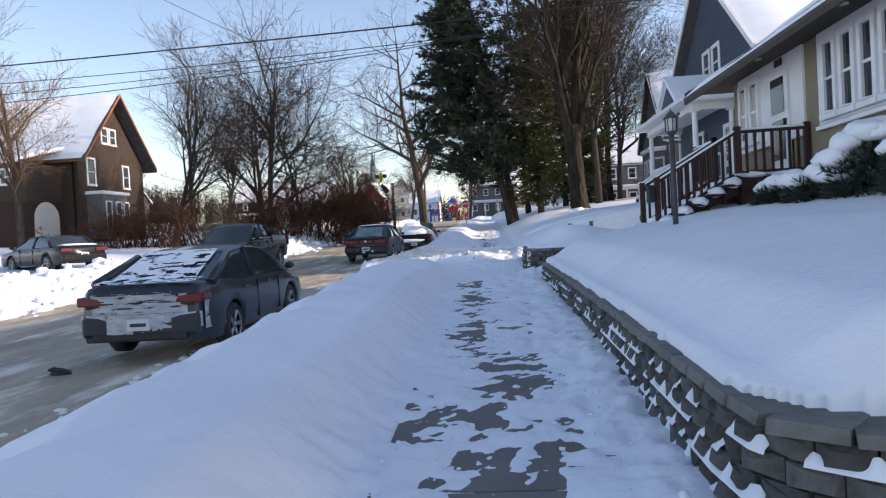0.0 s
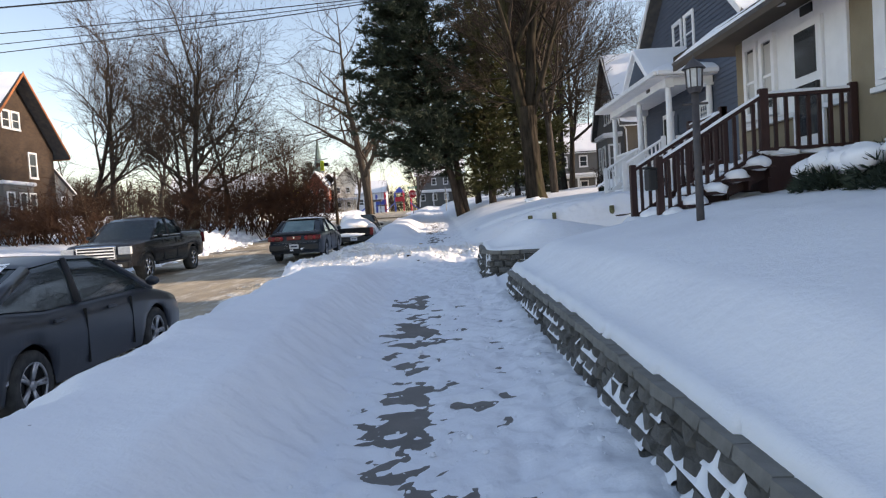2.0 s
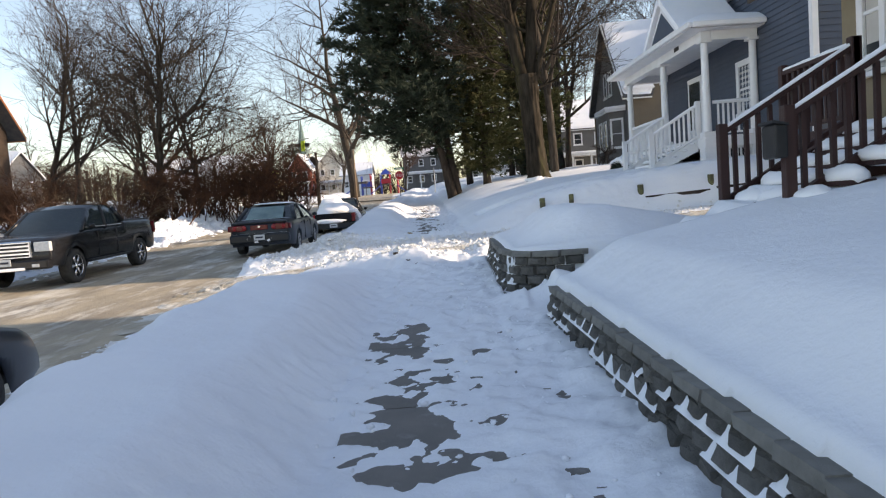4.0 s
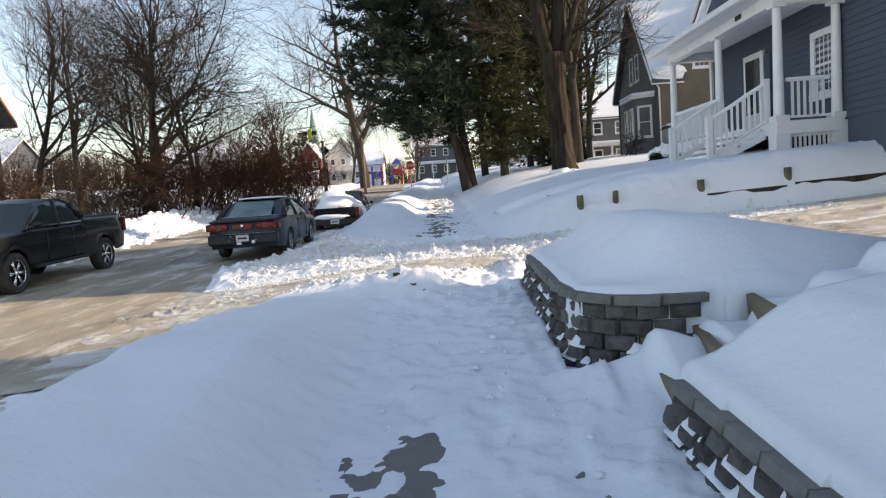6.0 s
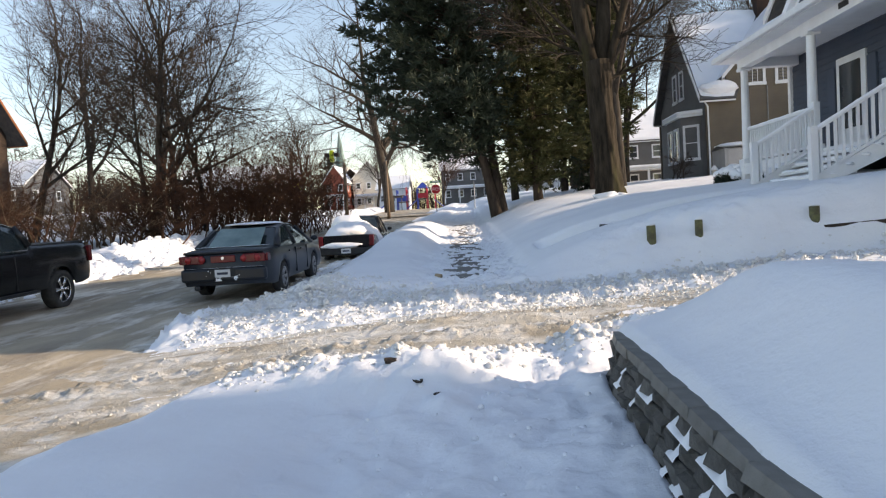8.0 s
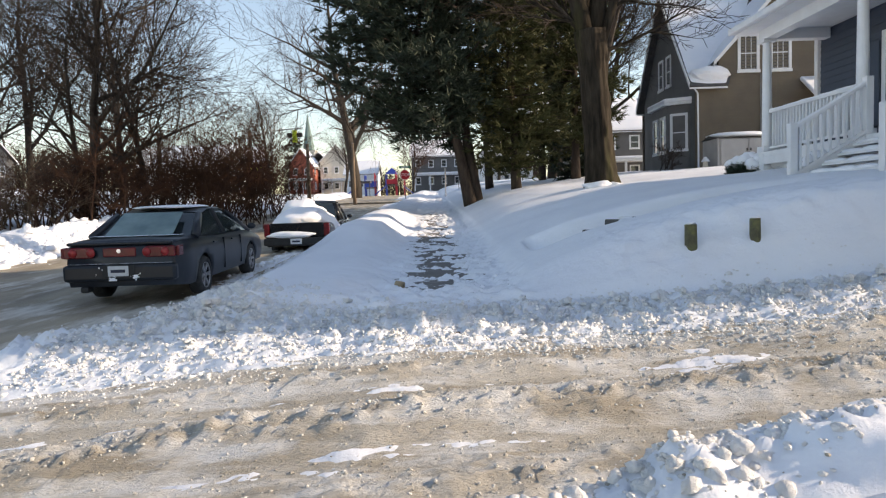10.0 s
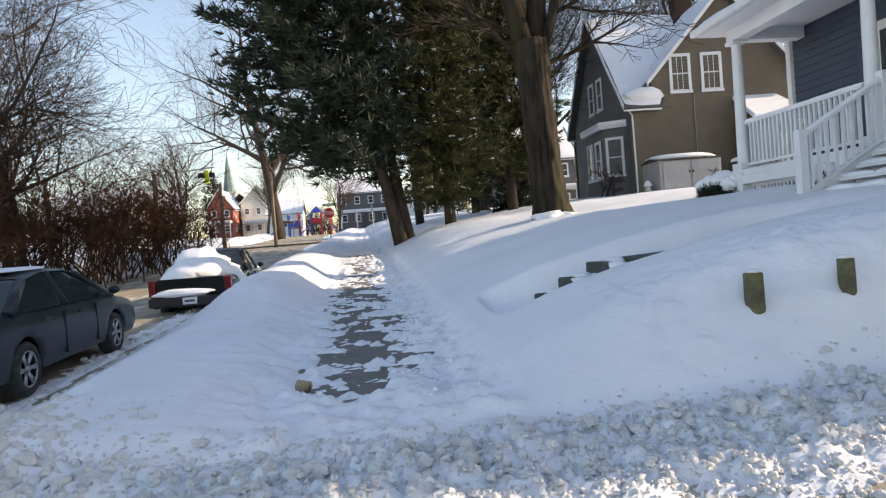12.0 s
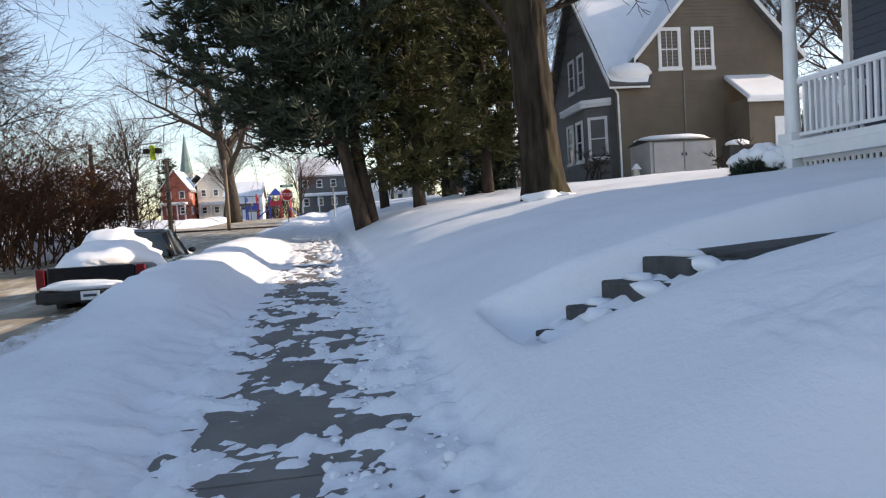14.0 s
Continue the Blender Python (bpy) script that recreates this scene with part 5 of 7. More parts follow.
hpart(blue, "house_sign", BLACK, [((-0.12, 1.55, 5.53), (0.02, 0.32, 0.11))])
railing(blue, (0.19, 0.0, FL), (1.15, 0.0, FL), 0.92, WHITE, 0.12, 0.1, 0.045, posts=(False, False))
railing(blue, (0.02, COLS[1] + 0.17, FL), (0.02, COLS[0] - 0.17, FL), 0.92, WHITE, 0.12, 0.1, 0.045, posts=(False, False))
railing(blue, (0.15, COLS[0], FL), (1.4, COLS[0], FL), 0.92, WHITE, 0.12, 0.1, 0.045, posts=(False, False))
a0, a1 = COLS[1] + 0.17, COLS[0] - 0.17
sk = hpart(blue, "skirt", WHITE, [((0.05, (a0 + a1) / 2, FL - 0.30), (0.05, a1 - a0, 0.10)), ((0.05, (a0 + a1) / 2, 1.98), (0.05, a1 - a0, 0.16))])
# a black sheet behind the slats paints in the shade under the porch
hpart(blue, "crawl_space", BLACK, [((0.22, (a0 + a1) / 2, 2.3), (0.04, a1 - a0, 0.9))])
me = Geo().box((0, 0, 0), (0.025, 0.055, 0.55)).mesh("slat", WHITE)
n = int((a1 - a0) / 0.105)
for i in range(n):
    part("slat", me, None, sk, at=pose(0.05, a0 + (i + 0.5) * (a1 - a0) / n, 2.33))
sk = hpart(blue, "skirt", WHITE, [((0.67, -0.05, FL - 0.30), (0.96, 0.05, 0.10)), ((0.67, -0.05, 1.98), (0.96, 0.05, 0.16))])
# the same painted shade behind the south slats
hpart(blue, "crawl_space", BLACK, [((0.67, 0.12, 2.3), (0.96, 0.04, 0.9))])
for i in range(9):
    part("slat", me, None, sk, at=pose(0.24 + 0.107 * i, -0.05, 2.33, 0, 0, 90))
# stair down to the lawn
for k in range(5):
    x, z = -0.12 - 0.27 * (k + 0.5), FL - 0.16 * (k + 1)
    st = hpart(blue, "tread", WHITE, [((x, 1.5, z - 0.02), (0.29, 2.3, 0.04)), ((x + 0.13, 1.5, z - 0.09), (0.02, 2.3, 0.13))])
    g = Geo()
    for j in range(4):
        g.blob((x, 0.6 + 0.6 * j, z + 0.02), (0.14, 0.36, 0.05), k + j * 5, 0.4, 10, 6)
    part("step_snow", g, SNOW_SOFT, st, smooth=True)
for a in (0.32, 2.72):
    hpart(blue, "stringer", WHITE, geo=Geo().slab([(-0.12, a, FL - 0.35), (-1.5, a, 1.9), (-1.5, a, 2.12), (-0.12, a, FL)], 0.05))
    railing(blue, (-0.1, a, FL), (-1.42, a, 2.08), 0.92, WHITE, 0.12, 0.13, 0.045)

# tan-sided house behind the trees
tan = thing("house", pose(11.6, 50.3, 0, 0, 0, 0), "tan sided house with steep snowy gables and white trim", "house")
gable_wall(tan, "y", 0, 1.2, 8.7, 2.6, 8.9, 13.0, TAN_SIDING)
siding(tan, "y", 0, 1.2, 8.7, 3.2, 8.9, TAN_SIDING, -1, 0.16, (4.95, 13.0))
hpart(tan, "wall", TAN_SIDING, [((0.65, 0.1, 5.2), (1.3, 0.2, 5.2))])
siding(tan, "y", 0, 0, 1.2, 3.2, 7.8, TAN_SIDING, -1, 0.16)
gable_wall(tan, "x", 0, 0, 9.0, 2.6, 7.9, 13.2, GREY_SIDING)
siding(tan, "x", 0, 0, 9.0, 3.2, 7.9, GREY_SIDING, -1, 0.16, (4.5, 13.2))
hpart(tan, "wall", TAN_SIDING, [((8.6, 5, 5.5), (0.2, 10, 6))])
hpart(tan, "wall", TAN_SIDING, [((4.3, 9.5, 5.5), (8.6, 0.2, 6))])
gable_roof(tan, "x", 0, 4.55, 0.0, 9.0, 7.9, 13.2, over=0.4, snow=0.18, valley=1.5)
gable_roof(tan, "y", 0, 9.0, 1.2, 8.7, 8.9, 13.0, over=0.4, snow=0.18)
window(tan, "y", 0, 2.15, 3.25, 8.15, 10.1, frame=0.15, muntins=2)
window(tan, "y", 0, 3.75, 4.85, 8.15, 10.1, frame=0.15, muntins=2)
window(tan, "x", 0, 3.6, 4.5, 8.2, 10.0, frame=0.13)
window(tan, "x", 0, 5.0, 5.9, 8.2, 10.0, frame=0.13)
g = Geo()
g.blob((0.75, -0.05, 8.15), (1.0, 0.5, 0.42), 3, 0.2, 18, 9)
hpart(tan, "eave_snow", SNOW_SOFT, geo=g)
hpart(tan, "downspout", WHITE, geo=Geo().path([(-0.45, -0.25, 7.75), (-0.1, -0.12, 7.5), (0.12, -0.08, 7.2), (0.14, -0.08, 4.6), (0.14, -0.08, 3.2)], [0.05] * 5, 8))
hpart(tan, "pipe", STEEL, geo=Geo().tube((3.3, -0.06, 4.0), (3.3, -0.06, 8.1), 0.03, n=6))
# bay, chimney and lean-to
bay = hpart(tan, "bay", GREY_SIDING, geo=Geo().prism([(0, 0.6), (-1.0, 1.2), (-1.0, 4.0), (0, 4.6)], "z", 2.6, 6.85))
hpart(bay, "bay_roof", SNOW_SOFT, geo=Geo().prism([(0.1, 0.3), (-1.25, 1.05), (-1.25, 4.15), (0.1, 4.9)], "z", 6.95, 7.15), bevel=0.08)
hpart(bay, "cornice", WHITE, geo=Geo().prism([(0.1, 0.33), (-1.22, 1.07), (-1.22, 4.13), (0.1, 4.87)], "z", 6.8, 6.95))
window(tan, "x", -1.0, 1.5, 2.4, 4.3, 6.3, frame=0.13)
window(tan, "x", -1.0, 2.8, 3.7, 4.3, 6.3, frame=0.13)
bw = window(tan, "y", 0.0, -0.62, 0.28, 4.35, 6.35, frame=0.13)
bw.matrix_basis = Matrix.Translation((-0.5, 0.92, 0)) @ Matrix.Rotation(radians(-31), 4, "Z") @ Matrix.Translation((0.17, 0, 0))
hpart(tan, "chimney", BROWN_BRICK, [((5.0, 4.2, 13.2), (1.0, 0.7, 2.0)), ((5.0, 4.2, 14.2), (1.15, 0.85, 0.15))])
lean = hpart(tan, "lean_to", TAN_SIDING, [((6.4, -0.9, 4.7), (2.3, 2.0, 3.6))])
hpart(lean, "lean_to_roof", SNOW_SOFT, geo=Geo().slab([(5.0, -2.25, 6.35), (7.9, -2.25, 6.35), (7.6, 0.15, 7.75), (5.3, 0.15, 7.75)], 0.2), bevel=0.08)
hpart(lean, "fascia", WHITE, [((6.45, -2.2, 6.36), (2.86, 0.08, 0.16))])
hpart(lean, "door", WHITE, [((6.9, -1.93, 4.6), (0.95, 0.06, 2.1))])

# grey storage box, grill and urn beside it
shed = thing("storage_shed", pose(12.3, 46.6, snow_at(12.3, 46.6) - 0.1), "low grey plastic garden shed capped with snow", "shed")
part("body", Geo().prism([(-0.9, 0), (0.9, 0), (0.9, 1.28), (0, 1.42), (-0.9, 1.28)], "x", -1.35, 1.35), GREY_BOX, shed, bevel=0.03)
for sd in (-1, 1):
    part("door", Geo().box((sd * 0.62, -0.93, 0.66), (1.2, 0.05, 1.15)), GREY_BOX, shed, bevel=0.02)
    part("latch", Geo().box((sd * 0.08, -0.97, 0.75), (0.05, 0.04, 0.12)), BLACK, shed)
part("lid", Geo().prism([(-1.0, 1.28), (1.0, 1.28), (0, 1.46)], "x", -1.42, 1.42), BLACK, shed)
g = Geo()
g.blob((0, 0, 1.44), (1.45, 0.98, 0.17), 4, 0.15, 24, 9)
part("roof_snow", g, SNOW_SOFT, shed, smooth=True)
grill = thing("barbecue", pose(15.0, 46.4, snow_at(15.0, 46.4) - 0.05), "covered black barbecue with snow on its lid", "barbecue")
part("cover", Geo().box((0, 0, 0.45), (1.2, 0.6, 0.95), taper=0.9), BLACK, grill, bevel=0.06)
part("table", Geo().box((0.85, 0, 0.82), (0.5, 0.5, 0.05)), BLACK, grill)
g = Geo()
g.blob((0, 0, 0.98), (0.5, 0.27, 0.17), 8, 0.2, 14, 8)
part("lid_snow", g, SNOW_SOFT, grill, smooth=True)
urn = thing("garden_lantern", pose(10.6, 46.2, snow_at(10.6, 46.2)), "small pale stone garden lantern in snow", "lantern")
part("pedestal", Geo().tube((0, 0, -0.1), (0, 0, 0.3), 0.14, 0.1, 10), CREAM, urn)
part("cap", Geo().tube((0, 0, 0.3), (0, 0, 0.52), 0.2, 0.05, 10), SNOW_SOFT, urn)

# brown shingled house over the road
br = thing("house", pose(-31.6, 50.5, 0, 0, 0, 0), "big brown shingled house with orange bargeboards", "house")
gable_wall(br, "x", -0.2, -4.3, 4.4, 2.0, 9.0, 13.9, BROWN_SHINGLE, inward=-1, thick=0.3)
hpart(br, "wall", BROWN_SHINGLE, [((-7.5, 4.3, 5.5), (14.5, 0.3, 7))])
hpart(br, "wall", BROWN_SHINGLE, [((-7.7, -4.2, 5.5), (14.0, 0.3, 7))])
gable_roof(br, "x", -14.5, 0.2, -4.3, 4.4, 9.0, 13.9, over=0.6, snow=0.25, trim=ORANGE_TRIM)
ext = hpart(br, "porch_front", BROWN_SHINGLE, [((-8.0, -6.2, 5.0), (13.0, 4.2, 5.9))], label="brown front with arched brick porch")
hpart(ext, "extension_roof", SNOW_SOFT, geo=Geo().slab([(-14.8, -8.9, 8.0), (-1.2, -8.9, 8.0), (-1.2, -4.0, 9.3), (-14.8, -4.0, 9.3)], 0.3), bevel=0.1)
hpart(ext, "extension_eave", WHITE, [((-8.0, -8.85, 8.02), (13.5, 0.12, 0.2))])
hpart(ext, "brick_base", BROWN_BRICK, [((-8.0, -8.33, 3.6), (13.04, 0.1, 3.4)), ((-1.46, -6.2, 3.6), (0.1, 4.2, 3.4))])
for a in (-10.6, -7.4, -4.2):
    for q in (0, 1.0):
        window(br, "y", -8.3, a + q, a + q + 0.9, 6.4, 7.6, frame=0.12, muntins=1)
for a in (-10.2, -5.6):
    g = Geo()
    pts = [(a - 1.3, 2.6)] + [(a + 1.3 * math.cos(t), 4.0 + 1.1 * math.sin(t)) for t in np.linspace(math.pi, 0, 15)] + [(a + 1.3, 2.6)]
    arch = hpart(br, "arched_window", CREAM, geo=Geo().prism(pts[::-1], "y", -8.42, -8.36))
    pts = [(a + (x - a) * 0.9, 2.7 + (z - 2.6) * 0.92) for x, z in pts]
    hpart(arch, "pane", GLASS, geo=Geo().prism(pts[::-1], "y", -8.45, -8.42))
    for q in (-0.7, 0, 0.7):
        hpart(arch, "muntin", CREAM, [((a + q, -8.46, 3.7), (0.07, 0.03, 2.0))])
pts = [(-7.6, 2.4)] + [(-6.3 + 1.25 * math.cos(t), 4.1 + 1.2 * math.sin(t)) for t in np.linspace(math.pi, 0, 15)] + [(-5.05, 2.4)]
arch = hpart(br, "arched_door", CREAM, geo=Geo().prism(pts, "x", -1.42, -1.35))
for a0, a1, z0_, z1_ in ((-3.3, -2.2, 6.6, 8.8), (1.3, 2.3, 6.6, 8.6), (-1.3, -0.35, 10.0, 11.4), (-0.25, 0.7, 10.0, 11.4)):
    window(br, "x", -0.2, a0, a1, z0_, z1_, out=1, frame=0.14)
# the cream bay takes the grey siding, its shade put into the colour
bb = hpart(br, "side_bay", GREY_SIDING, [((0.45, -1.9, 4.2), (1.3, 3.2, 3.4))], label="cream side bay greyed for shade, with snowy roof")
hpart(bb, "bay_roof", SNOW_SOFT, [((0.5, -1.9, 6.02), (1.6, 3.5, 0.25))], 0.08)
for a in (-3.2, -1.9, -0.9):
    window(br, "x", 1.1, a, a + 0.8, 3.4, 5.4, out=1, frame=0.1)
hpart(br, "dormer", BROWN_SHINGLE, geo=Geo().prism([(-13.5, 8.6), (-8.4, 8.6), (-11.0, 11.6)], "y", -7.2, -4.0))
window(br, "y", -7.2, -12.0, -11.0, 9.0, 10.3, frame=0.12)
g = Geo()
for k in range(60):
    rr = random.Random(k)
    x = -14.3 + 13 * rr.random()
    h = rr.uniform(0.15, 0.7) * (1.0 if x < -7 else 0.5)
    g.tube((x, -8.9, 7.95 - h), (x, -8.9, 7.98), 0.005, 0.035, 5, False)
ic = part("icicle", g, LAMP_CLEAR, ext, "icicles hanging from the eave")
ic["kind"] = "stuff"


# ---- trees ----
def grow(rnd, base, height, spread_=0.55, trunk_r=0.2, levels=5, lean=(0, 0), first=0.3, kids=(7, 5, 5, 4, 3), droop=0.0, limit=4200, shrink=0.62, up=0.35):
    """Limbs (thick) and twigs (thin) of a bare tree as two meshes' worth of tubes."""
    limbs, twigs = Geo(), Geo()
    todo = []

    def bough(p, d, length, r, level):
        n = 6 if level == 0 else (4 if level < 3 else 3)
        pts, rad = [p], [r]
        q, e = p.copy(), d.normalized()
        for k in range(n):
            wob = 0.10 if level == 0 else 0.24
            e = e + Vector((rnd.uniform(-wob, wob), rnd.uniform(-wob, wob), rnd.uniform(-wob, wob) * 0.6 + (up * 0.12 if level else 0.02) - droop * level * 0.05))
            e.normalize()
            q = q + e * (length / n)
            pts.append(q.copy())
            rad.append(max(0.007, r * (1 - (0.62 if level == 0 else 0.72) * (k + 1) / n)))
        g = limbs if level < 2 else twigs
        g.path(pts, rad, 8 if level == 0 else (6 if level == 1 else 3))
        if level >= levels - 1:
            return
        m = kids[level]
        for i in range(m):
            t = (first if level == 0 else 0.22) + (1 - (first if level == 0 else 0.22)) * (i + rnd.random()) / m
            s = min(n - 1e-3, t * n)
            a = int(s)
            w = pts[a].lerp(pts[a + 1], s - a)
            rr = rad[a] + (rad[a + 1] - rad[a]) * (s - a)
            dr = (pts[a + 1] - pts[a]).normalized()
            side = dr.orthogonal().normalized()
            side = Matrix.Rotation(rnd.uniform(0, 2 * math.pi), 3, dr) @ side
            ang = rnd.uniform(0.55, 1.0) * spread_ * 1.3
            nd = dr * math.cos(ang) + side * math.sin(ang)
            ln = length * shrink * rnd.uniform(0.7, 1.15) * (1.0 if level else (1.15 - 0.5 * t))
            todo.append((w, nd, ln, max(0.011, rr * 0.68), level + 1))
        todo.append((pts[-1], (pts[-1] - pts[-2]).normalized(), length * shrink * 0.8, rad[-1], level + 1))

    bough(Vector(base), Vector((lean[0], lean[1], 1)), height * 0.62, trunk_r, 0)
    count = 0
    while todo and count < limit:
        bough(*todo.pop(0))
        count += 1
    return limbs, twigs


def bare_tree(x, y, height, label, seed, bark=BARK, twig=TWIG, **kw):
    rnd = random.Random(seed)
    z = snow_at(x, y)
    t = thing("tree", pose(x, y, z - 0.15), label, "tree")
    limbs, twigs = grow(rnd, (0, 0, 0), height, **kw)
    part("trunk", limbs, bark, t, smooth=True)
    c = part("crown", twigs, twig, t, "fine bare twigs")
    return t


LEAFLESS = "tall leafless tree with fine twigs standing in snow"
bare_tree(-17.2, 45.5, 17.0, "tall leafless tree rising from a thicket in snow", 5, trunk_r=0.24, spread_=0.8, levels=6, kids=(13, 7, 6, 4, 3), limit=4200, first=0.18, up=0.2, droop=0.25)
bare_tree(-18.0, 46.5, 12.5, LEAFLESS, 6, trunk_r=0.15, spread_=0.8, levels=6, kids=(9, 6, 5, 4, 3), limit=2000, lean=(-0.12, 0))
bare_tree(-15.3, 47.0, 13.0, LEAFLESS, 7, trunk_r=0.16, spread_=0.8, levels=6, kids=(9, 6, 5, 4, 3), limit=2000, lean=(0.06, 0))
bare_tree(-25.5, 48.0, 14.5, LEAFLESS, 8, trunk_r=0.22, spread_=0.7, levels=6, kids=(8, 6, 5, 4, 3), limit=2400, lean=(0.25, 0))
bare_tree(-33.0, 66.0, 19.0, LEAFLESS, 9, trunk_r=0.3, spread_=0.65, levels=6, kids=(8, 6, 5, 4, 3), limit=2600)
bare_tree(-24.0, 62.0, 17.0, LEAFLESS, 10, trunk_r=0.28, spread_=0.65, levels=6, kids=(8, 6, 5, 4, 3), limit=4500)
bare_tree(-27.0, 34.0, 13.0, "russet-twigged leafless tree in a front yard", 11, trunk_r=0.2, spread_=0.6, twig=TWIG_TAN, levels=6, kids=(9, 6, 5, 4, 3), limit=4000)
bare_tree(-13.3, 100.0, 30.0, "huge old bare tree with spreading crown near a crossing", 12, trunk_r=0.7, spread_=0.95, levels=6, kids=(10, 7, 6, 4, 3), limit=8000, first=0.30, up=0.4, lean=(-0.05, 0))
bare_tree(8.5, 58.0, 20.0, LEAFLESS, 14, trunk_r=0.3, spread_=0.5, levels=6, kids=(8, 6, 5, 4, 3), limit=4500)
bare_tree(6.2, 64.0, 21.0, LEAFLESS, 15, trunk_r=0.34, spread_=0.5, levels=6, kids=(8, 6, 5, 4, 3), limit=4500)
bare_tree(5.6, 43.5, 18.0, LEAFLESS, 16, trunk_r=0.24, spread_=0.5, levels=6, kids=(8, 6, 5, 4, 3), limit=4200)
bare_tree(8.0, 72.0, 20.0, LEAFLESS, 17, trunk_r=0.3, spread_=0.55, levels=6, kids=(8, 6, 5, 4, 3), limit=4000)
bare_tree(7.2, 52.5, 19.0, LEAFLESS, 25, trunk_r=0.26, spread_=0.6, levels=6, kids=(8, 6, 5, 4, 3), limit=4500)
bare_tree(23.5, 58.0, 17.0, LEAFLESS, 26, trunk_r=0.26, spread_=0.65, levels=6, kids=(8, 6, 5, 4, 3), limit=4500)
bare_tree(29.0, 56.0, 16.0, LEAFLESS, 27, trunk_r=0.24, spread_=0.65, levels=6, kids=(8, 6, 5, 4, 3), limit=4000)
bare_tree(19.5, 62.0, 17.0, LEAFLESS, 28, trunk_r=0.26, spread_=0.7, levels=6, kids=(9, 6, 5, 4, 3), limit=4500)
bare_tree(34.0, 62.0, 18.0, LEAFLESS, 29, trunk_r=0.26, spread_=0.7, levels=6, kids=(9, 6, 5, 4, 3), limit=4000)
bare_tree(10.5, 66.0, 19.0, LEAFLESS, 30, trunk_r=0.28, spread_=0.7, levels=6, kids=(9, 6, 5, 4, 3), limit=4500)
bare_tree(26.0, 66.0, 20.0, LEAFLESS, 18, trunk_r=0.32, spread_=0.6, levels=6, kids=(8, 6, 5, 4, 3), limit=4000)
bare_tree(21.5, 47.0, 11.0, LEAFLESS, 19, trunk_r=0.14, spread_=0.6, levels=6, kids=(8, 6, 5, 4, 3), limit=3000)
bare_tree(-42.0, 95.0, 18.0, LEAFLESS, 20, trunk_r=0.3, spread_=0.6, levels=5, kids=(9, 7, 6, 5), limit=2500)
bare_tree(-30.0, 120.0, 17.0, LEAFLESS, 21, trunk_r=0.3, spread_=0.6, levels=5, kids=(9, 7, 6, 5), limit=2500)
bare_tree(-19.0, 125.0, 14.0, LEAFLESS, 22, trunk_r=0.25, spread_=0.6, levels=5, kids=(9, 7, 6, 5), limit=2200)
bare_tree(6.0, 120.0, 16.0, LEAFLESS, 23, trunk_r=0.25, spread_=0.6, levels=5, kids=(9, 7, 6, 5), limit=2200)
bare_tree(-8.0, 128.0, 12.0, "russet leafless tree behind the playground", 24, twig=TWIG_RED, trunk_r=0.2, spread_=0.6, levels=5, kids=(9, 7, 6, 5), limit=2000)

# the great forked tree on the lawn
oak = thing("tree", pose(3.55, 35.2, snow_at(3.55, 35.2) - 0.2), "massive forked mossy-barked tree rooted in the lawn", "tree")
rnd = random.Random(31)
limbs, twigs = Geo(), Geo()
HS = np.linspace(-0.1, 4.6, 60)
limbs.path([(-0.057 * h, 0, h) for h in HS], [float(np.interp(h, (-0.1, 0.15, 0.5, 1.2, 3.6, 4.6), (0.66, 0.52, 0.44, 0.39, 0.37, 0.42))) for h in HS], 56)
for i, (x, y, z) in enumerate(limbs.v):
    # deep upright ridges of bark
    c_ = Vector((-0.057 * z, 0, z))
    d_ = Vector((x, y, z)) - c_
    w_ = math.atan2(d_.y, d_.x)
    k_ = abs(noise.noise(Vector((math.cos(w_) * 5.5, math.sin(w_) * 5.5, z * 0.9)))) + 0.5 * abs(noise.noise(Vector((math.cos(w_) * 13, math.sin(w_) * 13, z * 2.6 + 7))))
    limbs.v[i] = tuple(c_ + d_ * (0.93 + 0.26 * k_))
for d, r, ln, sd in (((-0.20, 0.0, 1), 0.28, 10.0, 1), ((0.09, 0.1, 1), 0.27, 11.0, 2), ((0.42, -0.1, 1), 0.15, 7.0, 3), ((-0.02, 0.3, 1), 0.16, 8.5, 4)):
    l, t = grow(random.Random(40 + sd), (-0.22 + d[0] * 0.5, d[1] * 0.3, 4.1), ln * 1.5, trunk_r=r, lean=(d[0], d[1]), levels=6, kids=(7, 5, 5, 4, 3), limit=2400, spread_=0.65, first=0.2, shrink=0.55)
    for src, dst in ((l, limbs), (t, twigs)):
        k = len(dst.v)
        dst.v += src.v
        dst.f += [tuple(i + k for i in f) for f in src.f]
for a, z, ln in ((-2.9, 4.6, 3.2), (-0.2, 5.0, 3.6), (-2.6, 6.4, 3.0), (0.3, 3.9, 2.6)):
    l, t = grow(random.Random(int(z * 10)), (-0.2, 0, z), ln * 1.6, trunk_r=0.07, lean=(math.cos(a) * 3.0, math.sin(a) * 1.5), levels=5, kids=(6, 5, 4, 3), limit=260, spread_=0.6, first=0.2)
    for src, dst in ((l, limbs), (t, twigs)):
        k = len(dst.v)
        dst.v += src.v
        dst.f += [tuple(i + k for i in f) for f in src.f]
part("trunk", limbs, OAK_BARK, oak, smooth=True)
part("crown", twigs, TWIG, oak, "fine bare twigs")
g = Geo()
g.blob((-0.15, -0.50, 0.16), (0.42, 0.3, 0.17), 3, 0.6, 20, 10)
g.blob((0.30, -0.48, 0.14), (0.3, 0.25, 0.13), 6, 0.6, 18, 9)
part("root_snow", g, SNOW_SOFT, oak, "snow heaped at the foot", smooth=True)


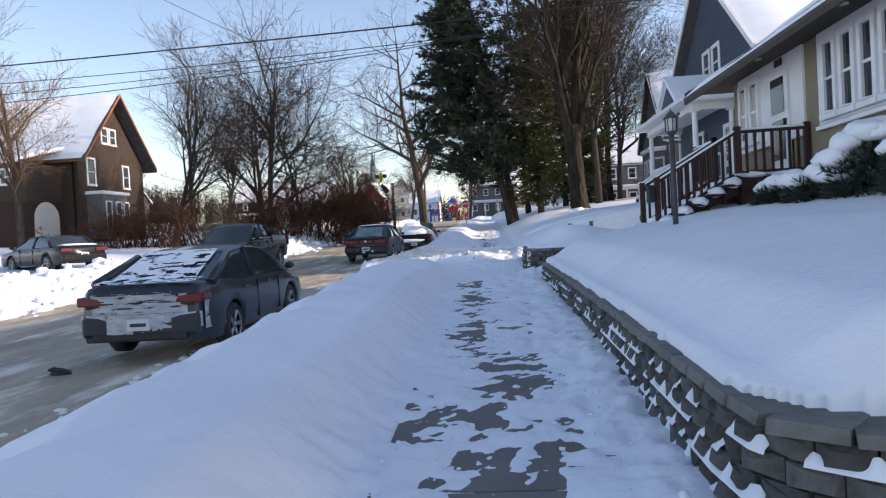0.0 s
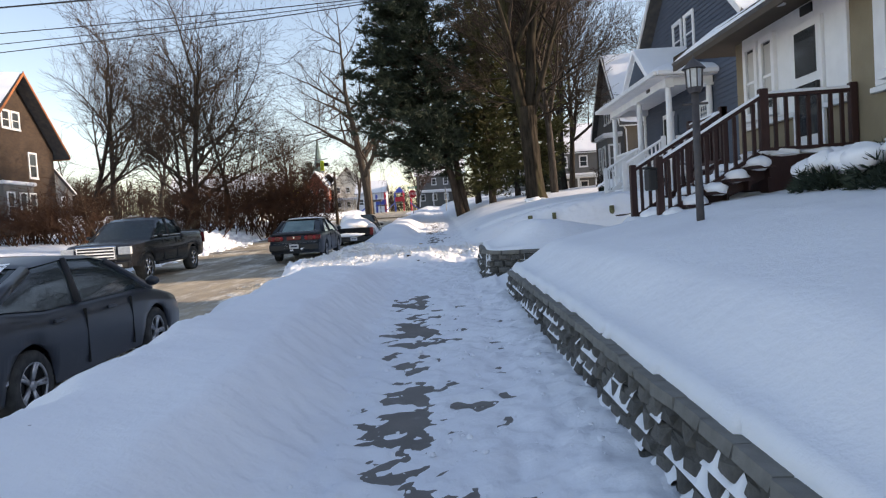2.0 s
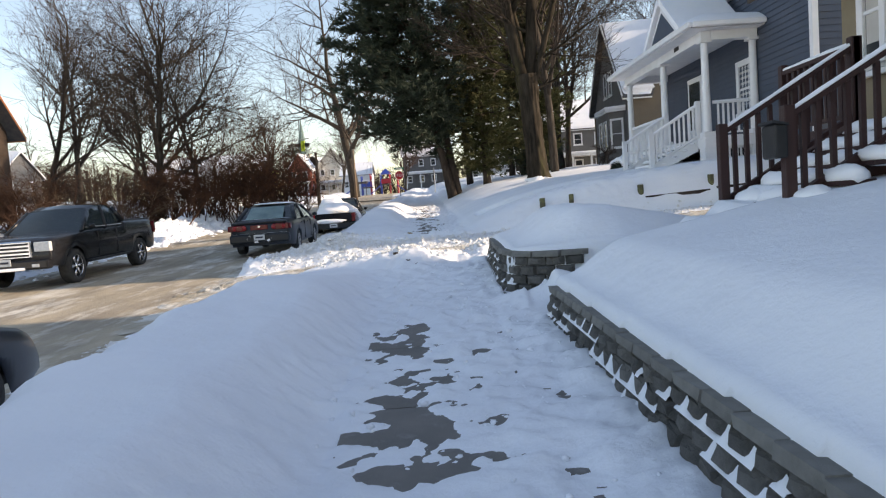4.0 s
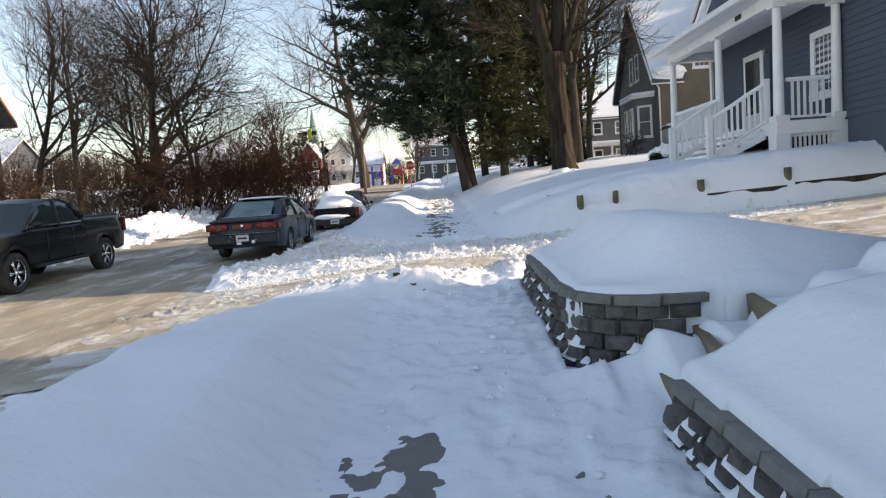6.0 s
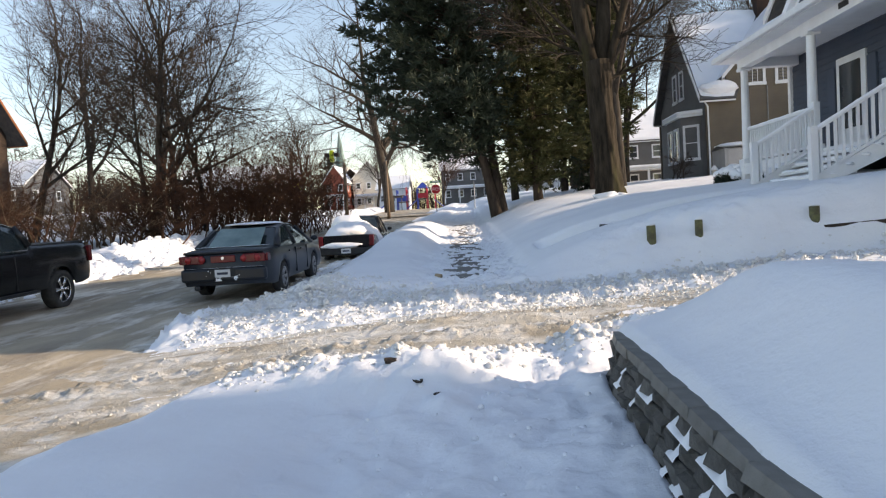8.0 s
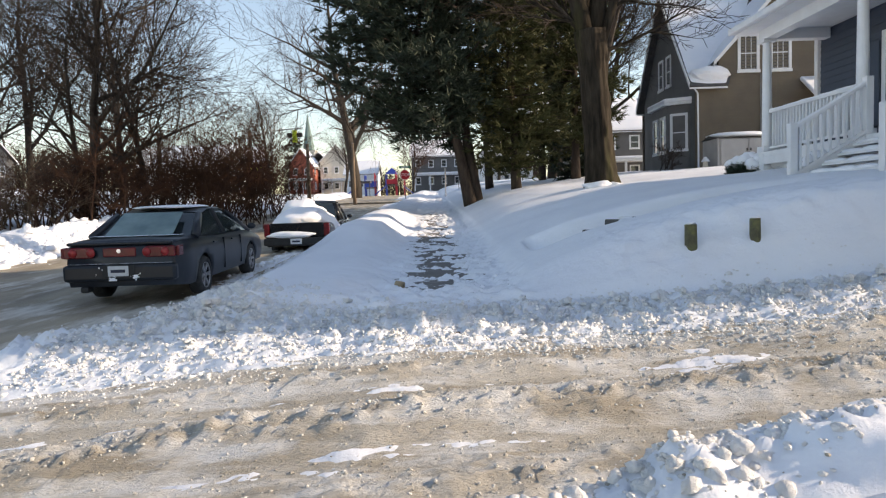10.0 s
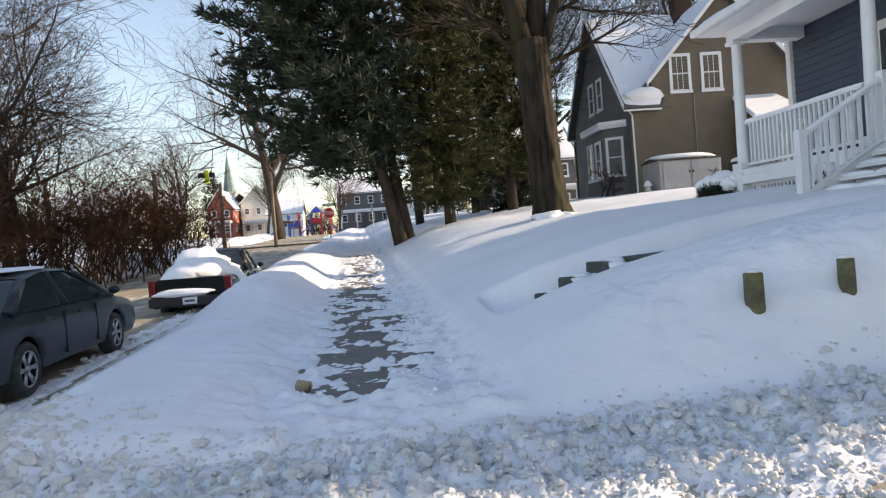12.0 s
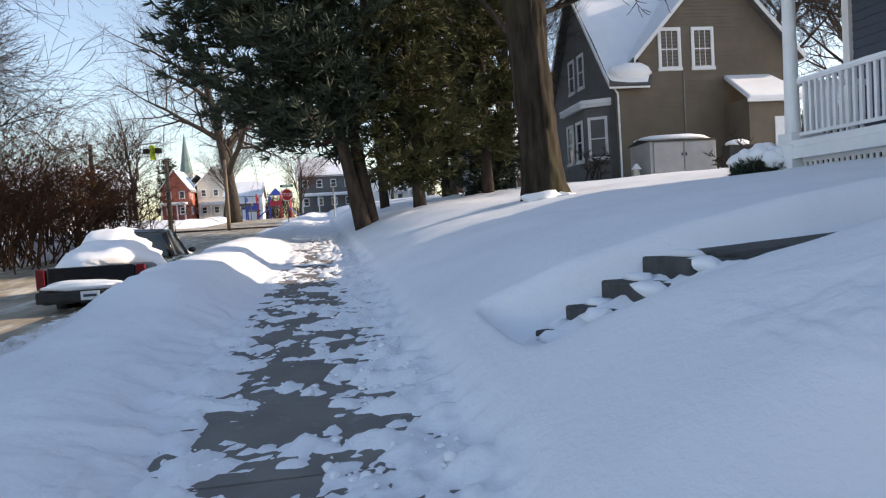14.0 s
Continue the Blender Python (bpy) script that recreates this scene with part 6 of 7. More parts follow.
def tuft(g, p, d, size, rnd, blades=7):
    """A spray of narrow needle blades round a twig's end."""
    for _ in range(blades):
        v = Vector((rnd.gauss(0, 0.55), rnd.gauss(0, 0.55), rnd.gauss(0, 0.45))) + d * 0.9
        v.normalize()
        s = v.orthogonal().normalized()
        s = Matrix.Rotation(rnd.uniform(0, 6.3), 3, v) @ s
        ln, w = size * rnd.uniform(0.7, 1.25), size * 0.075
        k = len(g.v)
        g.v += [tuple(p - s * w), tuple(p + s * w), tuple(p + v * ln * 0.65 + s * w * 0.8), tuple(p + v * ln)]
        g.f += [(k, k + 1, k + 2), (k, k + 2, k + 3)]


def conifer(x, y, height, label, seed, trunk_r, bole, reach, lean=(0, 0), needles=NEEDLE, size=0.42, layers=34, per=7, tufts=16, droop=0.1, top=0.25, bend=0.0, bark=BARK_DARK, skew=0.0, snow=True, clump=0.0):
    """A needle tree: leaning trunk, uneven tiers of boughs, many sprays of needles."""
    rnd = random.Random(seed)
    t = thing("tree", pose(x, y, snow_at(x, y) - 0.15), label, "tree")
    pts = [(lean[0] * h + bend * math.sin(h / height * 3.0), lean[1] * h, h) for h in np.linspace(0, height, 9)]
    tr = Geo().path(pts, [trunk_r * (1.25 if i == 0 else 1 - 0.095 * i) for i in range(9)], 10)
    crown, limb_, caps = Geo(), Geo(), Geo()
    for k in range(layers):
        h = bole + (height - bole) * (k + rnd.random() * 0.8) / layers
        c = Vector((lean[0] * h + bend * math.sin(h / height * 3.0), lean[1] * h, h))
        frac = (h - bole) / (height - bole)
        R = reach * (min(1.0, 0.5 + 0.2 * clump + frac * 3.0)) * (1 - frac) ** (0.62 - 0.22 * clump) + top
        for j in range(per):
            a = rnd.uniform(0, 2 * math.pi)
            ln = R * rnd.uniform(0.45, 1.12) * (1 + skew * -math.cos(a))
            if ln < 0.2:
                continue
            d = Vector((math.cos(a), math.sin(a), rnd.uniform(-0.05, 0.35) - droop))
            e = c + d * ln * 0.6
            f = c + d * ln + Vector((0, 0, 0.10 * ln))
            limb_.path([c, e, f], [0.045 * (1.2 - frac), 0.03, 0.010], 4)
            for q in range(max(3, int(tufts * ln / reach))):
                s = rnd.uniform(0.22 + 0.3 * clump, 1.0)
                p = (c.lerp(e, s / 0.6) if s < 0.6 else e.lerp(f, (s - 0.6) / 0.4)) + Vector((rnd.gauss(0, 0.20), rnd.gauss(0, 0.20), rnd.gauss(0, 0.13))) * (0.5 + s) * (1.3 - 0.45 * clump)
                tuft(crown, p, (d + Vector((0, 0, 0.4))).normalized(), size, rnd, 13)
                if snow and rnd.random() < 0.012:
                    caps.blob(tuple(p + Vector((0, 0, 0.1))), (0.14, 0.14, 0.05), rnd.random() * 9, 0.4, 6, 4)
    part("trunk", tr, bark, t, smooth=True)
    part("bough_tangle", limb_, bark, t)["kind"] = "stuff"
    part("crown", crown, needles, t, "dense clumps of dark needles")
    if snow and caps.v:
        part("bough_snow", caps, SNOW_SOFT, t, "scraps of snow on boughs")["kind"] = "stuff"
    return t


conifer(-0.05, 44.2, 15.6, "tall dark leaning pine with ragged clumped boughs", 51, 0.24, 3.0, 3.1, lean=(-0.185, 0), layers=50, per=7, tufts=24, size=0.42, clump=0.6, skew=0.75, droop=0.12)
conifer(0.22, 44.5, 17.5, "leaning dark pine with a bare crooked lower trunk", 52, 0.24, 3.6, 3.4, lean=(-0.165, 0.0), layers=30, per=4, tufts=18, size=0.42, skew=0.3, bend=0.2, clump=1.0)
conifer(1.95, 44.8, 14.0, "olive green cedar with brown-tinged foliage", 53, 0.20, 0.9, 2.2, lean=(-0.03, 0), needles=NEEDLE_OLIVE, layers=42, per=5, tufts=19, size=0.37, droop=0.3)
conifer(4.4, 55.0, 17.0, "olive green cedar with brown-tinged foliage", 54, 0.20, 1.0, 2.6, needles=NEEDLE_OLIVE, layers=42, per=5, tufts=19, size=0.37, droop=0.3)
conifer(1.4, 57.0, 19.0, "dark pine with sparse lower boughs", 55, 0.22, 3.0, 3.2, lean=(-0.05, 0), layers=28, per=4, tufts=18, size=0.44, clump=0.9)
conifer(5.1, 48.0, 15.0, "olive green cedar with brown-tinged foliage", 58, 0.20, 1.6, 2.3, needles=NEEDLE_OLIVE, layers=42, per=5, tufts=19, size=0.37, droop=0.3)
conifer(5.6, 50.0, 2.6, "small dark evergreen bush by the trunks", 56, 0.08, 0.1, 1.1, layers=18, per=6, tufts=12, size=0.30, top=0.3)
conifer(-33.0, 150.0, 12.0, "distant dark spruce beside houses", 57, 0.2, 0.6, 3.2, layers=22, per=6, tufts=10, size=0.6)


def thicket(x, y, w, d, h, n, label, seed, m, category="bush"):
    """Many arching stems with side shoots, uneven in height."""
    rnd = random.Random(seed)
    t = thing("bush", pose(x, y, snow_at(x, y) - 0.1), label, category)
    stems, shoots = Geo(), Geo()
    for k in range(int(n * 0.62)):
        a = Vector((rnd.gauss(0, w * 0.30), rnd.gauss(0, d * 0.30), 0))
        zz = snow_at(x + a.x, y + a.y) - snow_at(x, y)
        a.z = zz
        hh = h * rnd.uniform(0.5, 1.1) * (1 - 0.35 * min(1, abs(a.x) / w))
        ln = Vector((rnd.gauss(0, 0.42), rnd.gauss(0, 0.36), 1))
        pts = [a]
        for s in range(4):
            ln = ln.normalized() + Vector((rnd.gauss(0, 0.24), rnd.gauss(0, 0.24), -0.13 * s))
            pts.append(pts[-1] + ln.normalized() * hh / 4)
        stems.path(pts, [0.035, 0.028, 0.02, 0.013, 0.006], 4)
        for s in range(15):
            i = rnd.randint(1, 3)
            p = pts[i].lerp(pts[i + 1], rnd.random())
            v = Vector((rnd.gauss(0, 0.8), rnd.gauss(0, 0.8), rnd.uniform(0.1, 1.0))).normalized()
            L = hh * rnd.uniform(0.12, 0.32)
            q = p + v * L
            shoots.path([p, p.lerp(q, 0.5) + Vector((0, 0, 0.03)), q], [0.010, 0.007, 0.004], 3)
            for _ in range(4):
                u0 = p.lerp(q, rnd.uniform(0.3, 1))
                v2 = (v + Vector((rnd.gauss(0, 0.6), rnd.gauss(0, 0.6), rnd.gauss(0.1, 0.4)))).normalized()
                shoots.path([u0, u0 + v2 * L * 0.5], [0.006, 0.003], 3)
    part("stem_tangle", stems, m, t)["kind"] = "stuff"
    part("shoot_tangle", shoots, m, t, "fine tangled shoots")["kind"] = "stuff"
    return t


THICK = "tangled red-brown leafless thicket at the road's edge"
thicket(-13.9, 47.5, 5.5, 5, 7.2, 190, THICK, 61, TWIG_RED)
thicket(-13.0, 54.0, 4.5, 6, 6.6, 150, THICK, 62, TWIG_RED)
thicket(-16.0, 44.0, 4.5, 4, 4.6, 130, THICK, 63, TWIG_RED)
thicket(-19.5, 43.0, 5.0, 4, 3.6, 130, "tan-stemmed leafless hedge along a yard", 64, TWIG_TAN)
thicket(-22.5, 41.5, 5.5, 4, 4.2, 150, "red-brown leafless hedge before a house", 65, TWIG_RED)
thicket(-25.5, 40.5, 5.0, 4, 3.4, 120, "red-brown leafless hedge before a house", 66, TWIG_RED)
thicket(-14.5, 60.0, 5.0, 5, 5.0, 110, THICK, 67, TWIG_RED)
thicket(9.2, 47.0, 1.2, 1.0, 1.7, 14, "thin leafless shrub beside the bay window", 68, TWIG)
thicket(13.8, 44.5, 1.0, 0.8, 1.6, 9, "thin leafless shrub by the shed", 69, TWIG)


# ---- the distance: crossing, playground, houses, church ----
def simple_house(name, x, y, w, d, h, roof_h, wall_m, label, ridge="x", rz=0.0, wins=3, floors=2, porch_m=None):
    z = float(walk_z(y)) + 0.1
    ho = thing("house", pose(x, y, z, 0, 0, rz), label, "house")
    hpart(ho, "wall", wall_m, [((0, 0, h / 2 - 0.4), (w, d, h + 0.8))])
    if ridge == "x":
        hpart(ho, "gable", wall_m, geo=Geo().prism([(-d / 2, h), (d / 2, h), (0, h + roof_h)], "x", -w / 2 + 0.02, w / 2 - 0.02))
        gable_roof(ho, "x", -w / 2, w / 2, -d / 2, d / 2, h, h + roof_h, over=0.4, snow=0.2)
    else:
        hpart(ho, "gable", wall_m, geo=Geo().prism([(-w / 2, h), (w / 2, h), (0, h + roof_h)], "y", -d / 2 + 0.02, d / 2 - 0.02))
        gable_roof(ho, "y", -d / 2, d / 2, -w / 2, w / 2, h, h + roof_h, over=0.4, snow=0.2)
    fh = h / floors
    for f in range(floors):
        for k in range(wins):
            c = -w / 2 + w * (k + 0.5) / wins
            window(ho, "y", -d / 2, c - 0.5, c + 0.5, f * fh + 0.9, f * fh + 2.3, frame=0.14)
        for k in range(2):
            c = -d / 2 + d * (k + 0.5) / 2
            window(ho, "x", w / 2, c - 0.5, c + 0.5, f * fh + 0.9, f * fh + 2.3, out=1, frame=0.14)
    if porch_m is not None:
        p = hpart(ho, "porch", porch_m, [((0, -d / 2 - 1.0, 2.65), (w * 0.9, 2.1, 0.2))])
        hpart(p, "porch_roof_snow", SNOW_SOFT, [((0, -d / 2 - 1.0, 2.9), (w * 0.92, 2.2, 0.3))], 0.1)
        for k in range(4):
            c = -w * 0.43 + w * 0.86 * k / 3
            hpart(p, "porch_post", WHITE, [((c, -d / 2 - 1.9, 1.2), (0.2, 0.2, 2.8))])
    return ho


simple_house("house", -31.0, 150, 4.6, 8, 5.6, 3.2, RED_BRICK, "red brick house with a snowy roof", "y", 0, 2, porch_m=CREAM)
simple_house("house", -25.5, 155, 6.5, 8, 6.4, 3.4, CREAM, "cream two-storey house with snowy gable", "y", 8, 3, porch_m=WHITE)
simple_house("house", -19.0, 147, 6.0, 6, 3.6, 2.4, WHITE, "low white house with a snowy roof", "x", 0, 3, 1)
simple_house("house", -41.0, 140, 9.0, 9, 5.6, 3.2, BROWN_SHINGLE, "dark brown house with a snowy porch roof", "x", 10, 3, porch_m=BROWN_SHINGLE)
simple_house("house", -52.0, 135, 9.0, 9, 5.6, 3.2, BROWN_BRICK, "dark brick house under snow", "x", 15, 3, porch_m=CREAM)
simple_house("house", -4.0, 142, 9.5, 9, 6.2, 3.0, GREY_SIDING, "pale grey two-storey house behind the playground", "x", 0, 4, porch_m=WHITE)
simple_house("house", 8.0, 135, 9.0, 9, 6.0, 3.0, WHITE, "white two-storey house with snowy roof", "y", 0, 3, porch_m=WHITE)
simple_house("house", 21.0, 128, 9.0, 9, 6.0, 3.0, CREAM, "cream two-storey house with snowy roof", "y", 0, 3, porch_m=WHITE)
simple_house("house", 14.5, 86, 7.0, 9, 5.8, 3.4, GREY_SIDING, "grey house beyond the trees with snowy roof", "x", 0, 3, porch_m=WHITE)
simple_house("house", -62.0, 96, 9.0, 9, 5.8, 3.2, GREY_SIDING, "grey house among far trees", "x", 0, 3)
simple_house("house", -27.0, 84.0, 7.0, 8, 3.2, 2.4, WHITE, "low white house behind the thicket", "x", 0, 3, 1)

cz = float(walk_z(224))
ch = thing("church", pose(-46.5, 224, cz), "brick church with cream tower and green spire", "church")
hpart(ch, "nave", RED_BRICK, [((4, 6, 4.5), (12, 22, 9))])
gable_roof(ch, "y", -5, 17, -2, 10, 9, 14.5, over=0.5, snow=0.3)
hpart(ch, "tower", RED_BRICK, [((0, 0, 5.5), (5.0, 5.0, 11.0))])
hpart(ch, "belfry", CREAM, [((0, 0, 13.0), (4.4, 4.4, 4.2)), ((0, 0, 15.3), (5.0, 5.0, 0.5))])
for q in (-1, 1):
    hpart(ch, "louvre", BLACK, [((q * 1.0, -2.22, 13.0), (0.9, 0.1, 2.4))])
hpart(ch, "spire", SLATE_GREEN, geo=Geo().tube((0, 0, 15.5), (0, 0, 27.0), 1.9, 0.06, 8))

# playground
pg = thing("playground", pose(-11.0, 110, float(snow_at(-11.0, 110))), "blue and red climbing frame with slides", "playground")
for k, (x, m) in enumerate(((-2.6, PLAY_BLUE), (-1.2, PLAY_RED), (0.4, PLAY_BLUE), (1.8, PLAY_RED), (3.0, PLAY_RED))):
    part("post", Geo().tube((x, 0, -0.3), (x, 0, 3.0 + 0.3 * (k % 2)), 0.09, n=8), m, pg)
    part("post", Geo().tube((x, 1.4, -0.3), (x, 1.4, 3.0), 0.09, n=8), m, pg)
part("platform", Geo().box((-1.8, 0.7, 1.2), (1.8, 1.5, 0.15)), IRON, pg)
part("platform", Geo().box((1.2, 0.7, 1.5), (1.7, 1.5, 0.15)), IRON, pg)
for x, dx_ in ((-3.6, -1.8), (0.4, -1.6), (2.9, 1.6)):
    part("slide", Geo().slab([(x, -0.3, 1.4), (x, 0.3, 1.4), (x + dx_, 0.3, 0.1), (x + dx_, -0.3, 0.1)], 0.12), PLAY_BLUE, pg)
part("tower_roof", Geo().tube((1.2, 0.7, 3.1), (1.2, 0.7, 4.0), 1.2, 0.05, 4), PLAY_BLUE, pg)
part("panel", Geo().box((-1.8, -0.05, 1.7), (1.5, 0.06, 0.8)), PLAY_BLUE, pg)
part("panel", Geo().box((1.2, -0.05, 2.0), (1.4, 0.06, 0.7)), PLAY_RED, pg)
part("roof_snow", Geo().box((-1.8, 0.7, 2.3), (1.6, 1.3, 0.12)), SNOW_SOFT, pg, bevel=0.05)
pt = thing("picnic_shelter", pose(-13.6, 106.5, float(snow_at(-13.6, 106.5))), "small dark-topped shelter on thin posts", "shelter")
part("top", Geo().box((0, 0, 2.0), (2.6, 1.6, 0.25)), IRON, pt)
for q in (-1.1, 0, 1.1):
    part("post", Geo().tube((q, 0, -0.2), (q, 0, 2.0), 0.06, n=6), IRON, pt)

# stop sign with its street name blades
sx, sy = -4.97, 72.0
sz = snow_at(sx, sy)
stop = thing("stop_sign", pose(sx, sy, sz - 0.2), "red stop sign below a green street blade", "sign")
SH = 4.64 - sz + 0.2
part("post", Geo().tube((0, 0.03, 0), (0, 0.03, SH + 0.85), 0.035, n=8), IRON, stop)
octo = [(0.46 * math.cos(radians(22.5 + 45 * i)), SH + 0.46 * math.sin(radians(22.5 + 45 * i))) for i in range(8)]
plate_ = part("plate", Geo().prism(octo, "y", -0.02, -0.012), SIGN_WHITE, stop)
part("face", Geo().prism([(x * 0.93, SH + (z - SH) * 0.93) for x, z in octo], "y", -0.026, -0.02), STOP_RED, plate_)
txt = bpy.data.curves.new("word", "FONT")
txt.body, txt.size, txt.align_x, txt.align_y, txt.extrude = "STOP", 0.36, "CENTER", "CENTER", 0.003
tob = new("word", txt)
txt.materials.append(SIGN_WHITE)
tob.parent = plate_
tob.matrix_basis = pose(0, -0.031, SH, 90, 0, 0)
part("street_blade", Geo().box((0, 0, SH + 0.66), (0.95, 0.03, 0.2)), SIGN_GREEN, stop)
part("bar", Geo().box((0, -0.02, SH + 0.66), (0.6, 0.01, 0.07)), SIGN_WHITE, stop)
for x, y, h in ((-1.6, 74.0, 2.6), (-0.4, 86.0, 2.8)):
    sp = thing("sign_post", pose(x, y, snow_at(x, y) - 0.1), "plain grey sign post seen edge on", "sign post")
    part("post", Geo().tube((0, 0, 0), (0, 0, h), 0.04, n=6), STEEL, sp)
    part("plate", Geo().box((0, 0, h - 0.3), (0.05, 0.5, 0.6), 10), STEEL, sp)

# utility poles, crossing signal and yellow warning sign
for x, y, h in ((-15.2, 63.0, 5.4), (-11.8, 66.0, 5.2), (-9.6, 74.0, 5.6), (-19.5, 58.0, 5.2)):
    po = thing("utility_pole", pose(x, y, snow_at(x, y) - 0.2), "weathered wooden utility pole", "utility pole", "poles along the street")
    part("pole", Geo().tube((0, 0, 0), (0.0, 0, h), 0.16, 0.11, 10), POLE_WOOD, po, smooth=True)
    part("cap_plate", Geo().tube((0, 0, h), (0, 0, h + 0.03), 0.12, 0.10, 10), STEEL, po)
ws = thing("warning_sign", pose(-14.6, 62.0, snow_at(-14.6, 62.0) - 0.1), "yellow-green diamond crossing sign with arrow plate", "sign")
part("post", Geo().tube((0, 0, 0), (0, 0, 3.0), 0.035, n=6), STEEL, ws)
part("diamond", Geo().box((0, -0.03, 2.7), (0.62, 0.02, 0.62), 0, 45), SIGN_YELLOW, ws)
part("arrow_plate", Geo().box((0, -0.03, 1.95), (0.5, 0.02, 0.32)), SIGN_YELLOW, ws)
part("figure_bar", Geo().box((0, -0.045, 2.7), (0.14, 0.01, 0.34)), BLACK, ws)
fx, fy = -13.9, 71.0
fl = thing("traffic_signal", pose(fx, fy, snow_at(fx, fy) - 0.1), "hanging yellow-green signal over the crossing", "traffic light")
part("mast", Geo().tube((-2.0, 0, 0), (-2.0, 0, 6.6), 0.08, 0.06, 8), STEEL, fl)
part("arm", Geo().tube((-2.0, 0, 6.4), (0.6, 0, 6.6), 0.05, n=6), STEEL, fl)
part("housing", Geo().box((0, -0.05, 5.9), (0.34, 0.3, 1.0)), SIGN_YELLOW, fl, bevel=0.03)
for q in (-0.42, 0.42):
    part("visor", Geo().box((q, -0.1, 6.0), (0.42, 0.3, 0.36)), BLACK, fl, bevel=0.03)

# overhead cables
def cable(name, a, b, sag, r, n=18):
    a, b = Vector(a), Vector(b)
    pts = [a.lerp(b, i / n) - Vector((0, 0, sag * 4 * (i / n) * (1 - i / n))) for i in range(n + 1)]
    ob = part(name, Geo().path(pts, [r] * (n + 1), 5), WIRE)
    return tagged(ob, "thin black overhead cable sagging between poles", "cable", "cables over the street")


cable("overhead_cable", (-33, 23.0, 8.6), (14, 19.5, 8.0), 0.25, 0.024)
cable("overhead_cable", (-33, 23.6, 8.35), (-0.5, 22.5, 8.05), 0.30, 0.014)
cable("overhead_cable", (-33, 23.0, 7.75), (-0.5, 22.4, 8.0), 0.45, 0.012)
cable("overhead_cable", (-33, 23.0, 7.3), (-0.5, 22.5, 8.0), 0.5, 0.014)
cable("overhead_cable", (-12.4, 12.0, 9.6), (-7.6, 23.2, 8.0), 0.1, 0.008)

# a band of far woods closes the horizon
rnd = random.Random(77)
for k, (x0, x1, y0, h) in enumerate(((-160, -55, 175, 11), (-60, 30, 250, 12), (20, 150, 150, 12), (-150, -60, 90, 11), (45, 120, 70, 12))):
    g = Geo()
    for i in range(420):
        t = rnd.random()
        x, y = x0 + (x1 - x0) * t, y0 + rnd.uniform(-8, 14)
        z = snow_at(x, y) - 0.5
        hh = h * rnd.uniform(0.55, 1.1)
        top_ = Vector((x + rnd.gauss(0, 0.8), y, z + hh))
        g.path([(x, y, z), (x, y, z + hh * 0.5), top_], [0.16, 0.11, 0.03], 4)
        for j in range(14):
            p = Vector((x, y, z + hh * rnd.uniform(0.25, 0.95)))
            q = p + Vector((rnd.gauss(0, 1.5), rnd.gauss(0, 1.5), rnd.uniform(0.6, 2.6)))
            g.path([p, q], [0.06, 0.015], 3)
            for m in range(3):
                w = p.lerp(q, rnd.uniform(0.3, 1))
                g.path([w, w + Vector((rnd.gauss(0, 0.8), rnd.gauss(0, 0.8), rnd.uniform(0.1, 1.0)))], [0.03, 0.01], 3)
    tagged(part("far_woods", g, TWIG), "distant bare grey-brown woods along the horizon", "woods", kind="stuff")


# ---- small things beside the walk ----
# timber posts and rails along the drive
for x, h, r in ((1.98, 0.30, 0.07), (2.70, 0.31, 0.06), (4.42, 0.42, 0.075), (6.16, 0.45, 0.075)):
    y = 23.42
    z = {1.98: 1.24, 2.70: 1.28, 4.42: 1.28, 6.16: 1.38}[x]
    p = thing("timber_post", pose(x, y, z - 0.45), "short mossy timber post sunk in snow", "post", "posts along the drive")
    g = Geo()
    n = 14
    g.path([(0, 0, 0), (0.004, 0, 0.3), (0, 0, 0.44 + h)], [r, r * 1.03, r * 0.97], n)
    part("stump", g, TIMBER, p, bevel=0.006)
    g = Geo()
    g.blob((0.01, 0.01, 0.45 + h), (r * 0.8, r * 0.8, 0.018), x * 5, 0.3, 10, 5)
    part("post_snow", g, SNOW_SOFT, p, smooth=True)
for x0, x1, z in ((4.5, 6.1, 1.34), (6.25, 9.0, 1.48)):
    tb = thing("landscape_timber", pose((x0 + x1) / 2, 23.36, z - 0.05), "dark half-buried landscape timber edging the lawn", "timber", "timbers along the drive")
    part("beam", Geo().box((0, 0, 0.06 if x0 > 3 else 0.0), (x1 - x0, 0.14, 0.17), 0, -2.5), BARK_DARK, tb, bevel=0.012)

# board risers of the garden steps between the walls
for k in range(3):
    x, y, turn = ((0.72, 13.70, -3.5), (1.02, 13.80, -8.5), (1.41, 13.95, -9.0))[k]
    z = 0.41 + 0.18 * k
    st = thing("garden_step", pose(x, y, z, 0, 0, turn), "weathered timber step riser buried in snow", "step", "steps through the wall")
    part("riser", Geo().box((0, 0, 0.06), (0.06, 1.16, 0.22), 0, -4), STEP_WOOD, st, bevel=0.008)

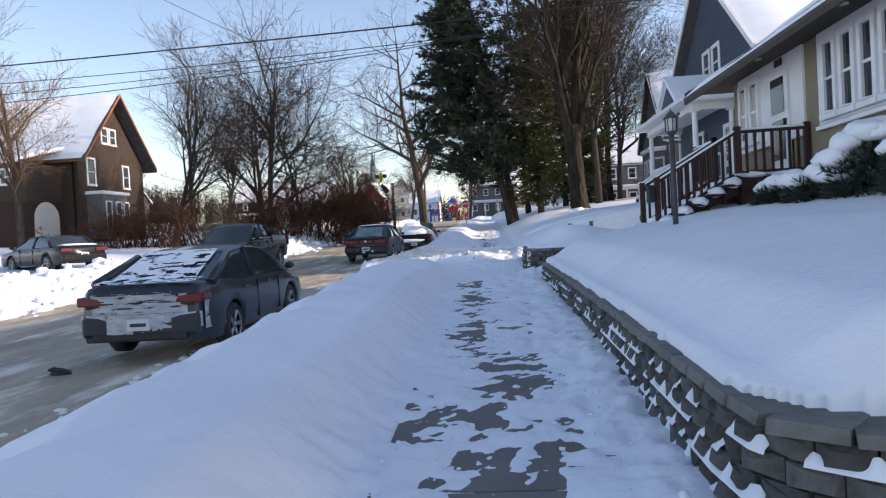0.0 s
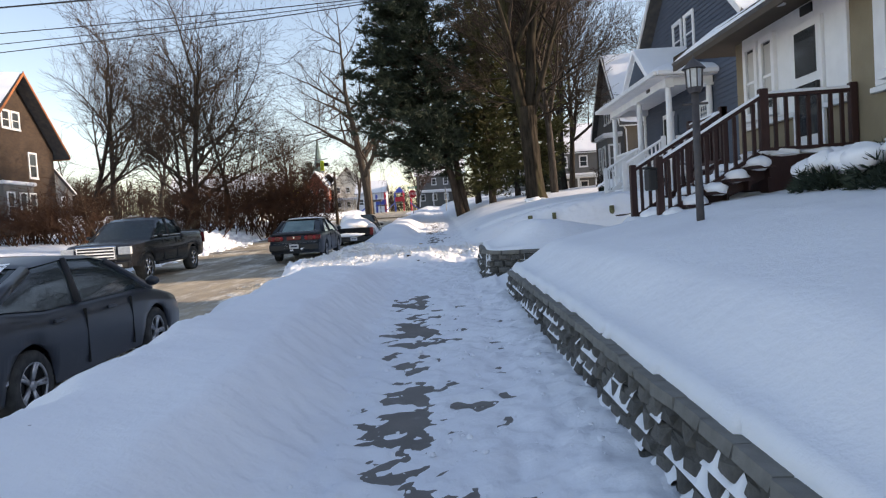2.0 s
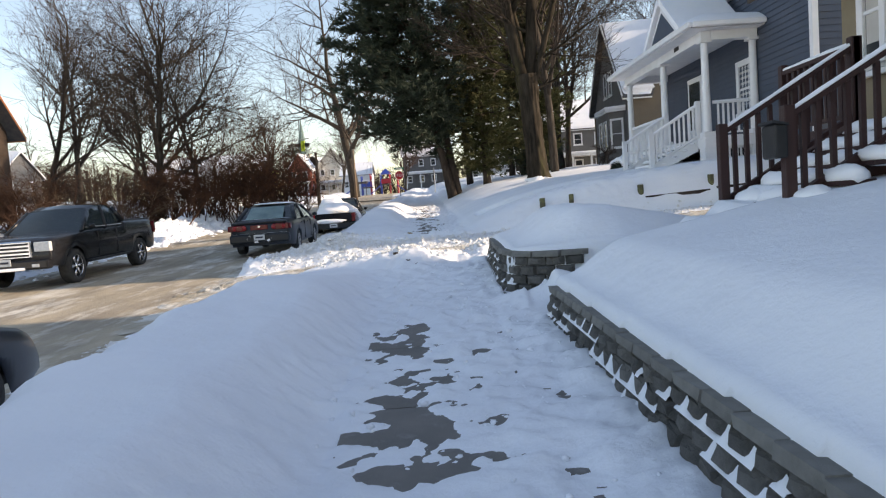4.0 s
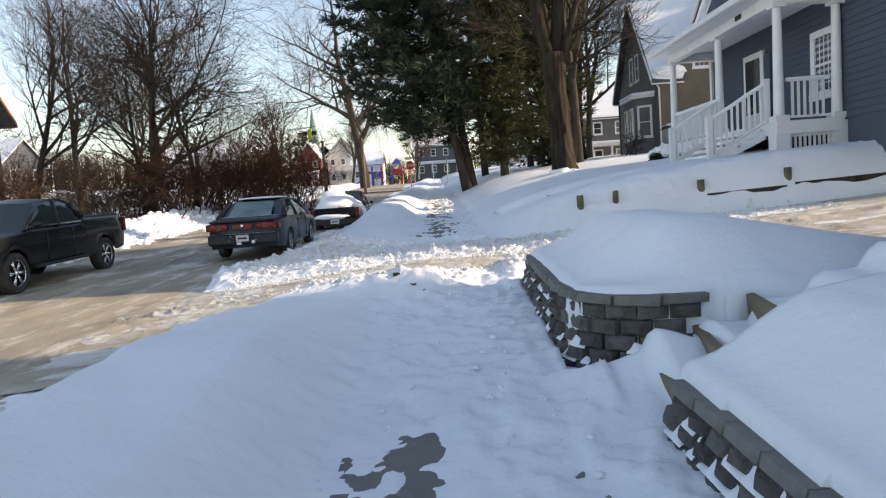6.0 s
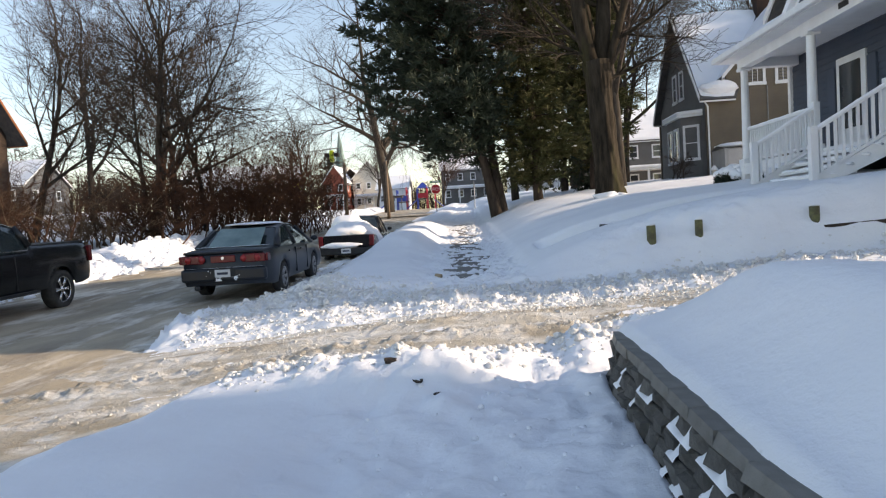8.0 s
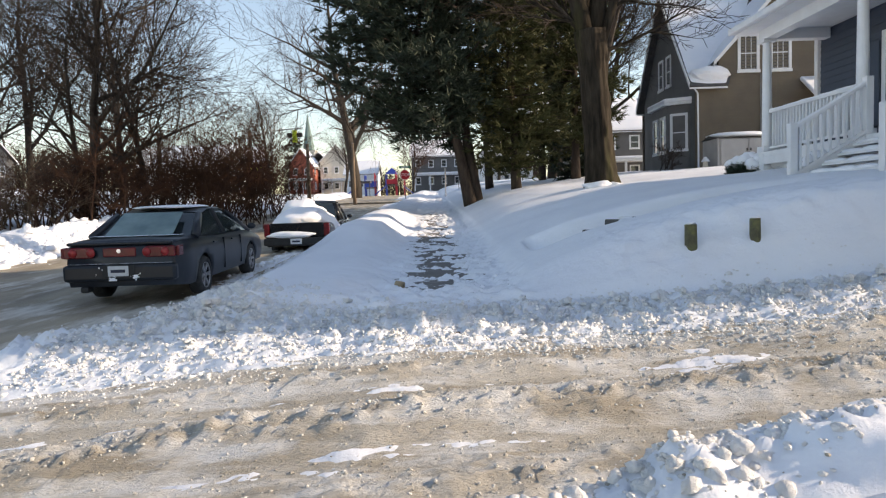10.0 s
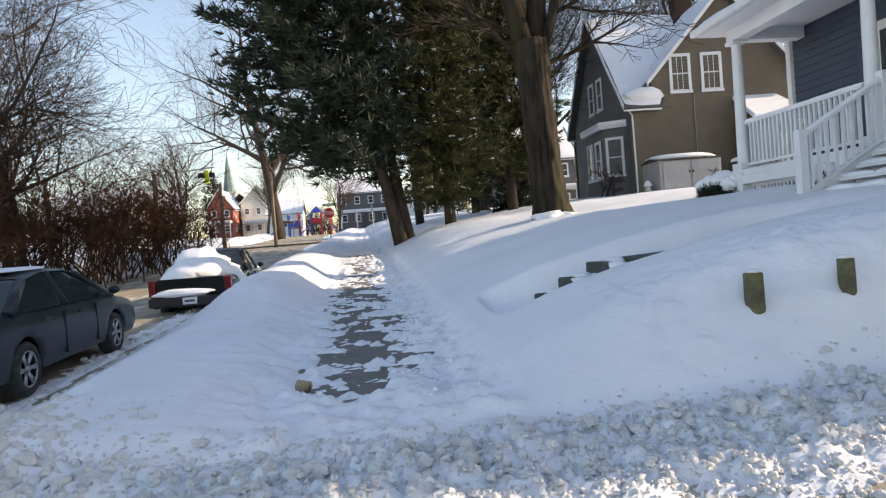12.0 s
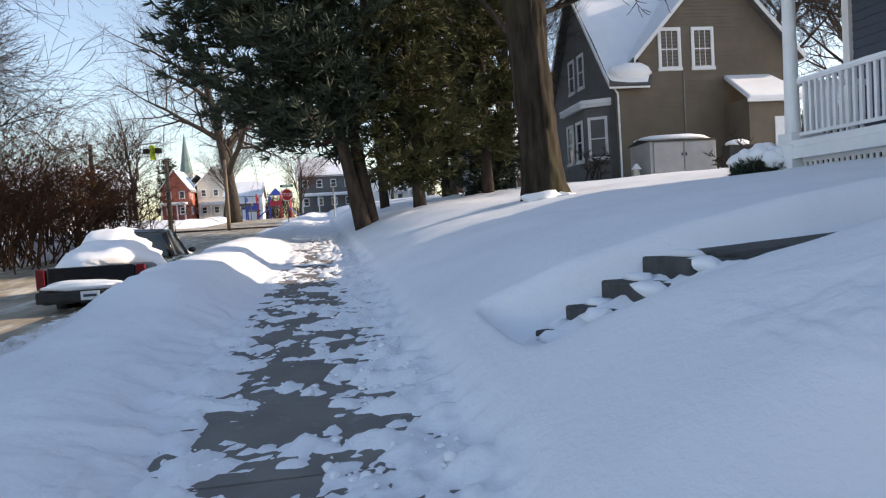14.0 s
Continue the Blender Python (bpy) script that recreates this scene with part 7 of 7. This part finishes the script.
# stone steps up the far lawn, and the path that goes on from them
for k, (x, y, z, w, dp) in enumerate(((0.02, 26.42, 0.90, 0.50, 0.34), (0.93, 26.30, 1.07, 0.30, 0.30), (1.22, 26.30, 1.22, 0.48, 0.34), (1.58, 26.32, 1.38, 0.58, 0.40), (1.98, 26.36, 1.53, 0.66, 0.46))):
    st = thing("stone_step", pose(x, y, z - 0.16, 0, 0, 4 + 3 * (k % 2)), "dark wet stone step showing through snow", "step", "steps up the lawn")
    g = Geo().box((0, 0, 0.08), (dp, w, 0.16), 0, -2 + k)
    part("tread", g, STONE_DARK, st, bevel=0.02)
    g = Geo()
    g.blob((0.07, 0.16, 0.16), (0.12, w * 0.30, 0.05), k, 0.5, 12, 6)
    g.blob((-0.10, -w * 0.42, 0.13), (0.13, w * 0.22, 0.06), k + 3, 0.5, 12, 6)
    part("step_snow", g, SNOW_SOFT, st, smooth=True)
pth = thing("garden_path", pose(3.05, 26.45, 1.575, 0, 0, 3), "narrow grey concrete path half under snow", "path")
part("strip", Geo().box((0, 0, 0.0), (1.9, 0.62, 0.07), 0, -3.0), STONE_DARK, pth, bevel=0.01)

# tan corner stone where the walk resumes
cs = thing("corner_stone", pose(-1.36, 24.25, float(walk_z(24.25))), "small round tan clay pipe end by the walk", "stone")
g = Geo()
g.tube((0, 0, 0.04), (-0.10, 0.04, 0.05), 0.045, 0.05, 14)
part("pipe", g, CLAY, cs, smooth=True)
# a flat black disc paints the shade inside the pipe's mouth
part("bore", Geo().tube((0.002, 0, 0.04), (0.004, 0, 0.04), 0.025, n=12), BLACK, cs)

# broken snow thrown up along the drive
rnd = random.Random(91)


def clod(g, p, s, rnd):
    k = len(g.v)
    ico = [(0, 0, 1), (0.89, 0, 0.45), (0.28, 0.85, 0.45), (-0.72, 0.53, 0.45), (-0.72, -0.53, 0.45), (0.28, -0.85, 0.45), (0.72, 0.53, -0.45), (-0.28, 0.85, -0.45), (-0.89, 0, -0.45), (-0.28, -0.85, -0.45), (0.72, -0.53, -0.45)]
    a = rnd.uniform(0, 6.3)
    ca, sa = math.cos(a), math.sin(a)
    sx_, sy_, sz_ = s * rnd.uniform(0.7, 1.4), s * rnd.uniform(0.7, 1.3), s * rnd.uniform(0.5, 1.0)
    for x, y, z in ico:
        f = rnd.uniform(0.75, 1.25)
        x, y, z = x * sx_ * f, y * sy_ * f, z * sz_ * f
        g.v.append((p[0] + x * ca - y * sa, p[1] + x * sa + y * ca, p[2] + z))
    g.f += [(k, k + 1, k + 2), (k, k + 2, k + 3), (k, k + 3, k + 4), (k, k + 4, k + 5), (k, k + 5, k + 1), (k + 1, k + 6, k + 2), (k + 2, k + 7, k + 3), (k + 3, k + 8, k + 4), (k + 4, k + 9, k + 5), (k + 5, k + 10, k + 1), (k + 2, k + 6, k + 7), (k + 3, k + 7, k + 8), (k + 4, k + 8, k + 9), (k + 5, k + 9, k + 10), (k + 1, k + 10, k + 6)]


def scatter(name, label, n, zone, sizes, m, sink=0.3, cat="snow"):
    pts, rad = [], []
    for _ in range(n):
        pts.append(zone())
        rad.append(min(sizes[1], sizes[0] * rnd.paretovariate(1.9)))
    X, Y = np.array([p[0] for p in pts]), np.array([p[1] for p in pts])
    Z = np.maximum(snow_z(X, Y), np.where((Y > DRIVE_S - 0.5) & (Y < DRIVE_N + 0.5) & (X > -4.4), drive_top(X, Y), -9))
    g = Geo()
    for x, y, z, s in zip(X, Y, Z, rad):
        clod(g, (x, y, z + s * (0.45 - sink)), s, rnd)
    return tagged(part(name, g, m, smooth=True), label, cat, kind="stuff")


def along_rut(rows, wide):
    """A place beside one of the ruts, which run a little aslant."""
    x = rnd.uniform(-4.8, 5.0)
    return x, rnd.choice(rows) + 0.13 * x + rnd.gauss(0, wide)


scatter("snow_rubble", "broken lumps of plowed snow edging the drive", 9000, lambda: (rnd.uniform(-4.6, 3.4), rnd.triangular(21.0, 22.95, 22.4)), (0.008, 0.030), RUBBLE, 0.5)
scatter("snow_rubble", "fine crumbs over the plowed ridge", 13000, lambda: (rnd.uniform(-4.6, 3.4), rnd.triangular(20.7, 23.1, 22.0)), (0.005, 0.016), RUBBLE, 0.4)
scatter("snow_rubble", "larger broken lumps on the crest of the ridge", 500, lambda: (rnd.uniform(-4.6, 3.0), 22.42 + rnd.gauss(0, 0.16)), (0.020, 0.055), RUBBLE, 0.5)
scatter("snow_rubble", "small lumps of plowed snow up the drive", 3000, lambda: (rnd.uniform(2.0, 6.5), DRIVE_N - 0.35 + rnd.gauss(0, 0.25)), (0.008, 0.04), RUBBLE, 0.45)
scatter("snow_rubble", "high broken lumps of plowed snow beside the road", 2200, lambda: (-3.7 + rnd.gauss(0, 0.55), 22.9 + rnd.gauss(0, 0.40)), (0.012, 0.07), RUBBLE, 0.45)
scatter("snow_rubble", "broken lumps of snow on the near edge of the drive", 2600, lambda: (lambda x: (x, DRIVE_S + 0.42 * max(0.0, x + 0.8) - 0.15 + rnd.gauss(0, 0.18)))(rnd.uniform(-2.6, 2.2)), (0.008, 0.04), RUBBLE, 0.5)
scatter("snow_crumbs", "dirty crumbs of snow in rows along the ruts", 3500, lambda: along_rut((20.0, 20.0, 18.9, 20.95), 0.15), (0.004, 0.015), SLUSH, 0.35)
scatter("grit", "brown grit and slush crumbs along the ruts", 5000, lambda: along_rut((19.4, 20.5, 18.5), 0.24), (0.003, 0.010), DRIVE, 0.3, "grit")
scatter("snow_crumbs", "small crumbs of snow along the road's edge", 5200, lambda: ((lambda y: (x_of(-4.15 + rnd.gauss(0, 0.35), y), y))(rnd.choice((rnd.uniform(2, 15.5), rnd.uniform(23.5, 46))))), (0.010, 0.06), RUBBLE)
scatter("snow_crumbs", "lumps of plowed snow on the far verge", 1600, lambda: ((lambda y: (x_of(-12.4 + rnd.gauss(0, 0.7), y), y))(rnd.uniform(4, 60))), (0.05, 0.2), SNOW_SOFT)
scatter("snow_crumbs", "small clods beside the trodden walk", 900, lambda: ((lambda y: (x_of(rnd.uniform(-1.1, 0.6), y), y))(rnd.uniform(1, 18))), (0.006, 0.025), SNOW_SOFT)
scatter("snow_crumbs", "scattered grit and crumbs on the resumed walk", 900, lambda: ((lambda y: (x_of(rnd.uniform(-0.9, 0.5), y), y))(rnd.uniform(23.5, 34))), (0.008, 0.03), SNOW_SOFT)

# little bits of litter: bark, twigs and ice on the snow
for x, y, s in ((-0.70, 21.75, 0.055), (-1.25, 17.55, 0.06), (-1.05, 17.35, 0.05), (-0.9, 17.2, 0.03), (-2.2, 6.5, 0.02), (0.3, 17.0, 0.02), (-0.1, 9.3, 0.02)):
    z = max(snow_at(x, y), float(drive_z(x, y)) if DRIVE_S < y < DRIVE_N else -9)
    b = thing("bark_scrap", pose(x, y, z - 0.01), "small dark scrap of bark on the snow", "debris", "scraps on the snow")
    g = Geo()
    g.blob((0, 0, s * 0.2), (s, s * 0.6, s * 0.3), x * 7, 0.8, 8, 5)
    part("scrap", g, BARK_DARK, b)
di = thing("ice_lump", pose(-5.9, 8.0, float(road_z(8.0))), "dark lump of dirty ice behind the saloon", "ice")
g = Geo()
g.blob((0, 0, 0.03), (0.14, 0.07, 0.05), 4, 0.8, 9, 6)
part("lump", g, BLACK, di)


# snow-laden evergreen shrubs before the bungalow
def laden_bush(x, y, r, h, seed):
    rnd_ = random.Random(seed)
    z = snow_at(x, y)
    b = thing("bush", pose(x, y, z - 0.1), "dark evergreen shrub weighed down with snow", "bush", "shrubs before the house")
    g, s = Geo(), Geo()
    for k in range(520):
        a, t = rnd_.uniform(0, 6.3), rnd_.random() ** 0.5
        p = Vector((math.cos(a) * r * t, math.sin(a) * r * t, h * rnd_.uniform(0.05, 1.0) * (1 - 0.55 * t * t)))
        tuft(g, p, (p + Vector((0, 0, 0.2))).normalized(), 0.13, rnd_, 7)
    part("leaves", g, NEEDLE, b)["kind"] = "stuff"
    for k in range(13):
        a, t = rnd_.uniform(0, 6.3), rnd_.uniform(0, 0.9)
        s.blob((math.cos(a) * r * t, math.sin(a) * r * t, h * (1 - 0.55 * t * t) + 0.02), (r * rnd_.uniform(.3, .5), r * rnd_.uniform(.3, .5), 0.15), k + seed, 0.35, 14, 8)
    part("leaf_snow", s, SNOW_SOFT, b, "heavy pillows of snow", smooth=True)


laden_bush(4.75, 11.9, 0.6, 0.42, 1)
laden_bush(4.9, 10.8, 0.65, 0.55, 2)
laden_bush(5.05, 9.8, 0.65, 0.95, 3)
laden_bush(5.2, 8.6, 0.7, 0.8, 4)
laden_bush(6.3, 31.9, 0.45, 0.40, 5)
laden_bush(6.0, 28.3, 0.3, 0.3, 6)
